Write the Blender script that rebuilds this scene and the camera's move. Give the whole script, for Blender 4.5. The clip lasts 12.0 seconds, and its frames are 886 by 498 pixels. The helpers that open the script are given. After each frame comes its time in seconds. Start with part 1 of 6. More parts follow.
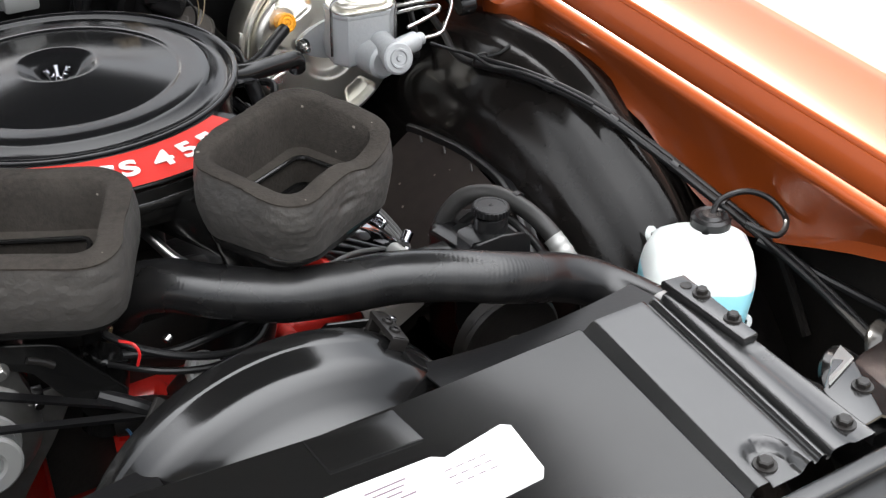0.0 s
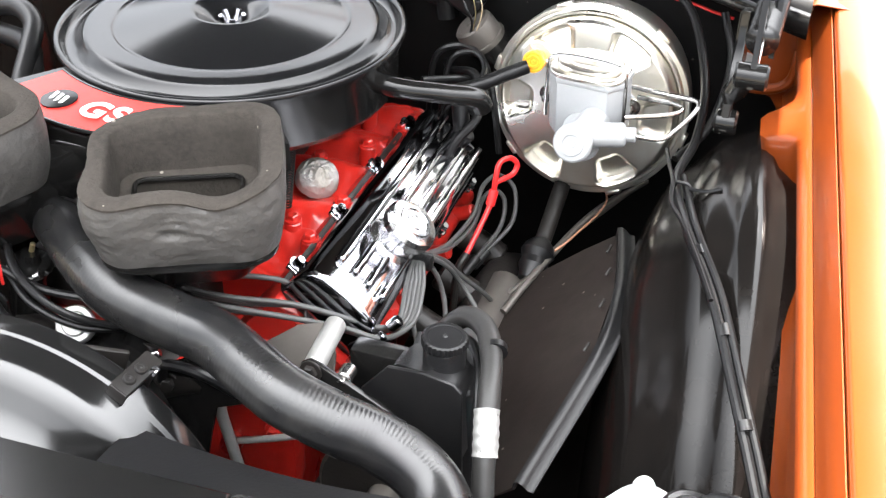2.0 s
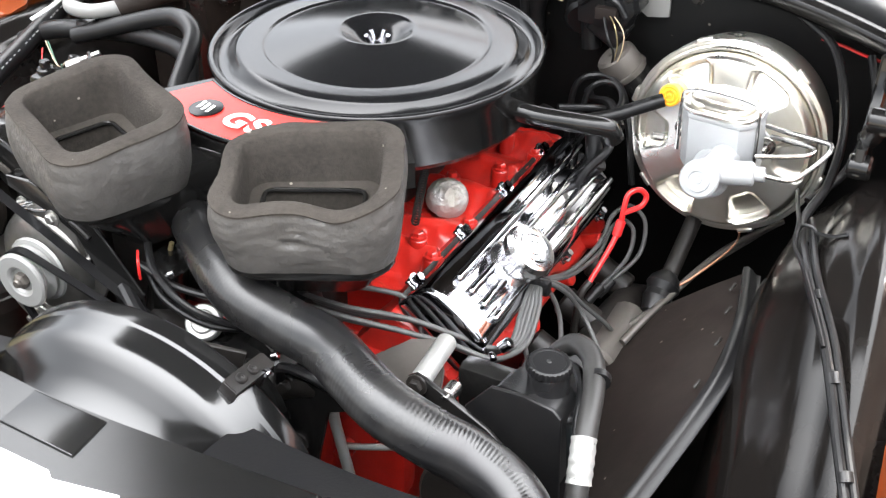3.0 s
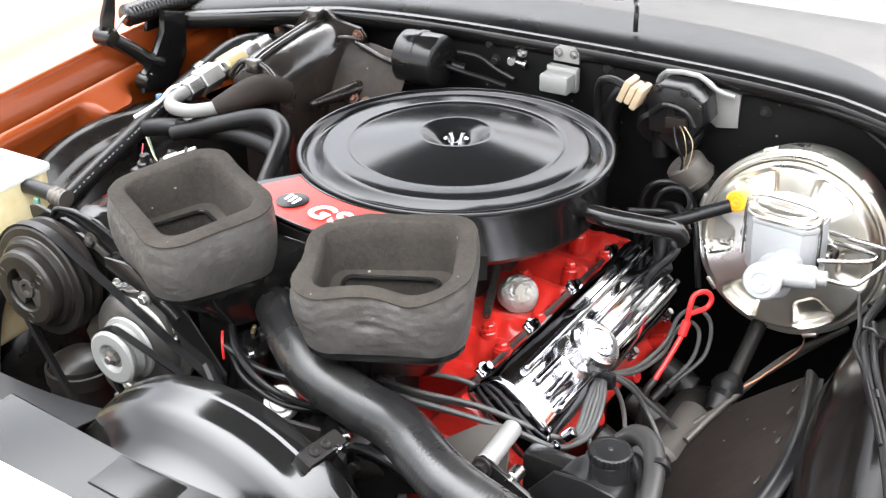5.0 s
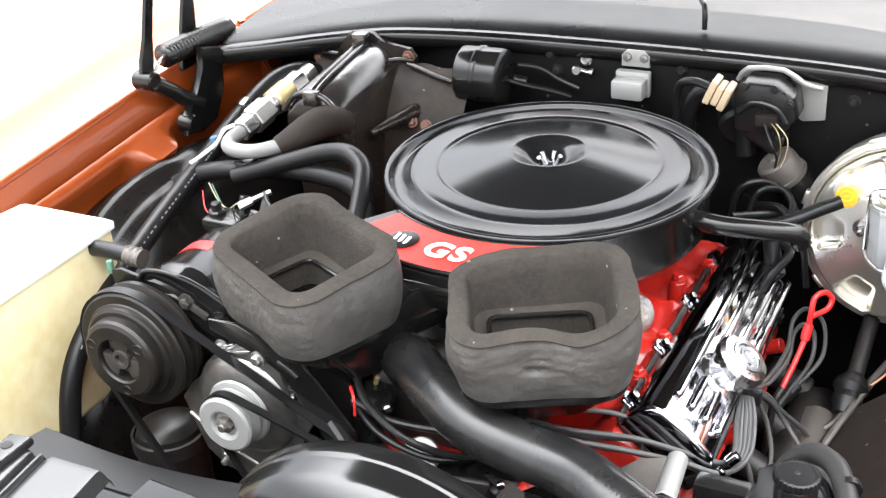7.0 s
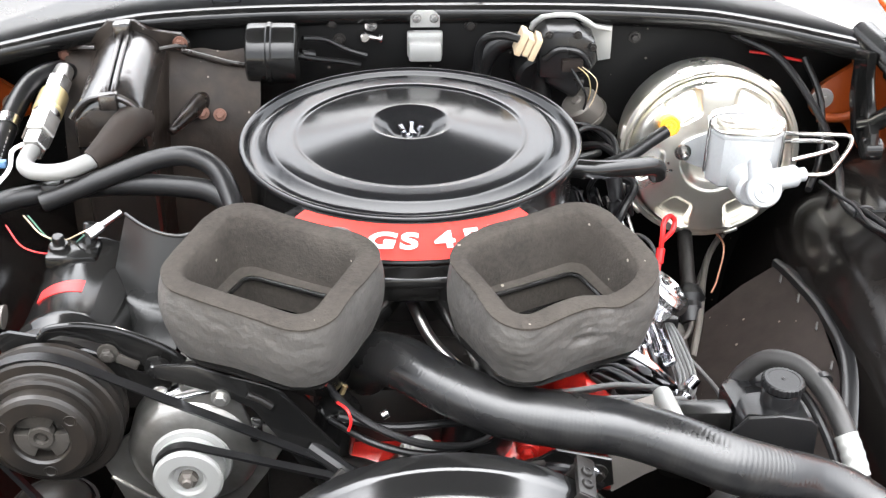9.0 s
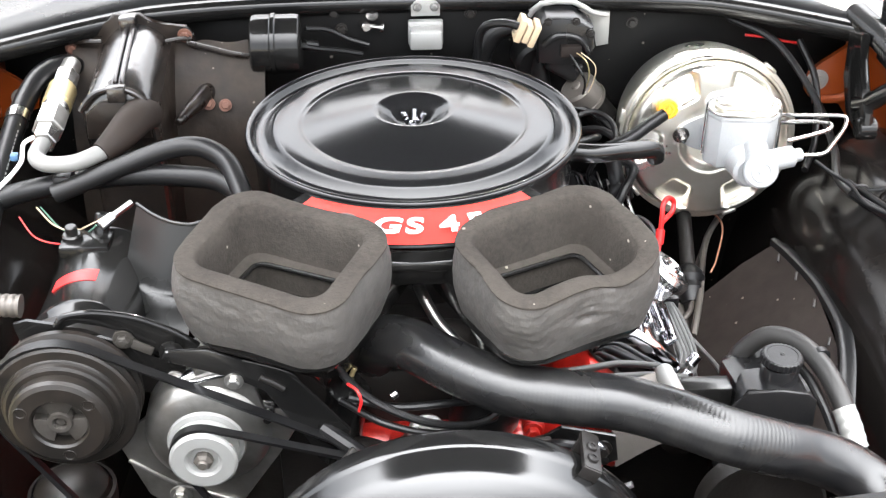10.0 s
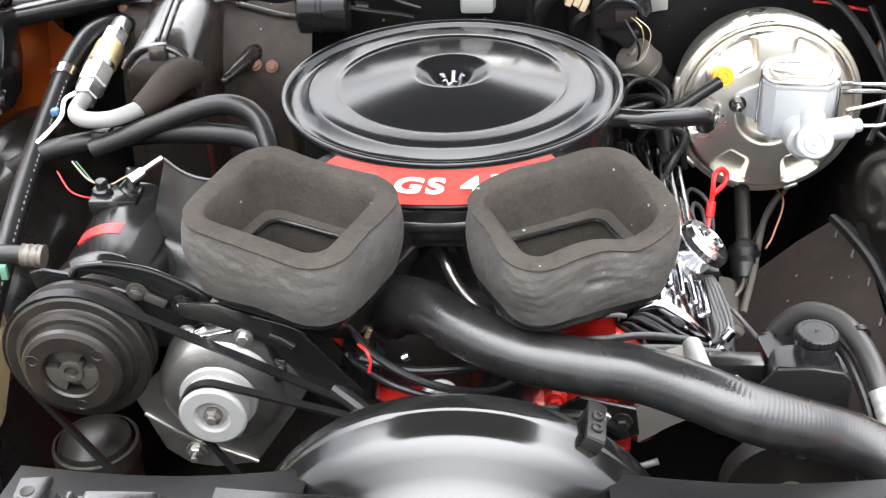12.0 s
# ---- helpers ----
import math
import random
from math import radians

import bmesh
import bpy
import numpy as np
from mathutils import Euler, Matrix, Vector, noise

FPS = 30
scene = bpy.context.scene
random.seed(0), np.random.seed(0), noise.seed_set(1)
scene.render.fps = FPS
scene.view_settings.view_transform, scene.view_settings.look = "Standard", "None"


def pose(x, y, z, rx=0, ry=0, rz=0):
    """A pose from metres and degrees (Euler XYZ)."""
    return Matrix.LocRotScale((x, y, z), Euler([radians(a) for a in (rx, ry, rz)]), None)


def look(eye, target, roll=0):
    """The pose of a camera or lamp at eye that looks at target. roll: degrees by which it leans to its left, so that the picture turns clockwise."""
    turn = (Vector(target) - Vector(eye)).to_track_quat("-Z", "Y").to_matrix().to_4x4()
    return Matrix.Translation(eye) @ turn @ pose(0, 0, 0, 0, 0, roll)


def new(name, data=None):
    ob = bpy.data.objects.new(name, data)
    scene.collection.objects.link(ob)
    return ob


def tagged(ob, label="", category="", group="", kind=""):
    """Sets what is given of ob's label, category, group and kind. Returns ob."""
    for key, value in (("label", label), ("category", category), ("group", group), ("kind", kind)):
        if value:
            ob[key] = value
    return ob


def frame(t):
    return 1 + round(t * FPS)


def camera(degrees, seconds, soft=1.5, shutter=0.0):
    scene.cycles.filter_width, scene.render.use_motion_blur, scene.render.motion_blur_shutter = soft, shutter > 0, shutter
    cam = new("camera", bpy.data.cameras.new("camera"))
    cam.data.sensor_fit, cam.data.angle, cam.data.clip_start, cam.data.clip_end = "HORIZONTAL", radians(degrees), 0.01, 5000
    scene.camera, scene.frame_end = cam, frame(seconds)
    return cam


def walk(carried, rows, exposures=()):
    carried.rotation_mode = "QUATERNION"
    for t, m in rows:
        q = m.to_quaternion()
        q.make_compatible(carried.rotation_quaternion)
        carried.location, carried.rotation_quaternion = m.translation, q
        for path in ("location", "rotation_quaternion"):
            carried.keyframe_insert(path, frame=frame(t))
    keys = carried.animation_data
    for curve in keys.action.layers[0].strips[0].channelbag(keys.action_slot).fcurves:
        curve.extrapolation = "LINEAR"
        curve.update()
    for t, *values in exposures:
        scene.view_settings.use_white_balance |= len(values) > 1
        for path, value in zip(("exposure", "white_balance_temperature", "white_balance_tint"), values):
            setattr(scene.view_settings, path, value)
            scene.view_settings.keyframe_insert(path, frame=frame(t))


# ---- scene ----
cam = camera(39.4, 12.0, soft=1.3)
PATH = [
    (0, (-0.323, -1.416, 1.583), (0.558, 0.019, 0.504), -0.1),
    (0.5, (0.042, -1.516, 1.582), (0.502, 0.107, 0.507), -2.1),
    (1, (0.284, -1.417, 1.567), (0.362, 0.261, 0.482), 0.4),
    (1.5, (0.514, -1.334, 1.578), (0.274, 0.306, 0.457), -0.3),
    (2, (0.702, -1.263, 1.577), (0.176, 0.306, 0.455), 0.9),
    (2.5, (0.701, -1.265, 1.586), (0.038, 0.264, 0.482), -3.2),
    (3, (0.764, -1.258, 1.595), (-0.023, 0.217, 0.498), -0.4),
    (3.5, (0.788, -1.285, 1.637), (-0.156, 0.133, 0.589), -2.0),
    (3.7, (0.795, -1.296, 1.651), (-0.192, 0.122, 0.643), -2.7),
    (5.3, (0.805, -1.326, 1.594), (-0.132, 0.176, 0.664), -0.5),
    (5.5, (0.801, -1.333, 1.592), (-0.141, 0.167, 0.664), -0.4),
    (6, (0.785, -1.328, 1.604), (-0.172, 0.162, 0.674), 0.1),
    (6.5, (0.742, -1.324, 1.602), (-0.239, 0.143, 0.662), -0.3),
    (7, (0.557, -1.355, 1.612), (-0.272, 0.202, 0.671), -4.1),
    (7.5, (0.385, -1.312, 1.598), (-0.086, 0.351, 0.593), -1.4),
    (7.7, (0.327, -1.282, 1.594), (-0.056, 0.393, 0.572), -2.5),
    (9.3, (-0.029, -1.434, 1.642), (0.061, 0.276, 0.608), 1.0),
    (9.5, (-0.028, -1.439, 1.646), (0.043, 0.268, 0.606), 0.3),
    (10, (-0.016, -1.44, 1.644), (0.046, 0.261, 0.594), -0.5),
    (10.5, (0.003, -1.437, 1.643), (0.071, 0.266, 0.597), -0.1),
    (11, (0.053, -1.41, 1.636), (0.123, 0.289, 0.584), 0.5),
    (11.5, (0.071, -1.38, 1.62), (0.07, 0.314, 0.557), -0.5),
    (11.6, (0.06, -1.369, 1.633), (0.025, 0.313, 0.551), -1.5),
    (12, (0.097, -1.425, 1.601), (-0.042, 0.263, 0.537), -2.5),
]
EXPOSURES = [(0.0, 2.06), (0.5, 2.84), (1.0, 3.14), (1.5, 3.24), (3.5, 3.30), (7.0, 3.25), (9.5, 3.55), (11.0, 3.55), (12.0, 3.36)]
walk(cam, [(t, look(eye, target, roll)) for t, eye, target, roll in PATH], EXPOSURES)

# ---- world, sun ----
world = bpy.data.worlds.new("world")
scene.world = world
world.use_nodes = True
wn = world.node_tree
sky = wn.nodes.new("ShaderNodeTexSky")
sky.sky_type, sky.sun_disc = "NISHITA", False
SUN_UP, SUN_TURN = 62, 5
sky.sun_elevation, sky.sun_rotation = radians(SUN_UP), radians(SUN_TURN)
sky.dust_density, sky.ozone_density, sky.air_density = 2.0, 1.0, 1.0
grey = wn.nodes.new("ShaderNodeHueSaturation")
grey.inputs["Saturation"].default_value = 0.25
wn.links.new(sky.outputs[0], grey.inputs["Color"])
wn.links.new(grey.outputs[0], wn.nodes["Background"].inputs["Color"])
wn.nodes["Background"].inputs["Strength"].default_value = 0.06
haze = wn.nodes.new("ShaderNodeBackground")  # thin bright cloud over the whole sky
haze.inputs["Color"].default_value = (0.97, 0.98, 1.0, 1)
place = wn.nodes.new("ShaderNodeTexCoord")
split = wn.nodes.new("ShaderNodeSeparateXYZ")
rise = wn.nodes.new("ShaderNodeMapRange")  # an overcast sky is brightest overhead
rise.interpolation_type = "SMOOTHSTEP"
rise.inputs["From Min"].default_value, rise.inputs["From Max"].default_value = 0.31, 0.97
rise.inputs["To Min"].default_value, rise.inputs["To Max"].default_value = 0.048, 1.62
wn.links.new(place.outputs["Generated"], split.inputs[0])
wn.links.new(split.outputs["Z"], rise.inputs["Value"])
wn.links.new(rise.outputs[0], haze.inputs["Strength"])
both = wn.nodes.new("ShaderNodeAddShader")
wn.links.new(wn.nodes["Background"].outputs[0], both.inputs[0])
wn.links.new(haze.outputs[0], both.inputs[1])
wn.links.new(both.outputs[0], wn.nodes["World Output"].inputs["Surface"])

sun = new("sun", bpy.data.lights.new("sun", "SUN"))
sun.data.energy, sun.data.angle, sun.data.color = 5.0, radians(0.6), (1.0, 0.95, 0.88)
towards = Vector((math.sin(radians(SUN_TURN)) * math.cos(radians(SUN_UP)), math.cos(radians(SUN_TURN)) * math.cos(radians(SUN_UP)), math.sin(radians(SUN_UP))))
sun.matrix_world = look(towards * 8, (0, 0, 0))


# ---- materials ----
def mat(name, base, rough=0.4, metal=0.0, second=None, grain=40.0, amount=0.35, bump=0.15, bumpscale=120.0,
        coat=0.0, coatrough=0.06, stains=4.0, roughvar=0.12, transmission=0.0, subsurface=0.0, ior=1.5, spec=0.5, specks=0.0, speckscale=70.0):
    """A painted, rubber, plastic or metal surface with stains at a large scale and grain at a small one."""
    m = bpy.data.materials.new(name)
    m.use_nodes = True
    nt = m.node_tree
    b = nt.nodes["Principled BSDF"]
    b.inputs["Metallic"].default_value = metal
    b.inputs["IOR"].default_value = ior
    b.inputs["Specular IOR Level"].default_value = spec
    b.inputs["Coat Weight"].default_value = coat
    b.inputs["Coat Roughness"].default_value = coatrough
    b.inputs["Transmission Weight"].default_value = transmission
    if subsurface:
        b.inputs["Subsurface Weight"].default_value = subsurface
        b.inputs["Subsurface Radius"].default_value = (0.02, 0.02, 0.02)
    tc = nt.nodes.new("ShaderNodeTexCoord")
    n1 = nt.nodes.new("ShaderNodeTexNoise")
    n1.inputs["Scale"].default_value, n1.inputs["Detail"].default_value = stains, 6.0
    n2 = nt.nodes.new("ShaderNodeTexNoise")
    n2.inputs["Scale"].default_value, n2.inputs["Detail"].default_value = grain, 4.0
    for n in (n1, n2):
        nt.links.new(tc.outputs["Object"], n.inputs["Vector"])
    mul = nt.nodes.new("ShaderNodeMath")
    mul.operation = "MULTIPLY"
    nt.links.new(n1.outputs["Fac"], mul.inputs[0])
    nt.links.new(n2.outputs["Fac"], mul.inputs[1])
    ramp = nt.nodes.new("ShaderNodeMapRange")
    ramp.inputs["From Min"].default_value, ramp.inputs["From Max"].default_value = 0.12, 0.42
    ramp.inputs["To Max"].default_value = amount
    nt.links.new(mul.outputs[0], ramp.inputs["Value"])
    mix = nt.nodes.new("ShaderNodeMix")
    mix.data_type = "RGBA"
    two = second or tuple(c * 0.55 for c in base)
    mix.inputs[6].default_value, mix.inputs[7].default_value = (*base, 1), (*two, 1)
    nt.links.new(ramp.outputs[0], mix.inputs[0])
    colour = mix.outputs[2]
    if specks:  # single grains of pale dust and lint
        cells = nt.nodes.new("ShaderNodeTexVoronoi")
        cells.inputs["Scale"].default_value = speckscale
        nt.links.new(tc.outputs["Object"], cells.inputs["Vector"])
        chosen = nt.nodes.new("ShaderNodeSeparateColor")
        nt.links.new(cells.outputs["Color"], chosen.inputs[0])
        size = nt.nodes.new("ShaderNodeMath")
        size.operation = "MULTIPLY_ADD"
        nt.links.new(chosen.outputs[0], size.inputs[0])
        size.inputs[1].default_value, size.inputs[2].default_value = 0.5, -0.36
        near = nt.nodes.new("ShaderNodeMath")
        near.operation = "LESS_THAN"
        nt.links.new(cells.outputs["Distance"], near.inputs[0])
        nt.links.new(size.outputs[0], near.inputs[1])
        some = nt.nodes.new("ShaderNodeMath")
        some.operation = "MULTIPLY"
        nt.links.new(near.outputs[0], some.inputs[0])
        some.inputs[1].default_value = specks
        dusty = nt.nodes.new("ShaderNodeMix")
        dusty.data_type = "RGBA"
        dusty.inputs[7].default_value = (0.30, 0.27, 0.23, 1)
        nt.links.new(some.outputs[0], dusty.inputs[0])
        nt.links.new(colour, dusty.inputs[6])
        colour = dusty.outputs[2]
    nt.links.new(colour, b.inputs["Base Color"])
    rr = nt.nodes.new("ShaderNodeMapRange")
    rr.inputs["From Min"].default_value, rr.inputs["From Max"].default_value = 0.3, 0.7
    rr.inputs["To Min"].default_value, rr.inputs["To Max"].default_value = max(0.02, rough - roughvar * 0.5), min(1, rough + roughvar * 0.5)
    nt.links.new(n1.outputs["Fac"], rr.inputs["Value"])
    nt.links.new(rr.outputs[0], b.inputs["Roughness"])
    if bump:
        n3 = nt.nodes.new("ShaderNodeTexNoise")
        n3.inputs["Scale"].default_value, n3.inputs["Detail"].default_value = bumpscale, 5.0
        nt.links.new(tc.outputs["Object"], n3.inputs["Vector"])
        bp = nt.nodes.new("ShaderNodeBump")
        bp.inputs["Strength"].default_value, bp.inputs["Distance"].default_value = bump, 0.002
        nt.links.new(n3.outputs["Fac"], bp.inputs["Height"])
        nt.links.new(bp.outputs[0], b.inputs["Normal"])
    return m


LID = mat("satin_black_enamel", (0.006, 0.006, 0.0065), 0.17, bump=0.01, amount=0.3, roughvar=0.05, second=(0.01, 0.01, 0.01), spec=0.41)
PAINT = mat("orange_metallic_paint", (0.20, 0.036, 0.0045), 0.36, 0.2, second=(0.155, 0.027, 0.0035), grain=600, amount=0.6, coat=0.4, coatrough=0.05, bump=0.0, spec=0.3)
BLACK = mat("gloss_black_paint", (0.005, 0.005, 0.005), 0.16, second=(0.014, 0.013, 0.012), bump=0.03, amount=0.6, stains=9, spec=0.36)
SATIN = mat("satin_black_metal", (0.005, 0.005, 0.005), 0.24, second=(0.012, 0.011, 0.01), bump=0.06, amount=0.6, stains=9, spec=0.5)
PLASTIC = mat("black_moulded_plastic", (0.007, 0.007, 0.0075), 0.28, second=(0.016, 0.015, 0.014), bump=0.06, bumpscale=400, spec=0.35)
COVER = mat("matt_black_plastic", (0.005, 0.005, 0.005), 0.18, second=(0.010, 0.009, 0.008), bump=0.015, bumpscale=300, spec=0.42)
FIREWALL = mat("old_black_sheet_metal", (0.003, 0.003, 0.003), 0.5, second=(0.006, 0.005, 0.0045), bump=0.15, bumpscale=30, spec=0.1, specks=0.3, speckscale=60)
DULL = mat("dull_black_iron", (0.010, 0.009, 0.0085), 0.42, second=(0.032, 0.027, 0.023), bump=0.25, bumpscale=160, spec=0.3)
HEATER = mat("dusty_black_case", (0.006, 0.0045, 0.004), 0.33, second=(0.018, 0.0125, 0.009), bump=0.9, bumpscale=45, stains=18, amount=0.9, spec=0.36, roughvar=0.3, specks=0.3, speckscale=90)
FOAM = mat("grey_brown_foam", (0.039, 0.034, 0.029), 0.95, second=(0.022, 0.019, 0.017), bump=0.6, bumpscale=320, grain=160, stains=18, amount=0.9, spec=0.15, specks=0.6, speckscale=65)
# the sides face open sky; that light is put into a paler colour
FOAM_SIDE = mat("weathered_lit_foam_skin", (0.046, 0.043, 0.040), 0.6, second=(0.028, 0.026, 0.024), bump=0.8, bumpscale=130, grain=60, stains=30, amount=0.9, spec=0.5)
FOIL = mat("crumpled_bare_metal", (0.42, 0.41, 0.39), 0.6, 0.6, second=(0.26, 0.24, 0.21), bump=1.0, bumpscale=150, stains=40, amount=0.9)
CAP = mat("worn_bright_cap", (0.72, 0.72, 0.73), 0.2, 1.0, second=(0.5, 0.5, 0.5), bump=0.05)
BLUE = mat("blue_plastic", (0.05, 0.11, 0.2), 0.4, bump=0.0)
GREEN = mat("green_tag", (0.07, 0.17, 0.12), 0.5, bump=0.1)
LEAD = mat("grey_plug_lead_sleeve", (0.055, 0.055, 0.054), 0.42, second=(0.035, 0.034, 0.032), bump=0.05, spec=0.4)
RUST = mat("rusty_screw_head", (0.11, 0.045, 0.028), 0.7, second=(0.05, 0.025, 0.018), bump=0.3, stains=40)
RUBBER = mat("black_rubber", (0.006, 0.006, 0.0065), 0.34, second=(0.015, 0.014, 0.013), bump=0.1, bumpscale=300, spec=0.26)
HOSE = mat("ribbed_black_rubber", (0.006, 0.006, 0.0065), 0.28, second=(0.018, 0.017, 0.016), bump=0.05, stains=14, amount=0.8, bumpscale=300, spec=0.5)
GREYHOSE = mat("grey_rubber_hose", (0.017, 0.0165, 0.016), 0.45, second=(0.03, 0.028, 0.026), bump=0.1, bumpscale=300, spec=0.35)
RED = mat("red_engine_enamel", (0.48, 0.018, 0.012), 0.3, second=(0.25, 0.012, 0.009), bump=0.35, bumpscale=70, coat=0.4, amount=0.5)
BADGE = mat("red_decal", (0.55, 0.022, 0.016), 0.35, bump=0.0, amount=0.15)
WHITE = mat("white_print", (0.8, 0.8, 0.78), 0.5, bump=0.0, amount=0.1)
CHROME = mat("chrome_plate", (0.54, 0.54, 0.57), 0.07, 1.0, second=(0.50, 0.50, 0.50), bump=0.0, roughvar=0.04)
ZINC = mat("yellow_zinc_plate", (0.84, 0.82, 0.76), 0.33, 1.0, second=(0.72, 0.67, 0.57), bump=0.06, stains=9, amount=0.8)
CAST = mat("grey_cast_iron_paint", (0.33, 0.34, 0.345), 0.4, 0.2, second=(0.40, 0.40, 0.40), bump=0.3, bumpscale=150)
ALUMINIUM = mat("cast_aluminium", (0.42, 0.41, 0.39), 0.36, 0.9, second=(0.26, 0.25, 0.23), bump=0.3, bumpscale=140, amount=0.7)
STEEL = mat("bare_steel", (0.42, 0.41, 0.40), 0.26, 1.0, second=(0.26, 0.24, 0.22), bump=0.05)
GREYMETAL = mat("silver_grey_paint", (0.30, 0.30, 0.29), 0.4, 0.4, second=(0.22, 0.21, 0.195), bump=0.05)
COWL = mat("grey_black_cowl_paint", (0.006, 0.006, 0.0065), 0.3, spec=0.2, second=(0.014, 0.014, 0.0135), bump=0.1, bumpscale=40, stains=6)
BOOT = mat("brown_dusty_rubber", (0.014, 0.010, 0.008), 0.7, second=(0.028, 0.020, 0.015), bump=0.4, bumpscale=60, stains=20, spec=0.2)
DUSTY = mat("brown_dusty_case", (0.010, 0.0072, 0.0058), 0.6, second=(0.026, 0.019, 0.014), bump=0.7, bumpscale=50, stains=22, amount=0.9, spec=0.2, specks=0.5, speckscale=90)
DRUM = mat("dusty_gloss_black", (0.010, 0.009, 0.0085), 0.24, second=(0.025, 0.018, 0.014), bump=0.3, bumpscale=40, stains=14, amount=0.7, spec=0.9)
SUPPORT = mat("stamped_grey_black_steel", (0.012, 0.012, 0.012), 0.22, second=(0.024, 0.023, 0.022), bump=0.08, bumpscale=60, stains=8, spec=0.75)
WHEELHOUSE = mat("old_gloss_black_paint", (0.005, 0.0045, 0.0042), 0.16, second=(0.010, 0.008, 0.007), bump=0.02, bumpscale=14, stains=9, amount=0.6, spec=0.2)
HUB = mat("dusty_grey_iron", (0.045, 0.041, 0.037), 0.55, 0.3, second=(0.026, 0.022, 0.018), bump=0.4, bumpscale=160, stains=50, amount=0.8, spec=0.3)
GRIME = mat("grimy_black_iron", (0.007, 0.0065, 0.006), 0.36, second=(0.020, 0.0155, 0.0125), bump=0.15, bumpscale=120, stains=22, amount=0.8, spec=0.3)
DISH = mat("dull_turned_aluminium", (0.30, 0.29, 0.275), 0.34, 0.9, second=(0.17, 0.16, 0.145), bump=0.2, bumpscale=140, stains=30, amount=0.8)
SHROUD = mat("polished_black_plastic", (0.005, 0.005, 0.005), 0.17, second=(0.010, 0.009, 0.009), bump=0.02, spec=0.62)
SHIELD = mat("grey_black_sheet", (0.010, 0.010, 0.0098), 0.3, second=(0.018, 0.017, 0.016), bump=0.06, stains=10, spec=0.3)
BOTTLE = mat("milky_white_plastic", (0.66, 0.69, 0.67), 0.3, second=(0.6, 0.63, 0.62), bump=0.03, subsurface=0.4)
FLUID = mat("blue_washer_fluid", (0.35, 0.72, 0.80), 0.3, second=(0.30, 0.66, 0.76), bump=0.03, subsurface=0.4)
CREAM = mat("yellowed_plastic", (0.74, 0.66, 0.42), 0.4, second=(0.62, 0.5, 0.24), bump=0.05, stains=8, amount=0.8, subsurface=0.2)
YELLOW = mat("yellow_plastic", (0.85, 0.36, 0.02), 0.35, bump=0.02)
PALE = mat("pale_grey_hose", (0.16, 0.16, 0.155), 0.4, second=(0.12, 0.115, 0.105), bump=0.05)
BRASS = mat("dull_brass", (0.52, 0.42, 0.22), 0.35, 0.8, second=(0.4, 0.3, 0.16), bump=0.05)
BROWN = mat("worn_grey_iron", (0.10, 0.09, 0.08), 0.5, 0.5, second=(0.06, 0.05, 0.045), bump=0.2)
IVORY = mat("ivory_plastic", (0.40, 0.32, 0.22), 0.45, second=(0.36, 0.26, 0.16), stains=30, amount=0.8, bump=0.1)
REDPLASTIC = mat("red_plastic", (0.62, 0.02, 0.02), 0.35, bump=0.02, amount=0.2)
COPPER = mat("copper_wire", (0.55, 0.27, 0.17), 0.4, 0.6, bump=0.0)
FLAP = mat("worn_rubber_sheet", (0.009, 0.006, 0.005), 0.75, second=(0.019, 0.0145, 0.012), bump=0.45, bumpscale=25, stains=10, amount=0.7, spec=0.2, specks=0.35, speckscale=60)
GROUND = mat("pale_concrete", (0.135, 0.116, 0.085), 0.9, second=(0.10, 0.088, 0.066), bump=0.3, bumpscale=60, stains=1.5, grain=30)
STRIPE = mat("yellow_road_paint", (0.34, 0.24, 0.01), 0.7, bump=0.1)
PAPER = mat("white_paper_label", (0.62, 0.62, 0.62), 0.45, bump=0.0, amount=0.05)
INK = mat("grey_ink", (0.16, 0.12, 0.14), 0.6, bump=0.0)
GLASS = mat("dark_windscreen", (0.02, 0.022, 0.024), 0.05, bump=0.0)
LINER = mat("matt_black_hood_liner", (0.008, 0.008, 0.008), 0.9, second=(0.014, 0.013, 0.012), bump=0.3, bumpscale=60, spec=0.08)


# ---- mesh helpers ----
def part(name, bm, material, parent=None, label="", sharp=32, m=None):
    me = bpy.data.meshes.new(name)
    bmesh.ops.recalc_face_normals(bm, faces=bm.faces)
    bm.to_mesh(me)
    bm.free()
    me.materials.append(material)
    me.polygons.foreach_set("use_smooth", [True] * len(me.polygons))
    me.set_sharp_from_angle(angle=radians(sharp))
    ob = new(name, me)
    if m is not None:
        ob.matrix_world = m
    if parent is not None:
        ob.parent = parent
    if label:
        tagged(ob, label)
    return ob


def thing(name, label, category, group="", kind="", at=(0, 0, 0)):
    return tagged(new(name), label, category, group, kind)


def solid(name, bm, material, label, category, kind="", group="", sharp=32):
    return tagged(part(name, bm, material, None, sharp=sharp), label, category, group, kind)


def join(*bms):
    """All of them in the first one."""
    first = bms[0]
    for b in bms[1:]:
        me = bpy.data.meshes.new("joined")
        b.to_mesh(me)
        b.free()
        first.from_mesh(me)
        bpy.data.meshes.remove(me)
    return first


def moved(bm, m):
    bmesh.ops.transform(bm, matrix=m, verts=bm.verts)
    return bm


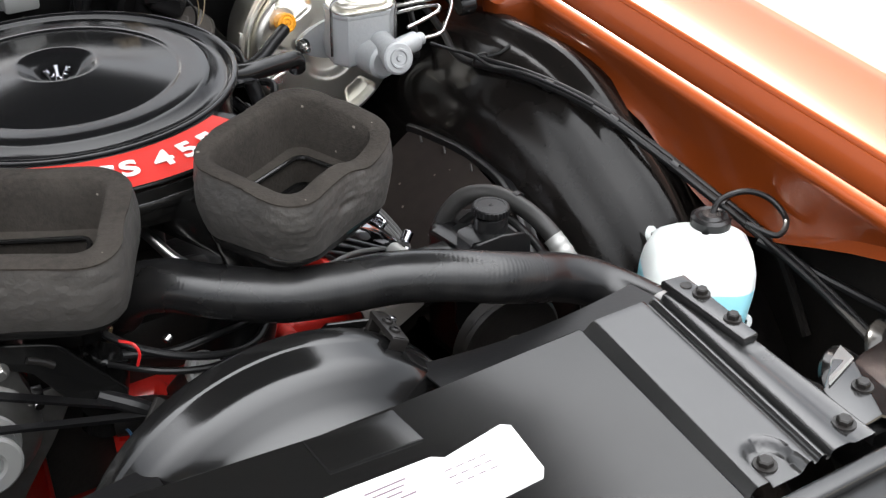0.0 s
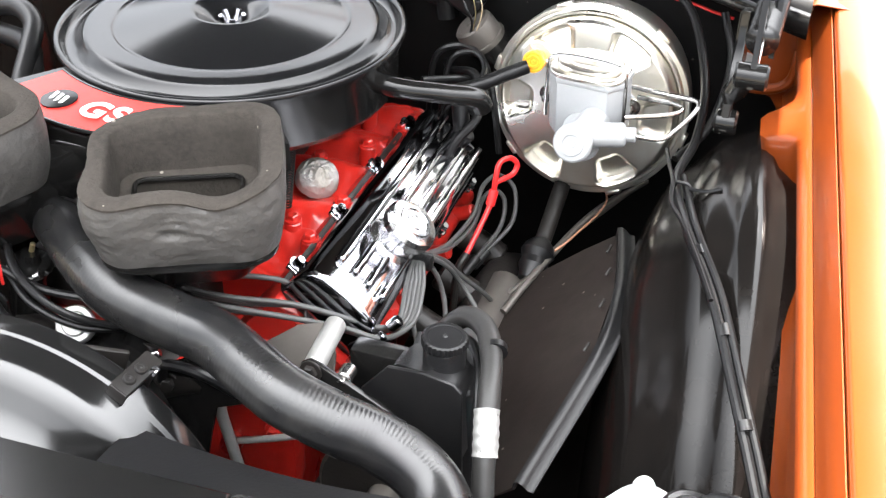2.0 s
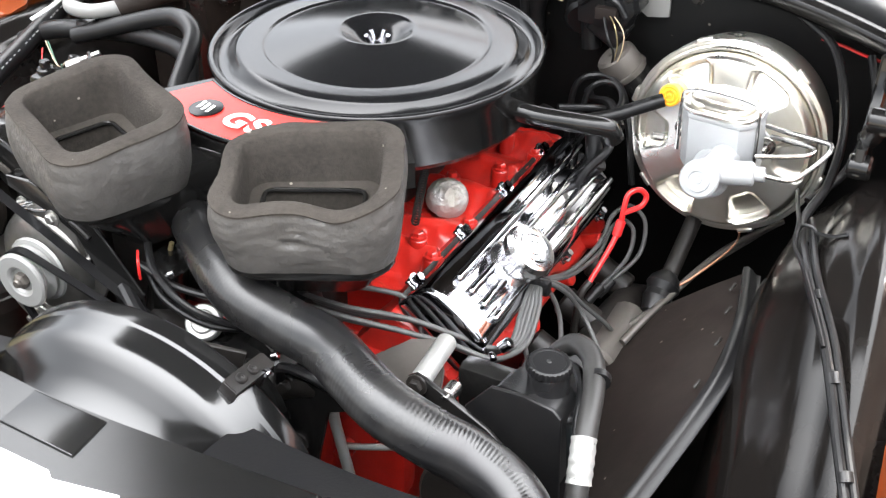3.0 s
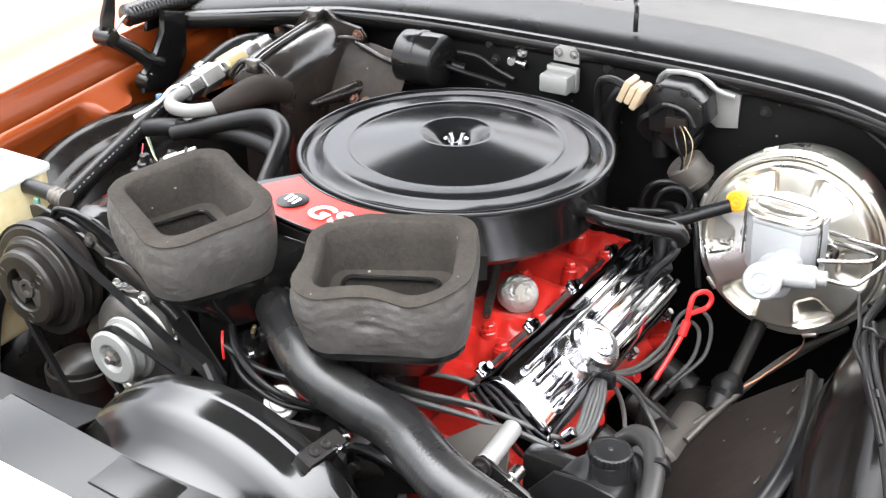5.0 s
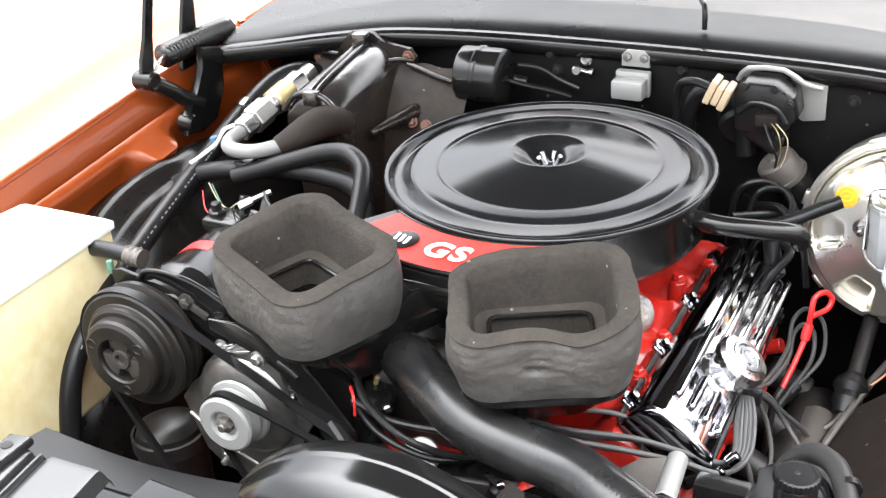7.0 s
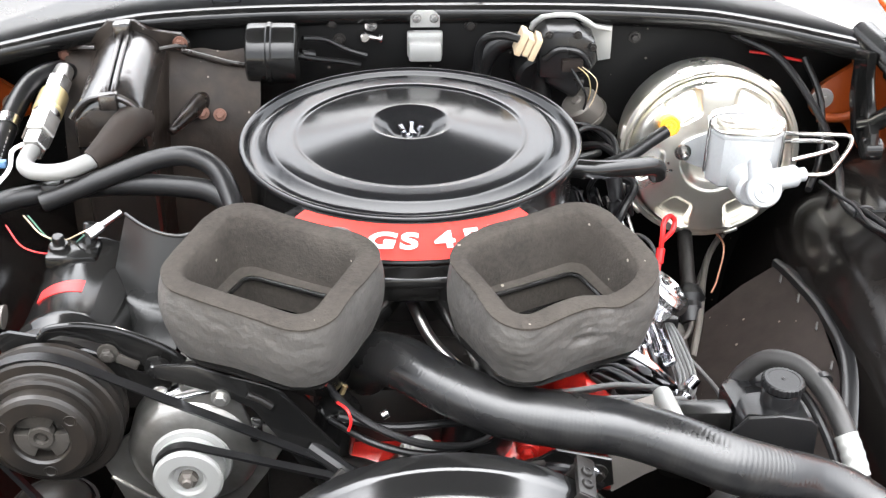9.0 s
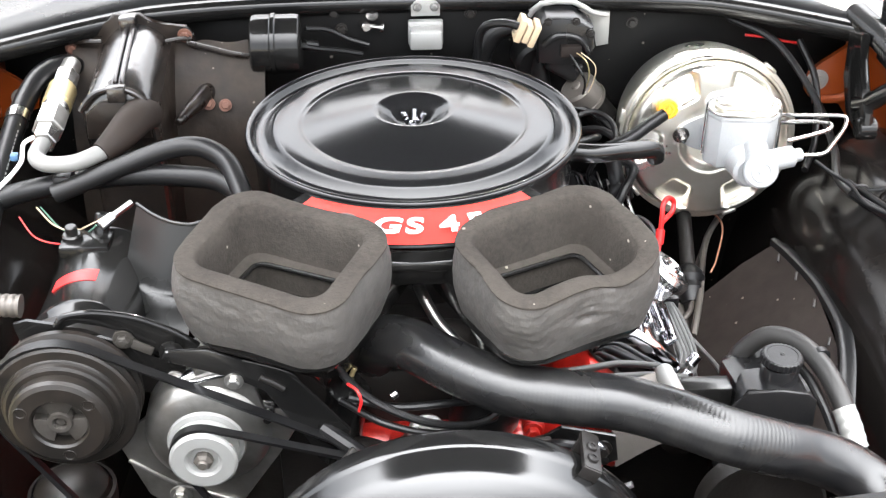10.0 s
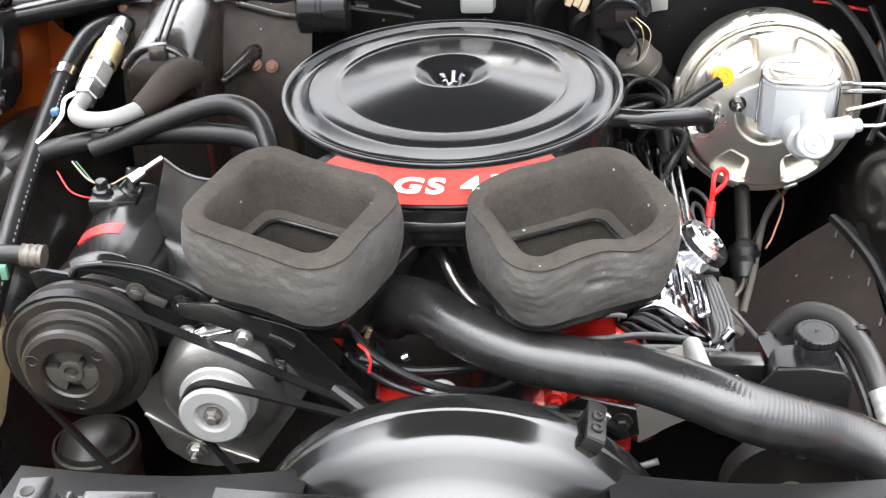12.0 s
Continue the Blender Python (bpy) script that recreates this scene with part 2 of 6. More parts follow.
def box(x0, y0, z0, x1, y1, z1, bevel=0.003, segments=2, m=None):
    bm = bmesh.new()
    bmesh.ops.create_cube(bm, size=1.0)
    for v in bm.verts:
        v.co = Vector(((x0 + x1) / 2 + v.co.x * (x1 - x0), (y0 + y1) / 2 + v.co.y * (y1 - y0), (z0 + z1) / 2 + v.co.z * (z1 - z0)))
    if bevel:
        bmesh.ops.bevel(bm, geom=bm.edges[:], offset=bevel, segments=segments, affect="EDGES", profile=0.5)
    return moved(bm, m) if m is not None else bm


def along(p0, p1):
    """A frame at p0 whose z points to p1."""
    d = Vector(p1) - Vector(p0)
    return Matrix.Translation(p0) @ d.to_track_quat("Z", "Y").to_matrix().to_4x4()


def lathe(profile, segments=48, m=None, wave=None):
    """Turns (radius, height) round z; wave(r, angle) may lift the points."""
    bm = bmesh.new()
    rings = []
    for r, h in profile:
        if r < 1e-6:
            rings.append([bm.verts.new((0, 0, h))])
        else:
            ring = []
            for i in range(segments):
                a = 2 * math.pi * i / segments
                dh = wave(r, a) if wave else 0
                ring.append(bm.verts.new((r * math.cos(a), r * math.sin(a), h + dh)))
            rings.append(ring)
    for a, b in zip(rings, rings[1:]):
        for i in range(segments):
            j = (i + 1) % segments
            if len(a) == 1 and len(b) > 1:
                bm.faces.new((a[0], b[i], b[j]))
            elif len(b) == 1 and len(a) > 1:
                bm.faces.new((a[i], a[j], b[0]))
            elif len(a) > 1:
                bm.faces.new((a[i], a[j], b[j], b[i]))
    return moved(bm, m) if m is not None else bm


def rod(p0, p1, r, r1=None, segments=20, bevel=None):
    """A round bar with softened ends."""
    length = (Vector(p1) - Vector(p0)).length
    r1 = r if r1 is None else r1
    e = min(r, r1, length) * 0.18 if bevel is None else bevel
    return lathe([(0, 0), (r - e, 0), (r, e), (r1, length - e), (r1 - e, length), (0, length)], segments, along(p0, p1))


def smooth(points, n=8):
    """Catmull-Rom through the points."""
    p = [Vector(q) for q in points]
    p = [2 * p[0] - p[1]] + p + [2 * p[-1] - p[-2]]
    out = []
    for a, b, c, d in zip(p, p[1:], p[2:], p[3:]):
        for k in range(n):
            t = k / n
            out.append(0.5 * (2 * b + (c - a) * t + (2 * a - 5 * b + 4 * c - d) * t * t + (3 * b - a - 3 * c + d) * t ** 3))
    return out + [p[-2]]


def tube(points, r, segments=12, n=8, ribs=0.0, pitch=0.004, radius=None, fade=None):
    """A hose or wire along a smooth curve. ribs: their depth, times fade(f) along the way."""
    line = smooth(points, n) if n > 1 else [Vector(q) for q in points]
    if ribs:
        at = [0.0]
        for a, b in zip(line, line[1:]):
            at.append(at[-1] + (b - a).length)
        steps = np.linspace(0, at[-1], int(at[-1] / (pitch / 6)) + 1)
        line = [Vector(p) for p in zip(*(np.interp(steps, at, [q[k] for q in line]) for k in range(3)))]
    bm = bmesh.new()
    normal = None
    rings = []
    for i, p in enumerate(line):
        t = (line[min(i + 1, len(line) - 1)] - line[max(i - 1, 0)]).normalized()
        if normal is None:
            normal = t.orthogonal().normalized()
        normal = (normal - normal.dot(t) * t).normalized()
        side = t.cross(normal)
        rr = r if radius is None else radius(i / (len(line) - 1))
        if ribs:
            rr -= ribs * (0.5 - 0.5 * math.cos(i * math.pi / 3)) * (1 if fade is None else fade(i / (len(line) - 1)))
        rings.append([bm.verts.new(p + rr * (math.cos(2 * math.pi * k / segments) * normal + math.sin(2 * math.pi * k / segments) * side)) for k in range(segments)])
    for a, b in zip(rings, rings[1:]):
        for k in range(segments):
            j = (k + 1) % segments
            bm.faces.new((a[k], a[j], b[j], b[k]))
    for ring in (rings[0], rings[-1]):
        c = sum((v.co for v in ring), Vector()) / segments
        mid = bm.verts.new(c)
        for k in range(segments):
            bm.faces.new((ring[k], ring[(k + 1) % segments], mid))
    return bm


def plate(outline, z0, z1, bevel=0.002, m=None, segments=2):
    """A flat piece with the outline (x, y), between two heights."""
    bm = bmesh.new()
    low = [bm.verts.new((x, y, z0)) for x, y in outline]
    top = [bm.verts.new((x, y, z1)) for x, y in outline]
    bm.faces.new(low[::-1])
    bm.faces.new(top)
    n = len(outline)
    for i in range(n):
        bm.faces.new((low[i], low[(i + 1) % n], top[(i + 1) % n], top[i]))
    if bevel:
        rim = [e for e in bm.edges if abs(e.verts[0].co.z - e.verts[1].co.z) < 1e-7]
        bmesh.ops.bevel(bm, geom=rim, offset=bevel, segments=segments, affect="EDGES", profile=0.5)
    return moved(bm, m) if m is not None else bm


def sheet(rows, thick=0.0):
    """A surface through rows of points; thick: its metal thickness."""
    bm = bmesh.new()
    grid = [[bm.verts.new(p) for p in row] for row in rows]
    for a, b in zip(grid, grid[1:]):
        for i in range(len(a) - 1):
            bm.faces.new((a[i], a[i + 1], b[i + 1], b[i]))
    if thick:
        bmesh.ops.recalc_face_normals(bm, faces=bm.faces)
        bmesh.ops.solidify(bm, geom=bm.faces[:], thickness=thick)
    return bm


def rounded(w, h, r, n=6):
    """The outline of a rounded rectangle about the origin."""
    out = []
    for cx, cy, a0 in ((w / 2 - r, h / 2 - r, 0), (-w / 2 + r, h / 2 - r, 90), (-w / 2 + r, -h / 2 + r, 180), (w / 2 - r, -h / 2 + r, 270)):
        for k in range(n + 1):
            a = radians(a0 + 90 * k / n)
            out.append((cx + r * math.cos(a), cy + r * math.sin(a)))
    return out


def bolt(at, r=0.007, h=0.006, axis=(0, 0, 1), washer=True):
    p = Vector(at)
    d = Vector(axis).normalized()
    bm = lathe([(0, h), (r * 0.8, h), (r, h * 0.8), (r, 0), (0, 0)], 6, along(p, p + d))
    for v in bm.verts:
        v.co += d * 0.002
    if washer:
        bm = join(bm, lathe([(0, 0.0025), (r * 1.45, 0.0022), (r * 1.5, 0), (0, 0)], 20, along(p, p + d)))
    return bm


def hexrod(p0, p1, r):
    length = (Vector(p1) - Vector(p0)).length
    return lathe([(0, 0), (r * 0.9, 0), (r, r * 0.1), (r, length - r * 0.1), (r * 0.9, length), (0, length)], 6, along(p0, p1))


def table(pairs, x):
    xs, ys = zip(*pairs)
    return float(np.interp(x, xs, ys))


def bend(pairs, x):
    """A smooth table."""
    line = smooth([(a, b, 0) for a, b in pairs], 10)
    return float(np.interp(x, [p.x for p in line], [p.y for p in line]))


# ---- ground, car body round the bay ----
ground = solid("ground", sheet([[(-200, -200, 0), (200, -200, 0)], [(-200, 200, 0), (200, 200, 0)]]), GROUND, "pale sunlit concrete ground", "ground", "structure")

AXIS = 0.03  # the car's middle


def edge(y):
    """The hood gap's edge of the fender on the driver's side: x and z."""
    return 0.721 - 0.121 * y, 0.976 + 0.151 * y - 0.03 * max(0, y) ** 2


FLOOR_LINE = [(-1.0, 0.80), (-0.75, 0.80), (-0.6, 0.77), (-0.5, 0.735), (-0.41, 0.72), (-0.323, 0.762), (-0.236, 0.815), (-0.123, 0.84), (0.0, 0.852), (0.1, 0.852), (0.5, 0.86)]


def fender(side):
    def at(x, y, z):
        return (x, y, z) if side > 0 else (2 * AXIS - x, y, z)
    name = "fender_left" if side < 0 else "fender_right"
    ys = [-1.15 + 0.05 * i for i in range(21)] + [-0.12 + 0.01 * i for i in range(23)] + [0.15 + 0.05 * i for i in range(10)]
    outer, inner = [], []
    for y in ys:
        ex, ez = edge(y)
        outer.append([at(ex, y, ez - 0.012), at(ex + 0.001, y, ez - 0.002), at(ex + 0.005, y, ez + 0.002), at(ex + 0.06, y, ez + 0.010), at(ex + 0.13, y, ez + 0.008), at(ex + 0.17, y, ez - 0.004),
                      at(ex + 0.19, y, ez - 0.03), at(ex + 0.2, y, ez - 0.1), at(ex + 0.215, y, ez - 0.3), at(ex + 0.19, y, 0.22)])
        b = bend(FLOOR_LINE, y)
        ry = y if side > 0 else y + 0.07
        step = 0.04 * min(1, max(0, (ry + 0.005) / 0.02)) * min(1, max(0, (0.085 - ry) / 0.03))
        top = ez - 0.05
        inner.append([at(ex - 0.0015, y, ez - 0.006), at(ex - 0.005, y, ez - 0.014), at(ex - 0.017, y, ez - 0.040), at(ex - 0.0165, y, ez - 0.046), at(ex - 0.021, y, ez - 0.0475), at(ex - 0.026, y, ez - 0.0515), at(ex - 0.031 - step * 0.2, y, top - 0.010),
                      at(ex - 0.029 - step, y, top - 0.02 - step * 0.15), at(ex - 0.026 - step, y, (top + b) / 2), at(ex - 0.022 - step, y, b + 0.01), at(ex - 0.034 - step, y, b - 0.004)])
    f = solid(name, sheet(outer, 0.0015), PAINT, "metallic burnt-orange front fender with a polished top", "fender", "structure", sharp=50)
    part("inner_panel", sheet(inner, 0.0015), PAINT, f, sharp=50)
    return f


fender_right, fender_left = fender(1), fender(-1)

ARCH = [(-0.75, 0.28), (-0.62, 0.40), (-0.52, 0.53), (-0.45, 0.625), (-0.342, 0.745), (-0.284, 0.79), (-0.208, 0.845), (-0.137, 0.878), (-0.05, 0.888), (0.05, 0.88), (0.15, 0.85), (0.3, 0.76)]


def wheelhouse(side):
    rows = []
    for i in range(54):
        y = -0.74 + i * 0.0195
        t = bend(ARCH, y)
        row = []
        for x, d in ((0.50, -0.5), (0.505, -0.3), (0.515, -0.2), (0.53, -0.135), (0.545, -0.096), (0.558, -0.076), (0.570, -0.066), (0.584, -0.050), (0.600, -0.028), (0.612, -0.020), (0.622, -0.0175), (0.631, -0.015), (0.639, -0.006), (0.648, 0.001), (0.658, 0.003),
                     (0.668, 0.0), (0.676, -0.012), (0.69, -0.02), (0.71, -0.024), (0.735, -0.032), (0.76, -0.04)):
            ripple = 0.0005 * math.sin(y * 31 + x * 9) * (1 if d < -0.02 else 0.2)
            px = x + 0.035 * max(0, -y - 0.05) / 0.3 + ripple * 0.6
            row.append((px if side > 0 else 2 * AXIS - px, y, t + d + ripple))
        rows.append(row)
    name = "wheelhouse_right" if side > 0 else "wheelhouse_left"
    return solid(name, sheet(rows, 0.0015), WHEELHOUSE, "gloss black pressed-steel inner wheelhouse", "wheelhouse", "structure", sharp=60)


wheelhouse(1), wheelhouse(-1)

for name, x in (("splash_panel_right", 0.84), ("splash_panel_left", -0.78)):
    solid(name, box(x - 0.004, -0.97, 0.26, x + 0.004, 0.28, 0.80, 0.002), DULL, "dark inner panel behind the fender skin", "panel", "structure")

# firewall and cowl
solid("firewall", box(-0.72, 0.285, 0.2, 0.78, 0.31, 1.005, 0.004), FIREWALL, "dusty black sheet-metal firewall", "firewall", "structure")
COWL_LINE = [(-0.75, 0.08), (-0.65, 0.12), (-0.55, 0.165), (-0.45, 0.218), (-0.35, 0.252), (-0.2, 0.274), (0.03, 0.28), (0.26, 0.274), (0.41, 0.252), (0.51, 0.218), (0.61, 0.165), (0.71, 0.12), (0.81, 0.08)]
rows = []
for i in range(44):
    x = -0.615 + 0.03 * i
    y = bend(COWL_LINE, x)
    drop = 0.02 * max(0, abs(x - AXIS) - 0.4) / 0.35
    rows.append([(x, y + 0.008, 0.985 - drop), (x, y, 0.992 - drop), (x, y - 0.004, 1.004 - drop), (x, y, 1.012 - drop), (x, y + 0.012, 1.016 - drop), (x, y + 0.022, 1.013 - drop), (x, y + 0.028, 1.018 - drop),
                 (x, y + 0.06, 1.026 - drop), (x, y + 0.14, 1.036 - drop), (x, 0.52, 1.04 - drop * 0.5), (x, 0.55, 1.03 - drop * 0.5)])
cowl = solid("cowl", sheet([r[5:] for r in rows], 0.0015), COWL, "grey-black painted cowl panel with a rolled front lip", "cowl", "structure", sharp=50)
part("rolled_lip", sheet([r[:6] for r in rows], 0.0015), BLACK, cowl, "black rolled front lip", sharp=50)
for name, s in (("cowl_corner_left", -1), ("cowl_corner_right", 1)):
    corner = solid(name, sheet([[(AXIS + s * x, y, z) for x, z in ((0.625, 0.97), (0.635, 1.0), (0.65, 1.006), (0.70, 1.004), (0.76, 0.998))] for y in (0.17, 0.25, 0.35, 0.45, 0.56)], 0.0015), PAINT, "orange corner panel between cowl and fender", "body panel", "structure", sharp=50)
    for y in (0.24, 0.33):
        part("bolt", bolt((AXIS + s * 0.665, y, 1.005), 0.009, 0.006), PAINT, corner)
windscreen = solid("windscreen", sheet([[(-0.67, 0.55, 1.03), (0.73, 0.55, 1.03)], [(-0.55, 1.05, 1.385), (0.61, 1.05, 1.385)]], 0.005), GLASS, "raked windscreen glass reflecting the sky", "windscreen", "structure")
solid("roof", sheet([[(-0.55, 1.05, 1.385), (0.61, 1.05, 1.385)], [(-0.55, 2.4, 1.4), (0.61, 2.4, 1.4)]], 0.02), PAINT, "orange roof panel of the car", "roof", "structure")
for name, s in (("body_side_left", -1), ("body_side_right", 1)):
    rows = []
    for y in (0.55, 0.9, 1.3, 1.8, 2.4, 3.0):
        rows.append([(AXIS + s * x, y, z) for x, z in ((0.86, 0.25), (0.92, 0.4), (0.93, 0.7), (0.90, 0.9), (0.84, 0.985), (0.70, 1.0), (0.60, 1.0))])
    solid(name, sheet(rows, 0.02), PAINT, "orange body side behind the engine bay", "body panel", "structure", sharp=50)
    solid("side_window_left" if s < 0 else "side_window_right", sheet([[(AXIS + s * 0.70, y, 1.0), (AXIS + s * 0.58, y2, 1.385)] for y, y2 in ((0.56, 1.05), (1.2, 1.3), (2.6, 2.4))], 0.005), GLASS, "dark side glass of the cabin", "window", "structure")
solid("rear_window", sheet([[(-0.67, 2.6, 1.0), (0.73, 2.6, 1.0)], [(-0.55, 2.4, 1.385), (0.61, 2.4, 1.385)]], 0.005), GLASS, "dark rear glass of the cabin", "window", "structure")
solid("rear_deck", sheet([[(-0.70, 2.6, 1.0), (0.76, 2.6, 1.0)], [(-0.70, 3.0, 0.98), (0.76, 3.0, 0.98)], [(-0.75, 3.06, 0.9), (0.81, 3.06, 0.9)], [(-0.75, 3.06, 0.3), (0.81, 3.06, 0.3)]], 0.02), PAINT, "orange rear deck of the car", "body panel", "structure")
solid("underpan", box(-0.9, -1.2, 0.26, 0.96, 0.32, 0.28, 0.0), DULL, "dark underside below the engine", "underbody", "structure")

# open hood above
hood = thing("hood", "raised orange hood with a black underside", "hood", kind="structure")
HOOD = pose(AXIS, 0.55, 1.31, -42, 0, 0)
def hood_outline(inset):
    """As wide as the gap between the fenders; the rear edge bows like the cowl."""
    def half(y):
        return edge(0.28 + y)[0] - AXIS - 0.004 - inset
    w = half(0)
    back = [(w - 2 * w * k / 24, -1.4 * (0.28 - bend(COWL_LINE, AXIS + w - 2 * w * k / 24)) - inset) for k in range(25)]
    return [(-half(-1.5), -1.5 + inset), (half(-1.5), -1.5 + inset)] + back


part("inner_panel", plate(hood_outline(0.012), -0.02, 0.0, 0.006, HOOD), LINER, hood, "black inner panel")
part("outer_skin", plate(hood_outline(0.0), 0.004, 0.012, 0.003, HOOD), PAINT, hood)

# ---- radiator, shroud, support ----
radiator = thing("radiator", "black radiator under a plastic cover", "radiator")
part("core", box(-0.36, -0.70, 0.40, 0.42, -0.63, 0.80, 0.004), DULL, radiator)
part("top_tank", box(-0.36, -0.71, 0.79, 0.43, -0.625, 0.828, 0.014, 3), BLACK, radiator)

shroud = thing("fan_shroud", "glossy black fan shroud with an arched lip", "fan shroud")
rows = []
CX, CZ = 0.03, 0.652
for i in range(61):
    a = radians(-60 + 120 * i / 60)
    row = []
    for y, r in ((-0.520, 0.205), (-0.5195, 0.2180), (-0.5205, 0.2198), (-0.5225, 0.2204), (-0.5405, 0.2206), (-0.5425, 0.2201), (-0.5440, 0.2188), (-0.5465, 0.2181), (-0.568, 0.2170), (-0.575, 0.2150), (-0.582, 0.2105), (-0.590, 0.2020), (-0.600, 0.1900), (-0.612, 0.1780), (-0.630, 0.170)):
        row.append((CX + r * math.sin(a), y, CZ + r * math.cos(a)))
    rows.append(row)
part("arch", sheet(rows, 0.002), SHROUD, shroud, sharp=70)
for s, name in ((-1, "wing"), (1, "wing")):
    pts = []
    for i in range(13):
        f = i / 12
        x = CX + s * (0.14 + 0.28 * f)
        z = 0.808 - 0.012 * math.sin(f * 3.1)
        pts.append([(x, -0.545, z - 0.12), (x, -0.55, z - 0.02), (x, -0.556, z), (x, -0.60, z + 0.008), (x, -0.64, z + 0.012)])
    part(name, sheet(pts, 0.002), RUBBER, shroud, sharp=50)

cover = thing("radiator_cover", "smooth black radiator cover panel", "radiator cover")
part("centre_panel", plate([(-0.18, -0.625), (0.02, -0.645), (0.10, -0.645), (0.315, -0.637), (0.3165, -0.655), (0.294, -0.95), (-0.19, -0.95)], 0.842, 0.850, 0.003), COVER, cover)
part("edge_lip", plate([(-0.042, -0.022), (0.049, -0.028), (0.045, 0.022), (-0.044, 0.026)], -0.006, 0.0, 0.002, pose(0.048, -0.672, 0.8525)), COVER, cover)


def support(side):
    """The stamped upper support at one side of the radiator, with a raised tray, beads and a bolted strap."""
    def fl(x):
        return x if side > 0 else 0.10 - x
    def pl(pts, z0, z1, b=0.003):
        pts = [(fl(x), y) for x, y in pts]
        return plate(pts if side > 0 else pts[::-1], z0, z1, b)
    t = thing("radiator_support", "stamped satin black upper radiator support with bolts", "support panel", "radiator supports")
    knots = ((0.314, 0.288, 0.8505), (0.3175, 0.290, 0.852), (0.3245, 0.2955, 0.8580), (0.328, 0.298, 0.8592), (0.388, 0.360, 0.8592), (0.391, 0.3625, 0.8585), (0.394, 0.365, 0.853), (0.398, 0.369, 0.853), (0.4005, 0.371, 0.8575),
             (0.404, 0.375, 0.859), (0.4075, 0.378, 0.8575), (0.4095, 0.380, 0.851), (0.414, 0.384, 0.851), (0.4165, 0.386, 0.858), (0.422, 0.391, 0.8595), (0.446, 0.436, 0.858), (0.4485, 0.4395, 0.855), (0.449, 0.440, 0.838))
    rows = []
    for n in range(71):
        f = n / 70
        y = -0.640 - 0.265 * f
        row = []
        for a, b in zip(knots, knots[1:]):
            k = 22 if a[2] == b[2] == 0.8592 else 6 if b[0] - a[0] > 0.02 else 1
            for i in range(k):
                g = i / k
                row.append((a[0] + (b[0] - a[0]) * g, a[1] + (b[1] - a[1]) * g, a[2] + (b[2] - a[2]) * g))
        row.append(knots[-1])
        pts = []
        for x0, x1, z in row:
            x = x0 + (x1 - x0) * f
            d = math.hypot((x - 0.334) * 1.05, max(0.0, y + 0.880) if y > -0.880 else 0.0)
            dip = 1 - min(1, max(0, (d - 0.017) / 0.007))
            z -= 0.010 * dip * dip * (3 - 2 * dip) * (1 if z > 0.8585 else 0)
            z -= 0.012 * max(0, (0.015 - f) / 0.015)
            if y < -0.752 and x0 > 0.43 and x0 < 0.4484:
                z -= 0.004 * min(1, (-0.752 - y) / 0.01)
            pts.append((fl(x), y, z))
        rows.append(pts)
    part("panel", sheet(rows), SUPPORT, t, sharp=50)
    part("strap", pl([(0.421, -0.634), (0.449, -0.637), (0.442, -0.753), (0.423, -0.754)], 0.857, 0.868, 0.003), SUPPORT, t)
    part("side_ear", sheet([[(fl(0.446), -0.80, 0.85), (fl(0.442), -0.903, 0.85)], [(fl(0.49), -0.80, 0.815), (fl(0.50), -0.88, 0.815)], [(fl(0.505), -0.80, 0.735), (fl(0.535), -0.87, 0.735)]], 0.003), SUPPORT, t)
    part("hole", lathe([(0, 0.0005), (0.004, 0.0005), (0.006, 0.001), (0.0065, 0)], 20, pose(fl(0.436), -0.655, 0.868)), DULL, t)
    for x, y, z, r in ((0.439, -0.675, 0.868, 0.0062), (0.436, -0.724, 0.868, 0.0062), (0.425, -0.882, 0.854, 0.0075), (0.331, -0.881, 0.849, 0.0075)):
        part("bolt", bolt((fl(x), y, z), r, 0.006), DULL, t)
    return t


support(1), support(-1)
solid("core_support", join(box(-0.36, -0.97, 0.35, 0.44, -0.93, 0.845, 0.01), box(0.46, -0.97, 0.3, 0.82, -0.93, 0.76, 0.01), box(-0.74, -0.97, 0.3, -0.38, -0.93, 0.76, 0.01)), SATIN, "black sheet-metal core support", "core support", "structure")

# paper label on the cover
label = thing("paper_label", "white printed paper label stuck on the cover", "label")
part("sheet", plate([(-0.10, -0.715), (0.09, -0.722), (0.10, -0.729), (0.165, -0.718), (0.173, -0.724), (0.166, -0.785), (0.158, -0.795), (0.06, -0.80), (-0.11, -0.79)], 0.8503, 0.8512, 0.0), PAPER, label)

# ---- air cleaner ----
cleaner = thing("air_cleaner", "round satin black air cleaner with a red front badge", "air cleaner")
lid_profile = [(0.0, -0.006), (0.012, -0.006), (0.022, -0.004), (0.034, 0.007), (0.044, 0.0155), (0.049, 0.0175), (0.053, 0.0172), (0.10, 0.0088), (0.140, 0.0018), (0.1435, 0.0010), (0.1455, 0.0028),
               (0.148, 0.0034), (0.152, 0.0034), (0.165, 0.0036), (0.176, 0.0034), (0.1795, 0.0022), (0.182, -0.0008), (0.187, -0.0085), (0.193, -0.0115), (0.200, -0.0125), (0.2035, -0.010), (0.206, -0.004), (0.209, 0.0), (0.2125, 0.0005),
               (0.215, -0.002), (0.2155, -0.005), (0.2145, -0.009), (0.211, -0.010), (0.208, -0.008)]
part("lid", lathe(lid_profile, 128, Matrix.Translation((0, 0, 0.95))), LID, cleaner, "satin black pressed lid", sharp=60)
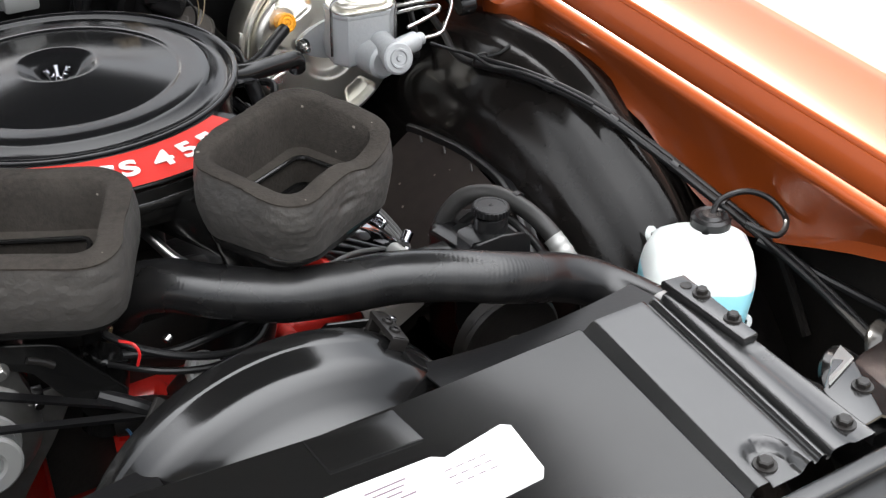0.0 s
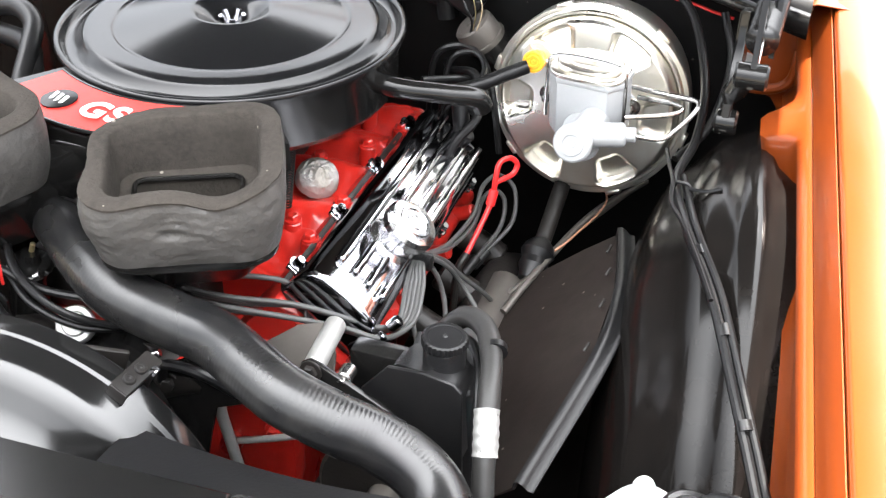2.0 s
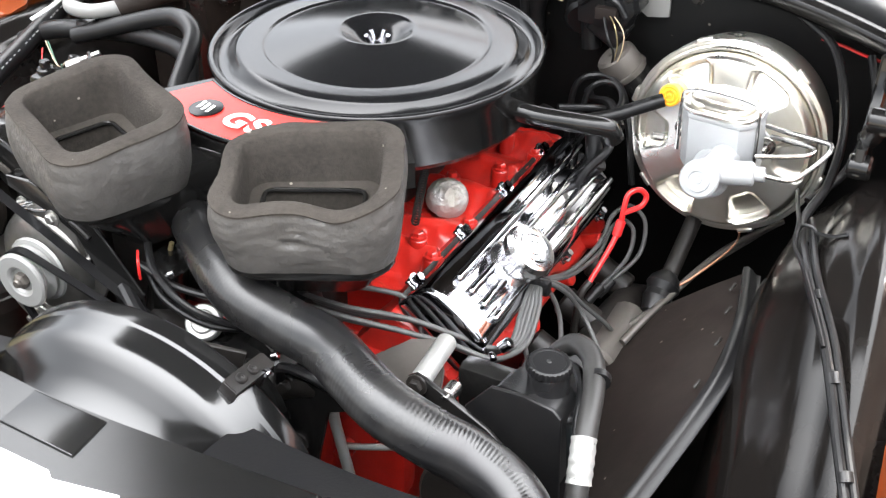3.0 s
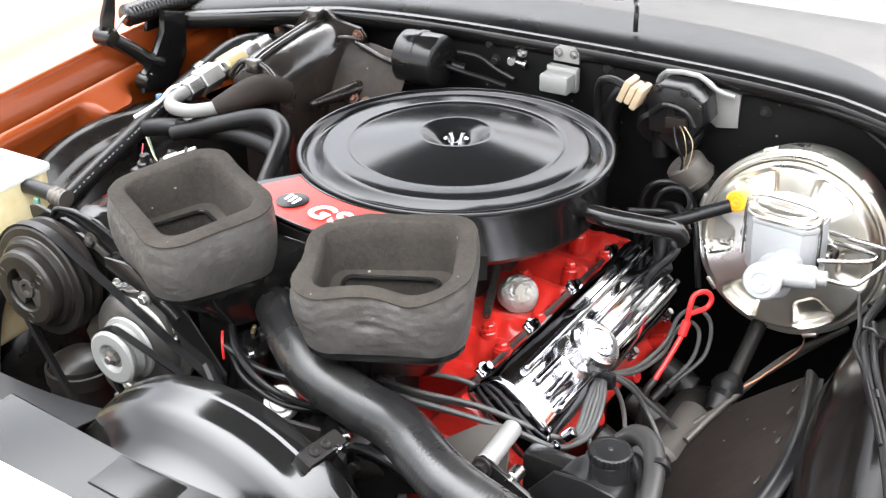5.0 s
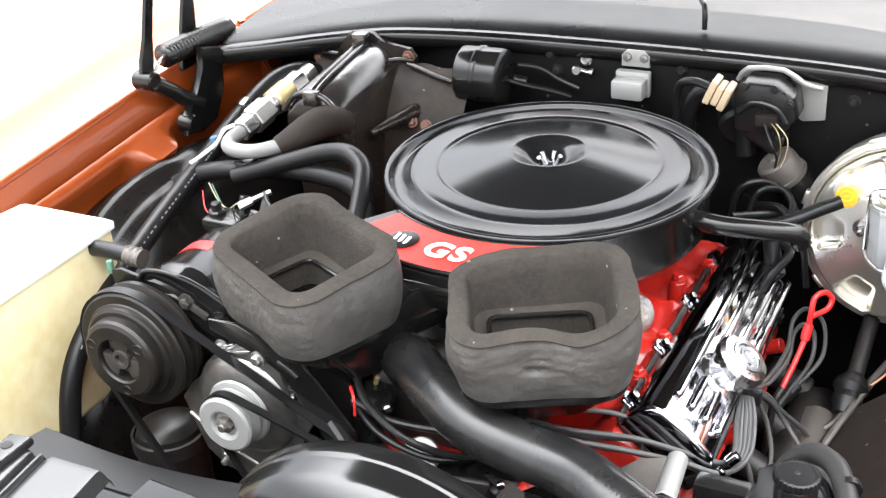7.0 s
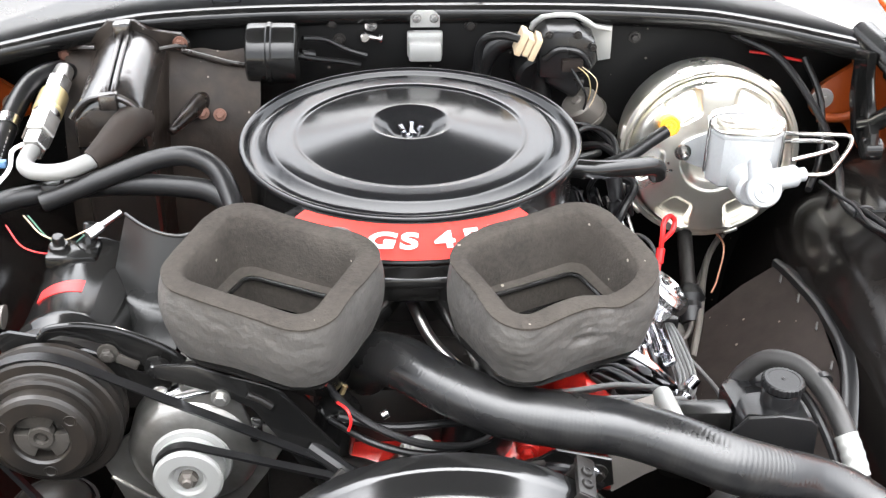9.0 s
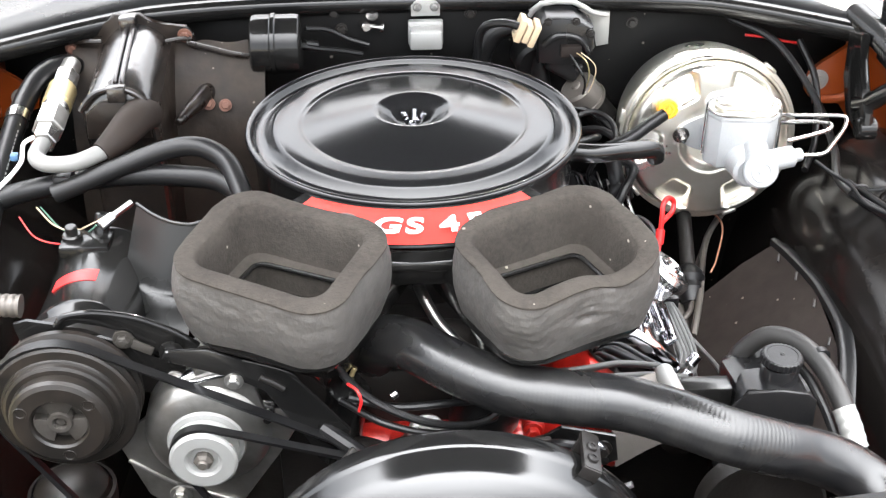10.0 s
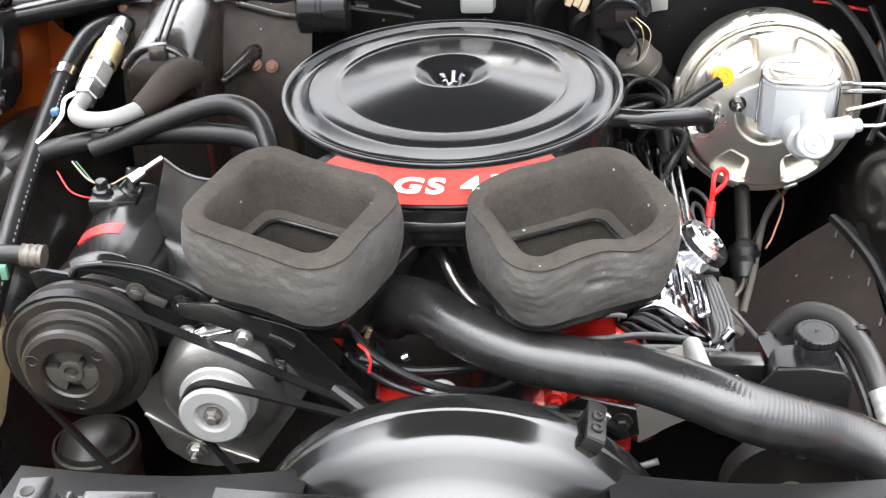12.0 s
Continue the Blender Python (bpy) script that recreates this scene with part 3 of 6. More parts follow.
part("base_pan", lathe([(0.1, 0.862), (0.17, 0.862), (0.198, 0.868), (0.204, 0.876), (0.206, 0.93), (0.2085, 0.938), (0.2085, 0.9405)], 96), BLACK, cleaner)
part("wing_nut", join(lathe([(0, 0.012), (0.006, 0.011), (0.008, 0.002), (0.013, 0.0), (0, 0)], 20, pose(0, 0, 0.938)),
                                        *[rod((0.006 * math.cos(radians(a)), 0.006 * math.sin(radians(a)), 0.942), (0.015 * math.cos(radians(a)), 0.015 * math.sin(radians(a)), 0.960), 0.0034) for a in (10, 82, 154, 226, 298)]), CHROME, cleaner, "chrome wing nut")


def arc_band(r0, r1, a0, a1, z0, z1, n=40, lift=None):
    """A flat band round the middle, angles from the front."""
    rows = []
    for i in range(n + 1):
        a = radians(a0 + (a1 - a0) * i / n)
        row = []
        for k in range(5):
            r = r0 + (r1 - r0) * k / 4
            row.append((r * math.sin(a), -r * math.cos(a), z0 + (z1 - z0) * k / 4))
        rows.append(row)
    return rows


part("front_plenum", sheet(arc_band(0.205, 0.304, -38, 38, 0.941, 0.939), 0.032), BLACK, cleaner)
badge = part("badge", sheet(arc_band(0.2225, 0.296, -33, 33, 0.9462, 0.9442), 0.0015), BADGE, cleaner, "red badge band with white lettering")
part("badge_rim", join(tube([p[4] for p in arc_band(0.219, 0.2985, -34, 34, 0.9455, 0.9435)], 0.0022, 8, 1), tube([p[0] for p in arc_band(0.2205, 0.29, -34, 34, 0.9455, 0.9435)], 0.002, 8, 1)), SATIN, cleaner)
part("vent_pipe", join(tube([(0.20, -0.03, 0.915), (0.235, -0.03, 0.912), (0.28, -0.012, 0.905), (0.315, 0.006, 0.897), (0.322, 0.015, 0.88)], 0.0125, 16)), BLACK, cleaner)


def scoop(side):
    """One intake duct with its soft hood seal."""
    m = pose(0.138 if side > 0 else -0.142, -0.368, 0, 0, 0, 26 * side)
    duct = thing("intake_duct", "black intake duct below the hood seal", "intake duct", "intake ducts")
    part("tray", join(plate(rounded(0.172, 0.134, 0.035), 0.894, 0.904, 0.003, m)), BLACK, duct)
    neck = []
    for z, w, h, dy in ((0.897, 0.160, 0.122, 0.004), (0.880, 0.152, 0.112, 0.010), (0.866, 0.140, 0.096, 0.020), (0.83, 0.11, 0.07, 0.04)):
        neck.append([m @ Vector((x, y + dy, z)) for x, y in rounded(w, h, 0.025) + rounded(w, h, 0.025)[:1]])
    part("neck", sheet(neck), BLACK, duct)
    part("runner", box(-0.05, 0.02, 0.86, 0.05, 0.16, 0.925, 0.015, m=pose(0.11 * side, -0.36, 0, 0, 0, 24 * side)), BLACK, duct)
    seal = thing("foam_hood_seal", "worn grey-brown foam seal round an intake scoop", "foam seal", "foam seals")
    bm = bmesh.new()

    def dense(o, n=3):
        out = []
        for p, q in zip(o, o[1:] + o[:1]):
            k = max(1, round(math.hypot(q[0] - p[0], q[1] - p[1]) / 0.005))
            out += [(p[0] + (q[0] - p[0]) * i / k, p[1] + (q[1] - p[1]) * i / k) for i in range(k)]
        return out

    def polar(o, count=132):
        """The outline at even angles, so that all rings have the same number of points."""
        d = dense(o)
        ang = np.array([math.atan2(y, x) for x, y in d])
        rad = np.array([math.hypot(x, y) for x, y in d])
        order = np.argsort(ang)
        ang, rad = ang[order], rad[order]
        a = np.linspace(-math.pi, math.pi, count, endpoint=False)
        r = np.interp(a, ang, rad, period=2 * math.pi)
        return [(float(q * math.cos(p)), float(q * math.sin(p))) for p, q in zip(a, r)]

    outer = polar(rounded(0.193 if side > 0 else 0.198, 0.157 if side > 0 else 0.160, 0.042, 8))
    inner = polar(rounded(0.147, 0.112, 0.020, 8))
    mid = polar(rounded(0.110, 0.076, 0.014, 8))

    def sag(x, y):
        if side < 0:
            return 0.0
        return -0.014 * math.exp(-(((x - 0.035) / 0.03) ** 2 + ((y + 0.07) / 0.05) ** 2)) - 0.004 * math.exp(-((x + 0.07) / 0.03) ** 2)

    layers = []
    for k in range(25):
        f = k / 24
        layers.append((outer, 0.905 + 0.081 * f, -0.013 + 0.0135 * math.sin(f * math.pi * 0.62 + 0.3), f))
    layers += [(outer, 0.9885, -0.0018, 1), (outer, 0.990, -0.006, 1), (inner, 0.990, 0.004, 1), (inner, 0.988, 0.0, 1)]
    layers += [(inner, 0.97, -0.002, 0.8), (inner, 0.95, -0.004, 0.5), (inner, 0.937, -0.006, 0.4), (mid, 0.934, 0.0, 0.3), (mid, 0.905, 0.0, 0.1)]
    rings = []
    for j, (shape, z, grow, f) in enumerate(layers):
        ring = []
        for x, y in shape:
            l = math.hypot(x, y)
            n = noise.noise(Vector((x * 16 + 7 * side, y * 16, z * 20)))
            fine = noise.noise(Vector((x * 55 + 3 * side, y * 55, z * 240)))
            crease = noise.noise(Vector((x * 10 + 5 * side, y * 10, z * 60 + 2.2 * noise.noise(Vector((x * 22, y * 22, side))))))
            push = grow
            if j < 26:
                push += n * 0.004 + (fine * 0.0010 - 0.0036 * max(0, 0.12 - abs(crease)) / 0.12) * (0.52 if side > 0 and y < -0.03 else 0.34) * (0.5 + 0.5 * f)
                if side > 0:
                    push -= 0.0045 * math.exp(-(((x + 0.012) / 0.010) ** 2 + ((z - 0.948) / 0.004) ** 2)) * (1 if y < 0 else 0)
            elif j < 30:
                push += 0.0015 * n
            v = m @ Vector((x + x / l * push, y + y / l * push, z + sag(x, y) * f + n * 0.002 * f))
            v.z += 0.13 * (v.y + 0.368) * f
            ring.append(bm.verts.new(v))
        rings.append(ring)
    for a, b in zip(rings, rings[1:]):
        c = len(a)
        for i in range(c):
            bm.faces.new((a[i], a[(i + 1) % c], b[(i + 1) % c], b[i]))
    foam = part("foam", bm, FOAM, seal, sharp=60)
    # side walls get the foam colour lightened as if lit
    foam.data.materials.append(FOAM_SIDE)
    foam.data.polygons.foreach_set("material_index", [1 if i < 24 * 132 else 0 for i in range(len(foam.data.polygons))])
    lip = rounded(0.106, 0.072, 0.012)
    part("inner_frame", tube([m @ Vector((x, y, 0.936 + 0.05 * y)) for x, y in lip + lip[:2]], 0.0028, 8, 1), SATIN, seal, "thin black frame round the opening")
    return seal


scoop(1), scoop(-1)

# ---- brakes ----
booster = thing("brake_booster", "round zinc-plated brake booster with stamped recesses", "brake booster")
BM = pose(0.424, 0.150, 0.842, 90 - 5, 0, 0) @ Matrix.Diagonal((1.03, 1.03, 1, 1))


def stamped(r, a):
    """Six rounded pockets between the spokes, with sloping walls and a floor that falls outwards."""
    turn = (a / (2 * math.pi) * 6 + 0.5) % 1 - 0.5
    across, out = abs(turn) * math.pi / 3 * r, abs(r - 0.0865)
    half = 0.0215 + 0.36 * (r - 0.0865)
    q = math.hypot(max(0.0, across - half + 0.008), max(0.0, out - 0.011)) - 0.008 + min(0.0, max(across - half + 0.008, out - 0.011))
    k = min(1.0, max(0.0, (0.002 - q) / 0.0065))
    return -(0.0105 + 0.28 * (r - 0.0865)) * k * k * (3 - 2 * k)


face = [(0.0, 0.020), (0.03, 0.020), (0.036, 0.021), (0.040, 0.027), (0.044, 0.029)] + [(0.047 + 0.0015 * i, 0.029 - 0.00015 * i) for i in range(40)] + [(0.108, 0.0215), (0.1105, 0.016), (0.112, 0.008), (0.1125, -0.004)]
part("front_shell", lathe(face, 240, BM, stamped), ZINC, booster, sharp=60)
part("rim", lathe([(0.1128, -0.004), (0.1132, 0.004), (0.1150, 0.0065), (0.1175, 0.0065), (0.119, 0.004), (0.1195, 0.001), (0.1215, 0.001), (0.1245, 0.0005), (0.1255, -0.004), (0.1245, -0.012), (0.12, -0.014)], 96, BM), ZINC, booster, sharp=40)
for a in (20, 75, 130, 200, 255, 320):
    part("crimp_tab", box(-0.010, 0.1225, -0.010, 0.010, 0.1285, 0.002, 0.002, m=BM @ pose(0, 0, 0, 0, 0, a)), ZINC, booster)
part("rear_shell", lathe([(0.121, -0.010), (0.122, -0.04), (0.115, -0.075), (0.09, -0.095), (0.0, -0.10)], 64, BM), ZINC, booster)
part("check_valve", lathe([(0, 0.0185), (0.002, 0.0185), (0.003, 0.0170), (0.0048, 0.0170), (0.0058, 0.0185), (0.0078, 0.0185), (0.0088, 0.0170), (0.0105, 0.0170), (0.0115, 0.0180), (0.0138, 0.0175), (0.0142, 0.0150), (0.0135, 0.0), (0, 0)], 40, along((0.356, 0.130, 0.899), (0.356, 0.113, 0.903))), YELLOW, booster, "yellow check valve cap")
part("valve_seat", lathe([(0.012, 0.004), (0.020, 0.004), (0.023, 0.001), (0.023, -0.006), (0.012, -0.006)], 36, along((0.356, 0.134, 0.899), (0.356, 0.113, 0.903))), ZINC, booster)
part("vacuum_hose", tube([(0.35, 0.11, 0.897), (0.325, 0.095, 0.888), (0.29, 0.075, 0.875), (0.24, 0.07, 0.86), (0.19, 0.10, 0.85)], 0.009, 12), RUBBER, booster)

master = thing("master_cylinder", "grey cast master cylinder with a zinc lid and bail wire", "master cylinder")
MM = pose(0.440, 0.038, 0.899, 5, 0, -6)
chamfered = [(-0.046, 0.004), (-0.030, -0.014), (0.032, -0.014), (0.046, 0.002), (0.046, 0.036), (0.030, 0.050), (-0.030, 0.050), (-0.046, 0.036)]
part("body", join(plate(chamfered, -0.048, 0.030, 0.006, MM, 3), plate([(x * 1.04, y * 1.04) for x, y in chamfered], 0.026, 0.034, 0.002, MM), rod((0.435, 0.13, 0.862), (0.447, -0.01, 0.868), 0.025)), CAST, master)
part("flange", plate([(0.038 * math.cos(t) + 0.022 * math.copysign(abs(math.cos(t)) ** 3, math.cos(t)), 0.030 * math.sin(t)) for t in [2 * math.pi * i / 40 for i in range(40)]], 0.0, 0.010, 0.002, along((0.430, 0.128, 0.862), (0.431, 0.10, 0.863))), CAST, master)
for x in (0.378, 0.484):
    part("nut", join(bolt((x, 0.116, 0.862), 0.008, 0.009, (0, -1, 0)), rod((x, 0.116, 0.862), (x, 0.094, 0.863), 0.004)), STEEL, master)
part("lid", join(plate(rounded(0.092, 0.066, 0.022), 0.034, 0.039, 0.002, MM @ pose(0, 0.018, 0)), plate(rounded(0.080, 0.056, 0.026, 8), 0.0385, 0.046, 0.005, MM @ pose(0, 0.018, 0), 4), plate(rounded(0.050, 0.034, 0.015, 8), 0.0455, 0.0485, 0.002, MM @ pose(0, 0.018, 0))), ZINC, master, "gold-tinted zinc lid", sharp=50)
part("bail_wire", tube([MM @ Vector(p) for p in ((-0.049, 0.0, -0.03), (-0.048, 0.004, 0.03), (-0.042, 0.008, 0.049), (0.0, 0.010, 0.0525), (0.042, 0.008, 0.049), (0.048, 0.004, 0.03), (0.049, 0.0, -0.03))], 0.0022, 8), STEEL, master)
part("valve", join(rod((0.447, -0.046, 0.886), (0.458, 0.03, 0.884), 0.0175), lathe([(0, 0.007), (0.004, 0.007), (0.005, 0.005), (0.010, 0.005), (0.011, 0.0075), (0.0135, 0.0075), (0.0145, 0.005), (0.020, 0.0045), (0.0225, 0.002), (0.0225, -0.006), (0, -0.006)], 40, along((0.447, -0.044, 0.887), (0.447, -0.06, 0.892))),
                   rod((0.455, -0.015, 0.884), (0.50, -0.004, 0.887), 0.0145), rod((0.498, -0.004, 0.887), (0.512, -0.002, 0.888), 0.009)), CAST, master)
for pts in ([(0.505, -0.003, 0.887), (0.54, -0.002, 0.888), (0.556, 0.006, 0.900), (0.572, 0.018, 0.918), (0.574, 0.028, 0.926), (0.56, 0.036, 0.925), (0.52, 0.05, 0.92), (0.49, 0.075, 0.91)],
            [(0.495, 0.01, 0.902), (0.53, 0.015, 0.908), (0.552, 0.020, 0.913), (0.556, 0.030, 0.916), (0.54, 0.04, 0.914), (0.50, 0.06, 0.905)]):
    part("brake_line", tube(pts, 0.0030, 10), STEEL, master)

drier = thing("drier_canister", "dull grey-black canister below the compressor", "canister")
part("can", lathe([(0, 0.67), (0.030, 0.668), (0.042, 0.660), (0.047, 0.645), (0.047, 0.42), (0, 0.42)], 40, pose(-0.410, -0.345, 0)), GRIME, drier)
part("band", lathe([(0.0465, 0.655), (0.0505, 0.654), (0.0505, 0.634), (0.0465, 0.633)], 40, pose(-0.410, -0.345, 0)), DULL, drier)

# ---- engine ----
def rough_cast(bm, amount=0.004, scale=22):
    for v in bm.verts:
        v.co += v.normal * amount * noise.noise(v.co * scale)
    return bm


engine = thing("engine", "red enamelled vee engine block with cast ridges", "engine")
part("block", box(-0.17, -0.30, 0.35, 0.17, 0.2, 0.70, 0.03), RED, engine)
part("front_cover", rough_cast(join(box(-0.10, -0.36, 0.42, 0.13, -0.30, 0.725, 0.025, 3), *[rod((x, -0.33, z), (x, -0.372, z), 0.012) for x, z in ((-0.085, 0.705), (-0.03, 0.712), (0.10, 0.708), (-0.09, 0.62), (-0.09, 0.55))]), 0.003, 30), RED, engine)
part("crossover", join(tube([(-0.14, -0.27, 0.80), (-0.06, -0.28, 0.815), (0.04, -0.28, 0.81), (0.09, -0.26, 0.79)], 0.02, 14), box(-0.10, -0.33, 0.72, 0.05, -0.29, 0.80, 0.012), box(-0.12, -0.30, 0.60, 0.09, -0.21, 0.825, 0.02)), DULL, engine, "dull black water crossover")
VC = pose(0.257, -0.093, 0.782, 0, 41, 0)
part("head", box(-0.055, -0.225, -0.13, 0.055, 0.225, -0.035, 0.01, m=VC), RED, engine)
part("head_side", join(box(0.045, -0.22, -0.14, 0.085, 0.22, -0.05, 0.012, 3, m=VC), *[rod(VC @ Vector((0.07, y, -0.06)), VC @ Vector((0.085, y, -0.03)), 0.010) for y in (-0.17, -0.06, 0.05, 0.15)]), RED, engine)


part("intake_manifold", rough_cast(box(-0.16, -0.24, 0.66, 0.17, 0.18, 0.768, 0.02)), RED, engine)
casting = []
for i in range(60):
    x = 0.0 + 0.228 * i / 59
    row = []
    for k in range(110):
        y = -0.27 + 0.45 * k / 109
        u = 0.5 + 0.5 * math.cos((y + 0.012 * math.sin(y * 40) + 0.02) * 2 * math.pi / 0.082 + x * 4)
        run = 0.022 * u ** 0.6 * min(1, max(0, (x - 0.03) / 0.05))
        z = 0.765 + run - 0.9 * max(0, x - 0.175) ** 1.15 + 0.010 * noise.noise(Vector((x * 16, y * 16, 3))) + 0.005 * noise.noise(Vector((x * 60, y * 60, 5)))
        row.append((x, y, z))
    casting.append(row)
part("runner_casting", sheet(casting), RED, engine, sharp=70)
for x, y in ((0.10, -0.215), (0.15, -0.175), (0.185, -0.205), (0.12, -0.03), (0.19, -0.12), (0.165, 0.02), (0.19, 0.075), (0.13, 0.115)):
    part("boss", join(rod((x, y, 0.76), (x + 0.003, y, 0.797), 0.011), bolt((x + 0.003, y, 0.797), 0.007, 0.006)), RED, engine)

part("mating_flange", join(*[bolt((0.195, y, 0.785), 0.008, 0.008, (-0.3, 0, 1)) for y in (-0.2, -0.12, -0.04, 0.04, 0.12)], box(0.175, -0.27, 0.755, 0.205, 0.16, 0.782, 0.006, m=None)), RED, engine)
for pts, r in (([(0.150, -0.375, 0.745), (0.160, -0.385, 0.71), (0.155, -0.38, 0.675), (0.158, -0.375, 0.635), (0.165, -0.37, 0.58)], 0.0065), ([(0.150, -0.36, 0.612), (0.19, -0.37, 0.635), (0.24, -0.375, 0.66)], 0.004)):
    part("pipe", tube(pts, r, 12), GREYMETAL, engine, "bright steel pipe")
part("timing_side", rough_cast(join(box(0.10, -0.335, 0.52, 0.215, -0.29, 0.735, 0.016, 3), *[rod((x, -0.30, z), (x, -0.345, z), 0.013) for x, z in ((0.125, 0.72), (0.195, 0.70), (0.12, 0.66), (0.20, 0.63), (0.14, 0.59))]), 0.003, 40), RED, engine)
for x, z in ((0.125, 0.72), (0.195, 0.70), (0.12, 0.66), (0.20, 0.63), (0.14, 0.59)):
    part("bolt", bolt((x, -0.345, z), 0.008, 0.008, (0, -1, 0)), RED, engine)
part("exhaust_manifold", join(tube([(0.325, -0.25, 0.62), (0.34, -0.1, 0.615), (0.345, 0.05, 0.61), (0.35, 0.14, 0.56)], 0.028, 16), *[rod((0.28, y, 0.65), (0.335, y, 0.62), 0.02) for y in (-0.22, -0.12, -0.02, 0.08)]), DULL, engine, "dull iron exhaust manifold")

valve_cover = thing("valve_cover", "chromed ribbed valve cover with an oil filler cap", "valve cover")
body = []
for y, k in ((-0.2080, 0.0), (-0.2078, 0.6), (-0.2065, 0.86), (-0.2035, 0.97), (-0.199, 1.0), (0.17, 1.0), (0.19, 0.93), (0.2, 0.8), (0.2045, 0.55), (0.205, 0.0)):
    row = []
    for x, z in ((-0.054, -0.03), (-0.053, -0.01), (-0.050, 0.008), (-0.043, 0.019), (-0.032, 0.0235), (0.0, 0.026), (0.032, 0.0235), (0.043, 0.019), (0.050, 0.008), (0.053, -0.01), (0.054, -0.03)):
        row.append(VC @ Vector((x * (0.9 + 0.1 * k), y, -0.03 + (z + 0.03) * k)))
    body.append(row)
part("body", sheet(body), CHROME, valve_cover, sharp=50)
part("flange", plate(rounded(0.116, 0.418, 0.015), -0.034, -0.029, 0.002, VC), DULL, valve_cover)
for i in range(4):
    x = -0.030 + 0.020 * i
    y0, y1 = (-0.175, 0.175)
    part("rib", box(x - 0.0052, y0, 0.014, x + 0.0052, y1, 0.0335, 0.0048, 5, m=VC), CHROME, valve_cover)
part("filler_cap", lathe([(0.0, 0.0435), (0.0055, 0.0435), (0.0065, 0.0455), (0.009, 0.0455), (0.010, 0.044), (0.013, 0.044), (0.014, 0.0455), (0.0165, 0.0452), (0.0175, 0.0438), (0.021, 0.0432), (0.025, 0.042), (0.0275, 0.037), (0.0275, 0.030), (0.022, 0.026), (0.020, 0.012), (0.026, 0.008), (0.026, 0.0), (0, 0)], 48, VC @ pose(0.004, -0.092, 0.022) @ Matrix.Scale(1.18, 4)), CAP, valve_cover, "round chrome filler cap", sharp=25)
for x in (-0.058, 0.058):
    for y in (-0.17, -0.055, 0.06, 0.175):
        part("hold_down", join(box(x - 0.007, y - 0.010, -0.030, x + 0.007, y + 0.010, -0.024, 0.002, m=VC), bolt(VC @ Vector((x, y, -0.024)), 0.006, 0.010, VC.to_3x3() @ Vector((0, 0, 1)))), CHROME, valve_cover)
part("breather", join(rod(VC @ Vector((0.0, 0.15, 0.02)), VC @ Vector((0.0, 0.15, 0.05)), 0.013), rod(VC @ Vector((0.0, 0.15, 0.04)), (0.275, 0.07, 0.85), 0.011)), RUBBER, valve_cover)

# ---- upper radiator hose ----
hose = thing("radiator_hose", "thick ribbed black rubber upper radiator hose", "hose")
HOSE_LINE = [(-0.055, -0.30, 0.80), (-0.045, -0.335, 0.845), (-0.015, -0.365, 0.862), (0.03, -0.40, 0.858), (0.085, -0.432, 0.852), (0.145, -0.446, 0.848), (0.205, -0.460, 0.848), (0.256, -0.488, 0.849), (0.300, -0.506, 0.841), (0.347, -0.506, 0.824), (0.386, -0.499, 0.807),
             (0.422, -0.502, 0.792), (0.450, -0.517, 0.779), (0.470, -0.55, 0.772), (0.478, -0.60, 0.775), (0.462, -0.64, 0.785)]
part("hose", tube(HOSE_LINE, 0.0285, 32, 24, ribs=0.00013, pitch=0.0044, fade=lambda f: 0.4 + 0.6 * math.exp(-((f - 0.62) / 0.10) ** 2)), HOSE, hose, sharp=85)
part("clamp", tube([(0.4785, -0.585, 0.7725), (0.476, -0.603, 0.776)], 0.0305, 24, 2), STEEL, hose)

# ---- power steering ----
pump = thing("steering_pump", "black power steering pump with a ribbed cap", "steering pump")
part("reservoir", join(plate(rounded(0.082, 0.11, 0.02), 0.60, 0.772, 0.012, pose(0.396, -0.322, 0, 0, 0, 8), 3),
                       sheet([[(0.352, -0.378, 0.70), (0.352, -0.378, 0.788), (0.358, -0.375, 0.794), (0.385, -0.378, 0.794), (0.42, -0.384, 0.790), (0.428, -0.386, 0.782), (0.432, -0.387, 0.70)], [(0.354, -0.345, 0.70), (0.354, -0.345, 0.786), (0.362, -0.335, 0.790), (0.385, -0.33, 0.789), (0.418, -0.335, 0.786), (0.428, -0.34, 0.78), (0.434, -0.345, 0.70)]], 0.003),
                       lathe([(0, 0.03), (0.0205, 0.03), (0.0215, 0.028), (0.0215, 0.006), (0.025, 0.0), (0.027, -0.012), (0, -0.012)], 40, pose(0.399, -0.350, 0.780))), PLASTIC, pump, sharp=50)
bm = lathe([(0, 0.0125), (0.0015, 0.0135), (0.003, 0.0125), (0.017, 0.0122), (0.0175, 0.0128), (0.0205, 0.0128), (0.0225, 0.0115), (0.0232, 0.009), (0.0232, 0.004), (0.021, 0.003), (0, 0.003)], 112)
for v in bm.verts:
    if math.hypot(v.co.x, v.co.y) > 0.0215:
        k = 1 + 0.03 * math.cos(28 * math.atan2(v.co.y, v.co.x))
        v.co.x, v.co.y = v.co.x * k, v.co.y * k
part("cap", moved(bm, pose(0.399, -0.350, 0.809, 0, 2, 0)), RUBBER, pump, "black knurled cap", sharp=25)
part("bracket", box(0.293, -0.345, 0.70, 0.352, -0.318, 0.772, 0.004), SATIN, pump)
part("stud", join(rod((0.312, -0.385, 0.782), (0.312, -0.405, 0.783), 0.0085), rod((0.312, -0.405, 0.783), (0.312, -0.411, 0.783), 0.005)), STEEL, pump)
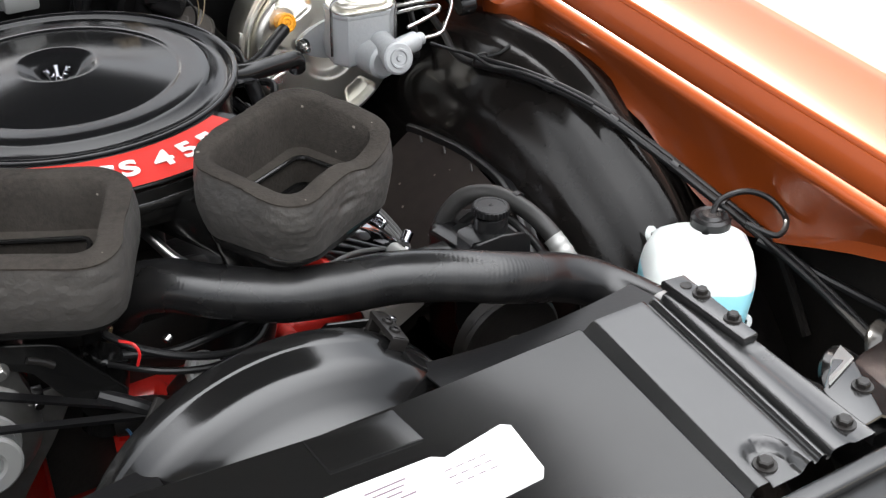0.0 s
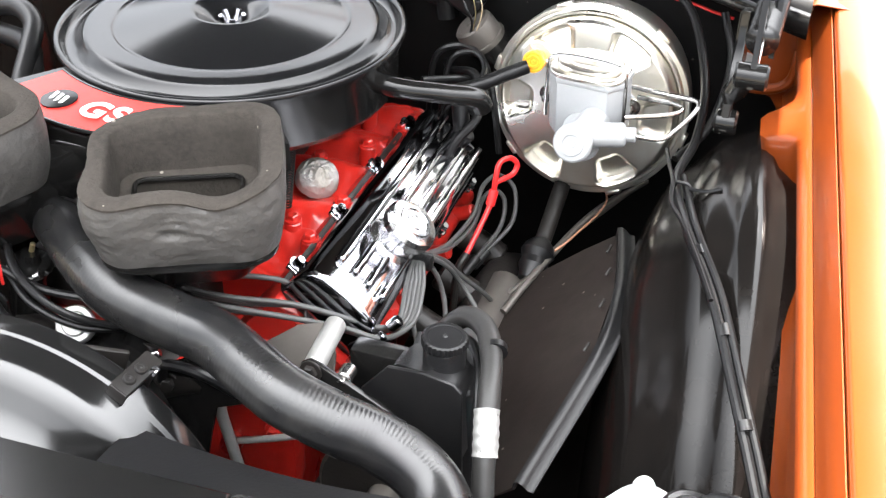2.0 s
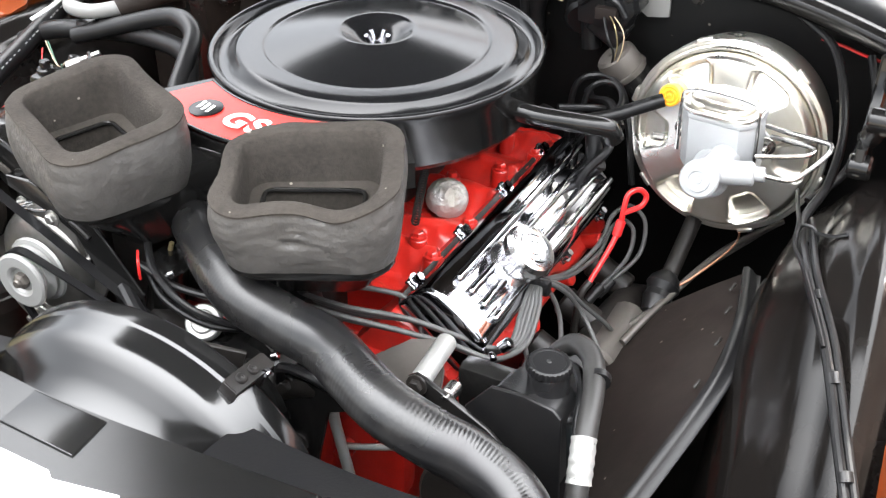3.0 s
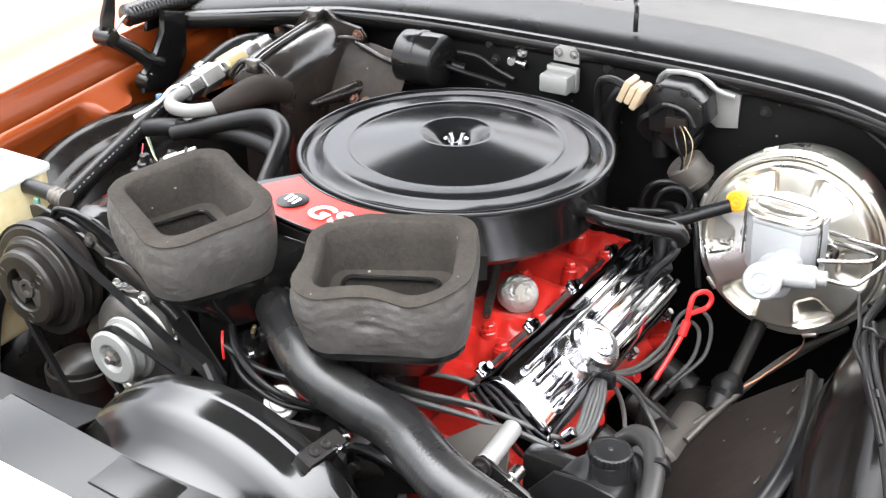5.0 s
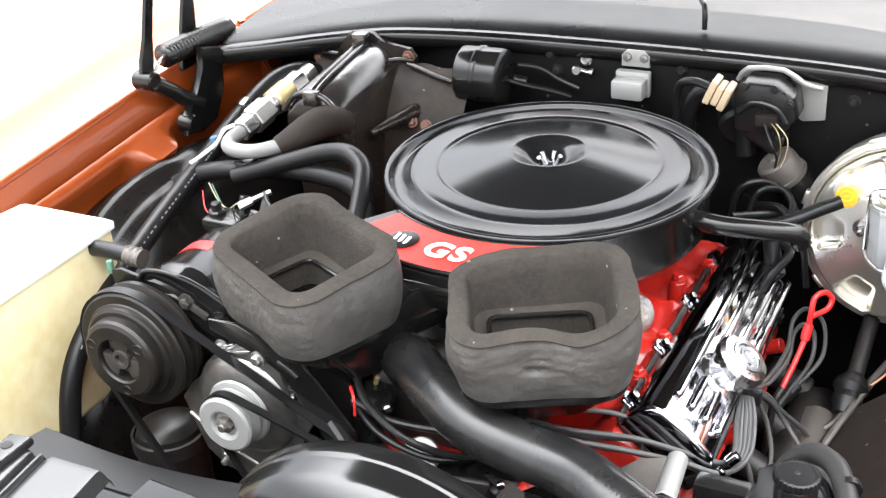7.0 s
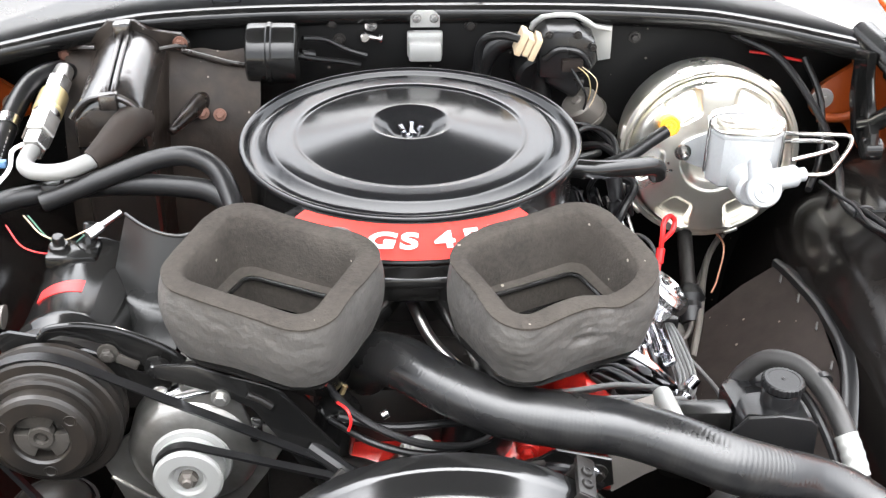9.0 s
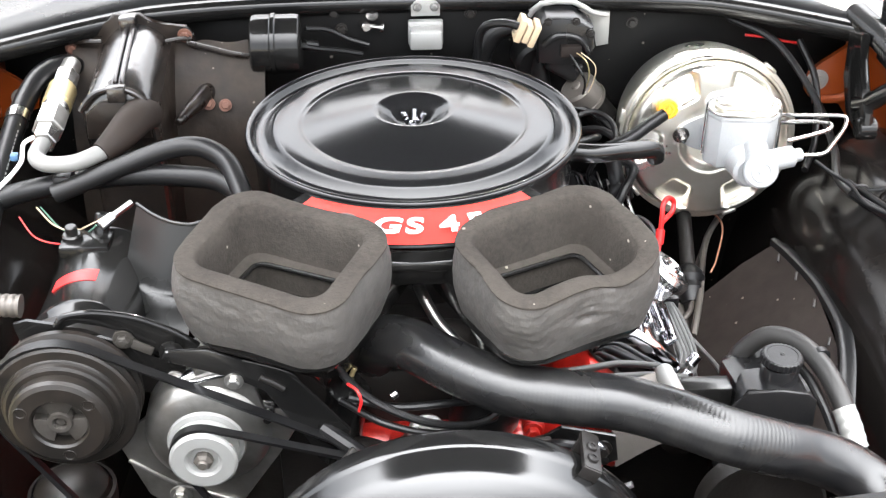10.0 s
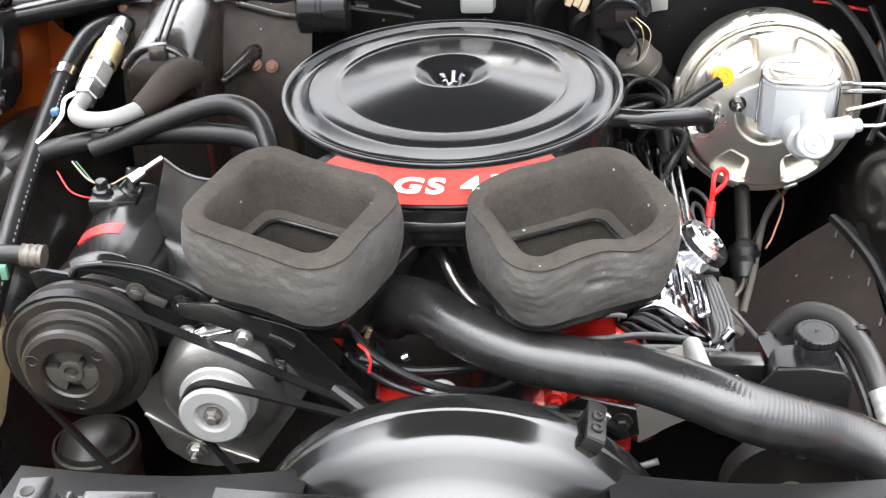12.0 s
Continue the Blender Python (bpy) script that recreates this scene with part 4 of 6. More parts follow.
pshose = thing("steering_hose", "grey rubber power steering hose with a crimped end", "hose")
part("hose", tube([(0.368, -0.275, 0.745), (0.380, -0.277, 0.775), (0.403, -0.285, 0.800), (0.430, -0.310, 0.808), (0.447, -0.347, 0.803), (0.457, -0.385, 0.79), (0.464, -0.415, 0.768), (0.47, -0.44, 0.74), (0.475, -0.46, 0.70), (0.47, -0.47, 0.6)], 0.0115, 14), GREYHOSE, pshose)
part("inner_pipe", tube([(0.385, -0.29, 0.76), (0.41, -0.305, 0.785), (0.43, -0.335, 0.788), (0.442, -0.37, 0.775), (0.452, -0.405, 0.75), (0.458, -0.43, 0.71)], 0.0055, 10), RUBBER, pshose)
part("clip", tube([(0.446, -0.331, 0.8055), (0.448, -0.338, 0.8045)], 0.0128, 16, 2), RUBBER, pshose)
part("crimp", tube([(0.459, -0.398, 0.782), (0.464, -0.415, 0.768), (0.468, -0.43, 0.752)], 0.0132, 16, 2, ribs=0.0009, pitch=0.011), GREYMETAL, pshose)

# ---- washer bottle ----
bottle = thing("washer_bottle", "milky plastic washer bottle half full of blue fluid", "washer bottle")
WM = pose(0.645, -0.468, 0, 0, 0, -32)


def bottle_ring(z, w, h, r):
    """One level of the bottle, which leans forward."""
    o = rounded(w, h, r, 5)
    k = (0.77 - z) / 0.15
    return [WM @ Vector((x - 0.024 * k, y - 0.042 * k, z)) for x, y in o + o[:1]]


part("body", sheet([bottle_ring(0.716, 0.136, 0.112, 0.03), bottle_ring(0.732, 0.132, 0.108, 0.03), bottle_ring(0.750, 0.119, 0.096, 0.03), bottle_ring(0.760, 0.095, 0.07, 0.028),
                    bottle_ring(0.764, 0.06, 0.055, 0.026), bottle_ring(0.765, 0.01, 0.01, 0.004)]), BOTTLE, bottle, sharp=60)
part("lower_body", sheet([bottle_ring(0.622, 0.06, 0.05, 0.02), bottle_ring(0.626, 0.095, 0.07, 0.025), bottle_ring(0.638, 0.122, 0.1, 0.03), bottle_ring(0.66, 0.131, 0.107, 0.03), bottle_ring(0.704, 0.136, 0.112, 0.03), bottle_ring(0.716, 0.136, 0.112, 0.03)]), FLUID, bottle, "lower part filled with light blue fluid", sharp=60)
part("neck", lathe([(0.0, -0.02), (0.023, -0.02), (0.023, 0.002), (0, 0.002)], 36, pose(0.664, -0.455, 0.762)), BOTTLE, bottle)
part("cap", lathe([(0, 0.018), (0.012, 0.018), (0.016, 0.015), (0.021, 0.016), (0.0255, 0.013), (0.0255, 0.0), (0, 0)], 36, pose(0.664, -0.455, 0.762)), PLASTIC, bottle)
part("tube", tube([(0.664, -0.455, 0.776), (0.685, -0.447, 0.79), (0.72, -0.455, 0.795), (0.745, -0.475, 0.785), (0.745, -0.505, 0.77), (0.715, -0.52, 0.765), (0.69, -0.49, 0.775)], 0.004, 10), RUBBER, bottle)
part("ear", lathe([(0.004, -0.002), (0.011, -0.002), (0.011, 0.002), (0.004, 0.002), (0.004, -0.002)], 20, pose(0.617, -0.40, 0.735, 70, 0, 20)), BOTTLE, bottle)
part("ear", lathe([(0.004, -0.002), (0.011, -0.002), (0.011, 0.002), (0.004, 0.002), (0.004, -0.002)], 20, WM @ pose(0.052, -0.045, 0.66, 70, 0, 20)), BOTTLE, bottle)

# ---- wiring along the wheelhouse ----
loom = thing("wiring_loom", "taped black wiring loom along the wheelhouse", "wiring loom")
LOOM = [(0.47, 0.27, 0.975), (0.53, 0.22, 0.955), (0.568, 0.13, 0.905), (0.575, 0.05, 0.868), (0.566, -0.02, 0.850), (0.598, -0.135, 0.858), (0.641, -0.225, 0.840), (0.682, -0.32, 0.800), (0.715, -0.393, 0.762), (0.735, -0.45, 0.738), (0.75, -0.58, 0.70), (0.74, -0.75, 0.66)]
part("cable", tube(LOOM, 0.0055, 10), RUBBER, loom)
part("cable", tube([(x + 0.008, y + 0.004, z + 0.003) for x, y, z in LOOM[4:]], 0.0042, 10), RUBBER, loom)
for k in (5, 6, 7, 8):
    a, b = Vector(LOOM[k]), Vector(LOOM[k + 1])
    part("tape", tube([a.lerp(b, 0.3) + Vector((0.003, 0.002, 0.001)), a.lerp(b, 0.42) + Vector((0.003, 0.002, 0.001))], 0.0085, 12, 2), PLASTIC, loom)

part("tie", tube([(0.566, -0.050, 0.852), (0.572, -0.053, 0.866), (0.585, -0.055, 0.866), (0.590, -0.056, 0.852), (0.580, -0.054, 0.845), (0.566, -0.050, 0.852)], 0.002, 8, 4), PLASTIC, loom, "black cable tie")
part("tie_tail", tube([(0.586, -0.056, 0.862), (0.605, -0.062, 0.866), (0.622, -0.060, 0.872)], 0.0022, 8, 4), PLASTIC, loom)
part("thin_wire", tube([(0.545, 0.03, 0.86), (0.555, -0.01, 0.862), (0.566, -0.05, 0.866), (0.572, -0.09, 0.862), (0.592, -0.135, 0.866), (0.618, -0.19, 0.858), (0.64, -0.235, 0.846)], 0.0026, 8), RUBBER, loom)

# ---- firewall fittings ----
canister = thing("vacuum_canister", "glossy black cylindrical canister on the firewall", "canister")
part("can", lathe([(0, 0), (0.037, 0), (0.041, 0.003), (0.042, 0.008), (0.042, 0.028), (0.044, 0.030), (0.044, 0.035), (0.042, 0.037), (0.042, 0.062), (0.041, 0.068), (0.036, 0.072), (0, 0.072)], 48, pose(-0.225, 0.215, 0.972, 0, 90, 0)), BLACK, canister, sharp=40)
part("stem", rod((-0.153, 0.235, 0.962), (-0.135, 0.245, 0.956), 0.008), PLASTIC, canister)
relay = thing("relay_box", "small silver-grey relay box screwed to the firewall", "relay")
part("box", join(box(0.0, 0.235, 0.948, 0.047, 0.272, 0.976, 0.004), box(-0.002, 0.262, 0.944, 0.049, 0.276, 0.982, 0.003)), GREYMETAL, relay)
part("plate", join(plate([(0.003, 0.985), (0.045, 0.985), (0.045, 1.003), (0.036, 1.010), (0.012, 1.010), (0.003, 1.003)], -0.282, -0.276, 0.001, pose(0, 0, 0, 90, 0, 0))), GREYMETAL, relay)

wiper = thing("wiper_motor", "wiper motor with a black cover and bare metal plate", "wiper motor")
part("cover", plate([(0.185, 0.93), (0.18, 0.985), (0.195, 1.0), (0.235, 1.0), (0.262, 0.985), (0.268, 0.955), (0.25, 0.925)], -0.275, -0.215, 0.008, pose(0, 0, 0, 90, 0, 0)), PLASTIC, wiper)
part("mount_plate", plate([(0.175, 0.99), (0.19, 1.006), (0.24, 1.006), (0.262, 0.992), (0.295, 0.985), (0.295, 0.935), (0.265, 0.93)], -0.282, -0.276, 0.001, pose(0, 0, 0, 90, 0, 0)), GREYMETAL, wiper)
WA = along((0.240, 0.216, 0.897), (0.286, 0.236, 0.832))
part("motor", lathe([(0, -0.001), (0.006, -0.001), (0.008, 0.001), (0.023, 0.0015), (0.0275, 0.005), (0.0285, 0.009), (0.0285, 0.030), (0.031, 0.031), (0.031, 0.035), (0.0285, 0.036), (0.0285, 0.04), (0, 0.04)], 40, WA), BROWN, wiper, "worn grey motor can", sharp=30)
part("motor_band", lathe([(0.0, 0.039), (0.0292, 0.039), (0.0292, 0.074), (0.026, 0.079), (0, 0.079)], 40, WA), BLACK, wiper)
part("gear_arm", box(0.196, 0.222, 0.905, 0.250, 0.268, 0.94, 0.008, 3, m=pose(0.223, 0.245, 0.92, 0, 30, 0) @ pose(-0.223, -0.245, -0.92)), PLASTIC, wiper)
part("gasket", tube([(0.176, 0.268, 0.985), (0.190, 0.262, 1.005), (0.238, 0.262, 1.007), (0.266, 0.264, 0.990), (0.290, 0.268, 0.984)], 0.004, 10, 2), GREYMETAL, wiper)
for x, z in ((0.196, 0.997), (0.236, 0.997), (0.258, 0.978)):
    part("screw", bolt((x, 0.214, z), 0.004, 0.004, (0, -1, 0)), DULL, wiper)
part("ridge", tube([(0.19, 0.214, 0.96), (0.21, 0.213, 0.975), (0.24, 0.213, 0.97), (0.255, 0.214, 0.95)], 0.005, 10), PLASTIC, wiper)
part("connector", join(*[box(0.15 + 0.0105 * k, 0.19, 0.970 + 0.003 * (k % 2), 0.1595 + 0.0105 * k, 0.225, 1.004 - 0.004 * (k % 2), 0.002, m=pose(0.165, 0.207, 0.987, 0, 22, 0) @ pose(-0.165, -0.207, -0.987)) for k in range(3)]), IVORY, wiper, "ivory ribbed connector")

# ---- plastic tank ----
tank = thing("plastic_tank", "yellowed white plastic tank beside the fender", "tank")
part("case", box(-0.71, -0.53, 0.66, -0.522, -0.25, 0.90, 0.016, 3), CREAM, tank)
part("lid", box(-0.713, -0.533, 0.885, -0.519, -0.247, 0.903, 0.012, 3), BOTTLE, tank)

# ---- rubber flap ----
flap = thing("splash_flap", "worn brown-black rubber splash flap", "flap")
part("sheet", sheet([[(0.502, 0.02, 0.736), (0.46, 0.025, 0.70), (0.40, 0.01, 0.655), (0.37, 0.0, 0.63)], [(0.523, -0.11, 0.738), (0.475, -0.12, 0.70), (0.41, -0.12, 0.645), (0.36, -0.12, 0.61)], [(0.522, -0.21, 0.722), (0.475, -0.22, 0.68), (0.42, -0.22, 0.63), (0.37, -0.22, 0.60)],
                     [(0.480, -0.36, 0.65), (0.45, -0.36, 0.625), (0.42, -0.36, 0.60), (0.38, -0.36, 0.57)]], 0.003), FLAP, flap)
RIM = [(0.500, 0.025, 0.738), (0.512, -0.03, 0.742), (0.525, -0.11, 0.742), (0.524, -0.21, 0.726), (0.482, -0.36, 0.654)]
part("bead", sheet([[p + Vector(d) for d in ((-0.003, 0, -0.006), (-0.002, 0, 0.003), (0.003, 0, 0.005), (0.009, 0, 0.002), (0.014, 0, -0.004), (0.020, 0, -0.004))] for p in smooth(RIM, 10)], 0.0015), RUBBER, flap, "black folded rim", sharp=60)
for f in (0.2, 0.38, 0.56, 0.74):
    p = smooth(RIM, 10)[int(f * 40)]
    part("staple", box(-0.006, -0.0015, 0, 0.006, 0.0015, 0.003, 0.0005, m=pose(p.x - 0.012, p.y, p.z - 0.006, 0, -30, 70)), DULL, flap)


# ---- badge lettering ----
def letters(text, size, m, material, parent, depth=0.0006, shear=0.0):
    curve = bpy.data.curves.new("lettering", "FONT")
    curve.body, curve.size, curve.extrude, curve.align_x, curve.align_y, curve.shear, curve.offset = text, size, depth, "CENTER", "CENTER", shear, 0.0012
    tmp = bpy.data.objects.new("lettering", curve)
    scene.collection.objects.link(tmp)
    me = bpy.data.meshes.new_from_object(tmp.evaluated_get(bpy.context.evaluated_depsgraph_get()))
    bpy.data.objects.remove(tmp)
    bpy.data.curves.remove(curve)
    me.name = "lettering"
    me.materials.clear()
    me.materials.append(material)
    ob = new("lettering", me)
    ob.matrix_world = m
    ob.parent = parent
    return ob


for char, a in (("G", -7.6), ("S", -1.1), ("4", 7.4), ("5", 14.3), ("5", 21.0)):
    letters(char, 0.044, pose(0.262 * math.sin(radians(a)), -0.262 * math.cos(radians(a)), 0.9472, 1.5, 0, a), WHITE, badge, shear=0.08)
EM = pose(0.262 * math.sin(radians(-19)), -0.262 * math.cos(radians(-19)), 0.9460, 1.5, 0, -19)
part("emblem", lathe([(0, 0.0012), (0.0195, 0.0012), (0.0205, 0.0008), (0.0205, 0), (0, 0)], 40, EM), PLASTIC, badge, "round black emblem")
for x in (-0.0085, 0.0, 0.0085):
    part("emblem_bar", plate([(x - 0.005, 0.008), (x - 0.0005, 0.008), (x + 0.004, -0.005), (x + 0.001, -0.008)], 0.0013, 0.0022, 0.0, EM), WHITE, badge)

# ---- heater case ----
heater = thing("heater_case", "dusty black heater and evaporator case on the firewall", "heater case")
FLAT = pose(0, 0, 0, 90, 0, 0)  # turns an outline upright: its heights become minus y
def heater_row(x):
    """One section: a low dome over the core, falling to a leaning face on both sides."""
    dome = ((0.225, 1.004), (0.18, 1.000), (0.14, 0.996), (0.10, 0.992), (0.06, 0.987), (0.048, 0.981), (0.043, 0.966), (0.047, 0.945), (0.06, 0.90), (0.065, 0.62))
    lean = ((0.225, 0.975), (0.208, 0.968), (0.192, 0.952), (0.178, 0.932), (0.165, 0.912), (0.157, 0.893), (0.15, 0.87), (0.145, 0.84), (0.135, 0.76), (0.13, 0.62))
    u = abs(x + 0.386) / 0.046
    k = min(1.0, max(0.0, (u - 0.96) / 0.22))
    k = k * k * (3 - 2 * k)
    row = []
    for (y0, z0), (y1, z1) in zip(dome, lean):
        y, z = y0 + (y1 - y0) * k, z0 - 0.030 * min(1.0, u) ** 2.6 * (1 - k) + (z1 - z0) * k
        n = noise.noise(Vector((x * 26, y * 26, z * 26)))
        row.append((x, y + 0.004 * n * k, z + (0.0015 + 0.004 * k) * n))
    return row


case = part("case", sheet([heater_row(-0.476 + 0.003 * n) for n in range(91)]), DRUM, heater, sharp=60)
case.data.materials.append(DUSTY)
case.data.polygons.foreach_set("material_index", [0 if 14 <= i // 9 <= 45 else 1 for i in range(len(case.data.polygons))])
for dx in (-0.0045, 0.0045):
    part("seam", tube([(-0.381 + dx, 0.042, 0.975), (-0.381 + dx, 0.046, 0.986), (-0.383 + dx, 0.08, 0.993), (-0.387 + dx, 0.15, 1.000), (-0.390 + dx, 0.212, 1.006)], 0.0038, 10), DRUM, heater)
part("boss", box(-0.404, 0.198, 1.0, -0.380, 0.222, 1.022, 0.004), DRUM, heater)
part("boss", box(-0.394, 0.034, 0.968, -0.370, 0.05, 0.990, 0.003), DRUM, heater)
part("front_rim", tube([(-0.386 + 0.046 * a, 0.043, 0.985 - 0.030 * abs(a) ** 2.6) for a in (-1, -0.85, -0.6, -0.3, 0, 0.3, 0.6, 0.85, 1)], 0.0042, 10), DRUM, heater)
part("end_plate", plate([(-0.428, 0.915), (-0.426, 0.95), (-0.405, 0.968), (-0.365, 0.968), (-0.346, 0.95), (-0.344, 0.915)], -0.046, -0.038, 0.003, FLAT), HEATER, heater)
part("top_flange", plate([(-0.49, 0.955), (-0.478, 0.985), (-0.47, 0.99), (-0.43, 1.0), (-0.415, 1.018), (-0.378, 1.018), (-0.36, 1.002), (-0.315, 0.998), (-0.305, 0.985), (-0.31, 0.965), (-0.23, 0.935), (-0.225, 0.92), (-0.30, 0.93), (-0.33, 0.90), (-0.46, 0.91), (-0.485, 0.935)],
                         -0.232, -0.222, 0.003, FLAT), HEATER, heater)
for x, z in ((-0.478, 0.97), (-0.397, 1.008), (-0.318, 0.985)):
    part("screw", bolt((x, 0.222, z), 0.007, 0.006, (0, -1, 0)), RUST, heater)
for x, z in ((-0.285, 0.908), (-0.262, 0.905)):
    part("screw", bolt((x, 0.158, z), 0.006, 0.005, (0.1, -1, 0.5)), RUST, heater)
part("gusset", lathe([(0, 0.0), (0.004, 0.0), (0.006, 0.003), (0.010, 0.05), (0.015, 0.10), (0.022, 0.135), (0, 0.135)], 32, along((-0.318, 0.090, 0.912), (-0.280, 0.200, 0.918))), HEATER, heater, sharp=60)
part("upper_ridge", tube([(-0.315, 0.212, 0.978), (-0.28, 0.203, 0.972), (-0.25, 0.197, 0.966), (-0.225, 0.200, 0.960)], 0.004, 10), HEATER, heater)
for a, b in (((-0.472, 0.218, 0.978), (-0.432, 0.205, 0.985)), ((-0.31, 0.218, 0.982), (-0.343, 0.205, 0.983))):
    part("web", tube([a, Vector(a).lerp(Vector(b), 0.5) + Vector((0, -0.004, 0.003)), b], 0.0035, 8), HEATER, heater)
part("pipe_boot", tube([(-0.392, -0.042, 0.936), (-0.376, -0.022, 0.944), (-0.363, 0.004, 0.951), (-0.356, 0.035, 0.950), (-0.355, 0.07, 0.935)], 0.025, 18, 6, radius=lambda f: 0.014 + 0.009 * math.sin(min(1, f * 1.4) * 1.57)), BOOT, heater, "brown rubber pipe boot")

# ---- air-conditioning lines ----
lines = thing("refrigerant_line", "bare metal refrigerant fittings with a pale hose", "refrigerant line")
A0, A1 = Vector((-0.472, 0.182, 0.962)), Vector((-0.468, -0.025, 0.941))
def on(f):
    return A0.lerp(A1, f)
part("fitting", rod(on(0.0), on(0.16), 0.0135), ALUMINIUM, lines)
part("fitting", hexrod(on(0.16), on(0.33), 0.0175), STEEL, lines)
part("collar", rod(on(0.33), on(0.56), 0.0195), BRASS, lines, "dull brass collar")
part("fitting", rod(on(0.56), on(0.63), 0.0175), STEEL, lines)
part("fitting", hexrod(on(0.63), on(0.84), 0.0205), ALUMINIUM, lines)
part("fitting", hexrod(on(0.84), on(0.98), 0.0165), STEEL, lines)
part("pale_hose", tube([on(0.95), (-0.472, -0.046, 0.936), (-0.455, -0.064, 0.934), (-0.42, -0.062, 0.934), (-0.385, -0.036, 0.938)], 0.0105, 16), PALE, lines, "pale grey hose")
part("tie", tube([(-0.478, -0.02, 0.950), (-0.490, -0.03, 0.945), (-0.488, -0.055, 0.935), (-0.498, -0.075, 0.925), (-0.512, -0.09, 0.915)], 0.0028, 8), WHITE, lines, "white cable tie")
acpipe = thing("refrigerant_hose", "fat black rubber refrigerant hose with worn white print", "hose")
ACL = [(-0.465, 0.205, 0.945), (-0.485, 0.185, 0.960), (-0.510, 0.145, 0.958), (-0.525, 0.08, 0.934), (-0.529, 0.0, 0.907), (-0.530, -0.09, 0.876), (-0.524, -0.20, 0.843), (-0.516, -0.32, 0.80), (-0.515, -0.39, 0.74), (-0.51, -0.43, 0.62)]
part("hose", tube(ACL, 0.0145, 16), RUBBER, acpipe)
line = smooth(ACL, 12)
bars = []
for i in range(40, 92):
    if i % 7 == 6:
        continue
    t = (line[i + 1] - line[i - 1]).normalized()
    out = Vector((0.75, -0.35, 0.55))
    out = (out - out.dot(t) * t).normalized()
    side = out.cross(t)
    bars.append(box(-0.0009, -0.0014 - 0.0008 * (i % 3), -0.0002, 0.0009, 0.0014 + 0.0006 * (i % 4), 0.0003, 0, m=Matrix.LocRotScale(line[i] + out * 0.0145, Matrix((side, t, out)).transposed().to_quaternion(), None)))
for b in bars:
    part("print_bar", b, GREYMETAL, acpipe, "worn white print")
part("clip", tube([(-0.525, 0.082, 0.935), (-0.5255, 0.066, 0.930)], 0.0165, 18, 2), STEEL, acpipe)

for k, (pts, r) in enumerate((([(-0.57, -0.06, 0.86), (-0.505, -0.06, 0.890), (-0.438, -0.045, 0.897), (-0.36, -0.048, 0.907), (-0.283, -0.068, 0.914), (-0.235, -0.095, 0.918), (-0.20, -0.14, 0.91), (-0.17, -0.19, 0.87)], 0.0135),
                              ([(-0.45, -0.072, 0.896), (-0.41, -0.066, 0.910), (-0.36, -0.055, 0.926), (-0.31, -0.050, 0.942), (-0.268, -0.058, 0.950), (-0.234, -0.080, 0.943), (-0.212, -0.125, 0.928), (-0.195, -0.175, 0.90), (-0.18, -0.20, 0.85)], 0.0125))):
    hh = thing("heater_hose", "black rubber heater hose", "hose", "heater hoses")
    part("hose", tube(pts, r, 16), RUBBER, hh)
part("clamp", box(-0.452, -0.070, 0.888, -0.428, -0.040, 0.918, 0.006), PLASTIC, acpipe)

# ---- compressor ----
compressor = thing("compressor", "black axial air-conditioning compressor with a grooved pulley", "compressor")
CM = pose(-0.374, -0.418, 0.829, 90, 0, 0)
part("pulley", lathe([(0.03, 0.008), (0.0575, 0.008), (0.0605, 0.006), (0.0615, 0.002), (0.0635, 0.001), (0.0645, -0.001), (0.074, -0.001), (0.0765, -0.003), (0.0765, -0.0045), (0.067, -0.010), (0.0765, -0.0155), (0.0765, -0.019), (0.067, -0.0245), (0.0765, -0.030), (0.0765, -0.036), (0.06, -0.045), (0.03, -0.045)], 80, CM), GRIME, compressor, sharp=25)
clutch = part("clutch_plate", lathe([(0.0275, 0.004), (0.0285, 0.022), (0.0305, 0.0245), (0.046, 0.0245), (0.0505, 0.022), (0.0525, 0.018), (0.0525, 0.006), (0.0275, 0.004)], 72, CM), GRIME, compressor, sharp=25)
part("hub", lathe([(0, 0.018), (0.0045, 0.018), (0.0055, 0.0165), (0.0065, 0.0165), (0.0075, 0.0215), (0.012, 0.0215), (0.013, 0.0195), (0.0135, 0.008), (0.0275, 0.007), (0.0275, 0.0), (0, 0.0)], 40, CM), HUB, clutch, "dusty grey hub", sharp=25)
for a in (90, 210, 330):
    wedge = [(r * math.cos(radians(b)), r * math.sin(radians(b))) for r, b in [(0.0125, -40), (0.0278, -37)] + [(0.0278, -37 + 74 * k / 8) for k in range(1, 9)] + [(0.0125, 40)]]
    part("lobe", plate(wedge, 0.006, 0.0185, 0.0012, CM @ pose(0, 0, 0, 0, 0, a)), HUB, clutch)
    RP = CM @ pose(0, 0, 0, 0, 0, a + 66)
    part("rivet", lathe([(0, 0.0235), (0.004, 0.0235), (0.005, 0.025), (0.0068, 0.0252), (0.0075, 0.0235), (0, 0.0235)], 20, RP @ pose(0.0405, 0, 0)), GRIME, clutch)
part("coil_ring", lathe([(0.05, -0.052), (0.069, -0.052), (0.069, -0.075), (0.05, -0.075)], 56, CM), GRIME, compressor)
part("body", lathe([(0, 0.055), (0.05, 0.055), (0.056, 0.06), (0.060, 0.07), (0.060, 0.10), (0.0625, 0.105), (0.0625, 0.115), (0.060, 0.12), (0.060, 0.25), (0.0625, 0.255), (0.0625, 0.27), (0.05, 0.285), (0, 0.285)], 56, pose(-0.374, -0.418, 0.829, -90, 0, 0)), BLACK, compressor)
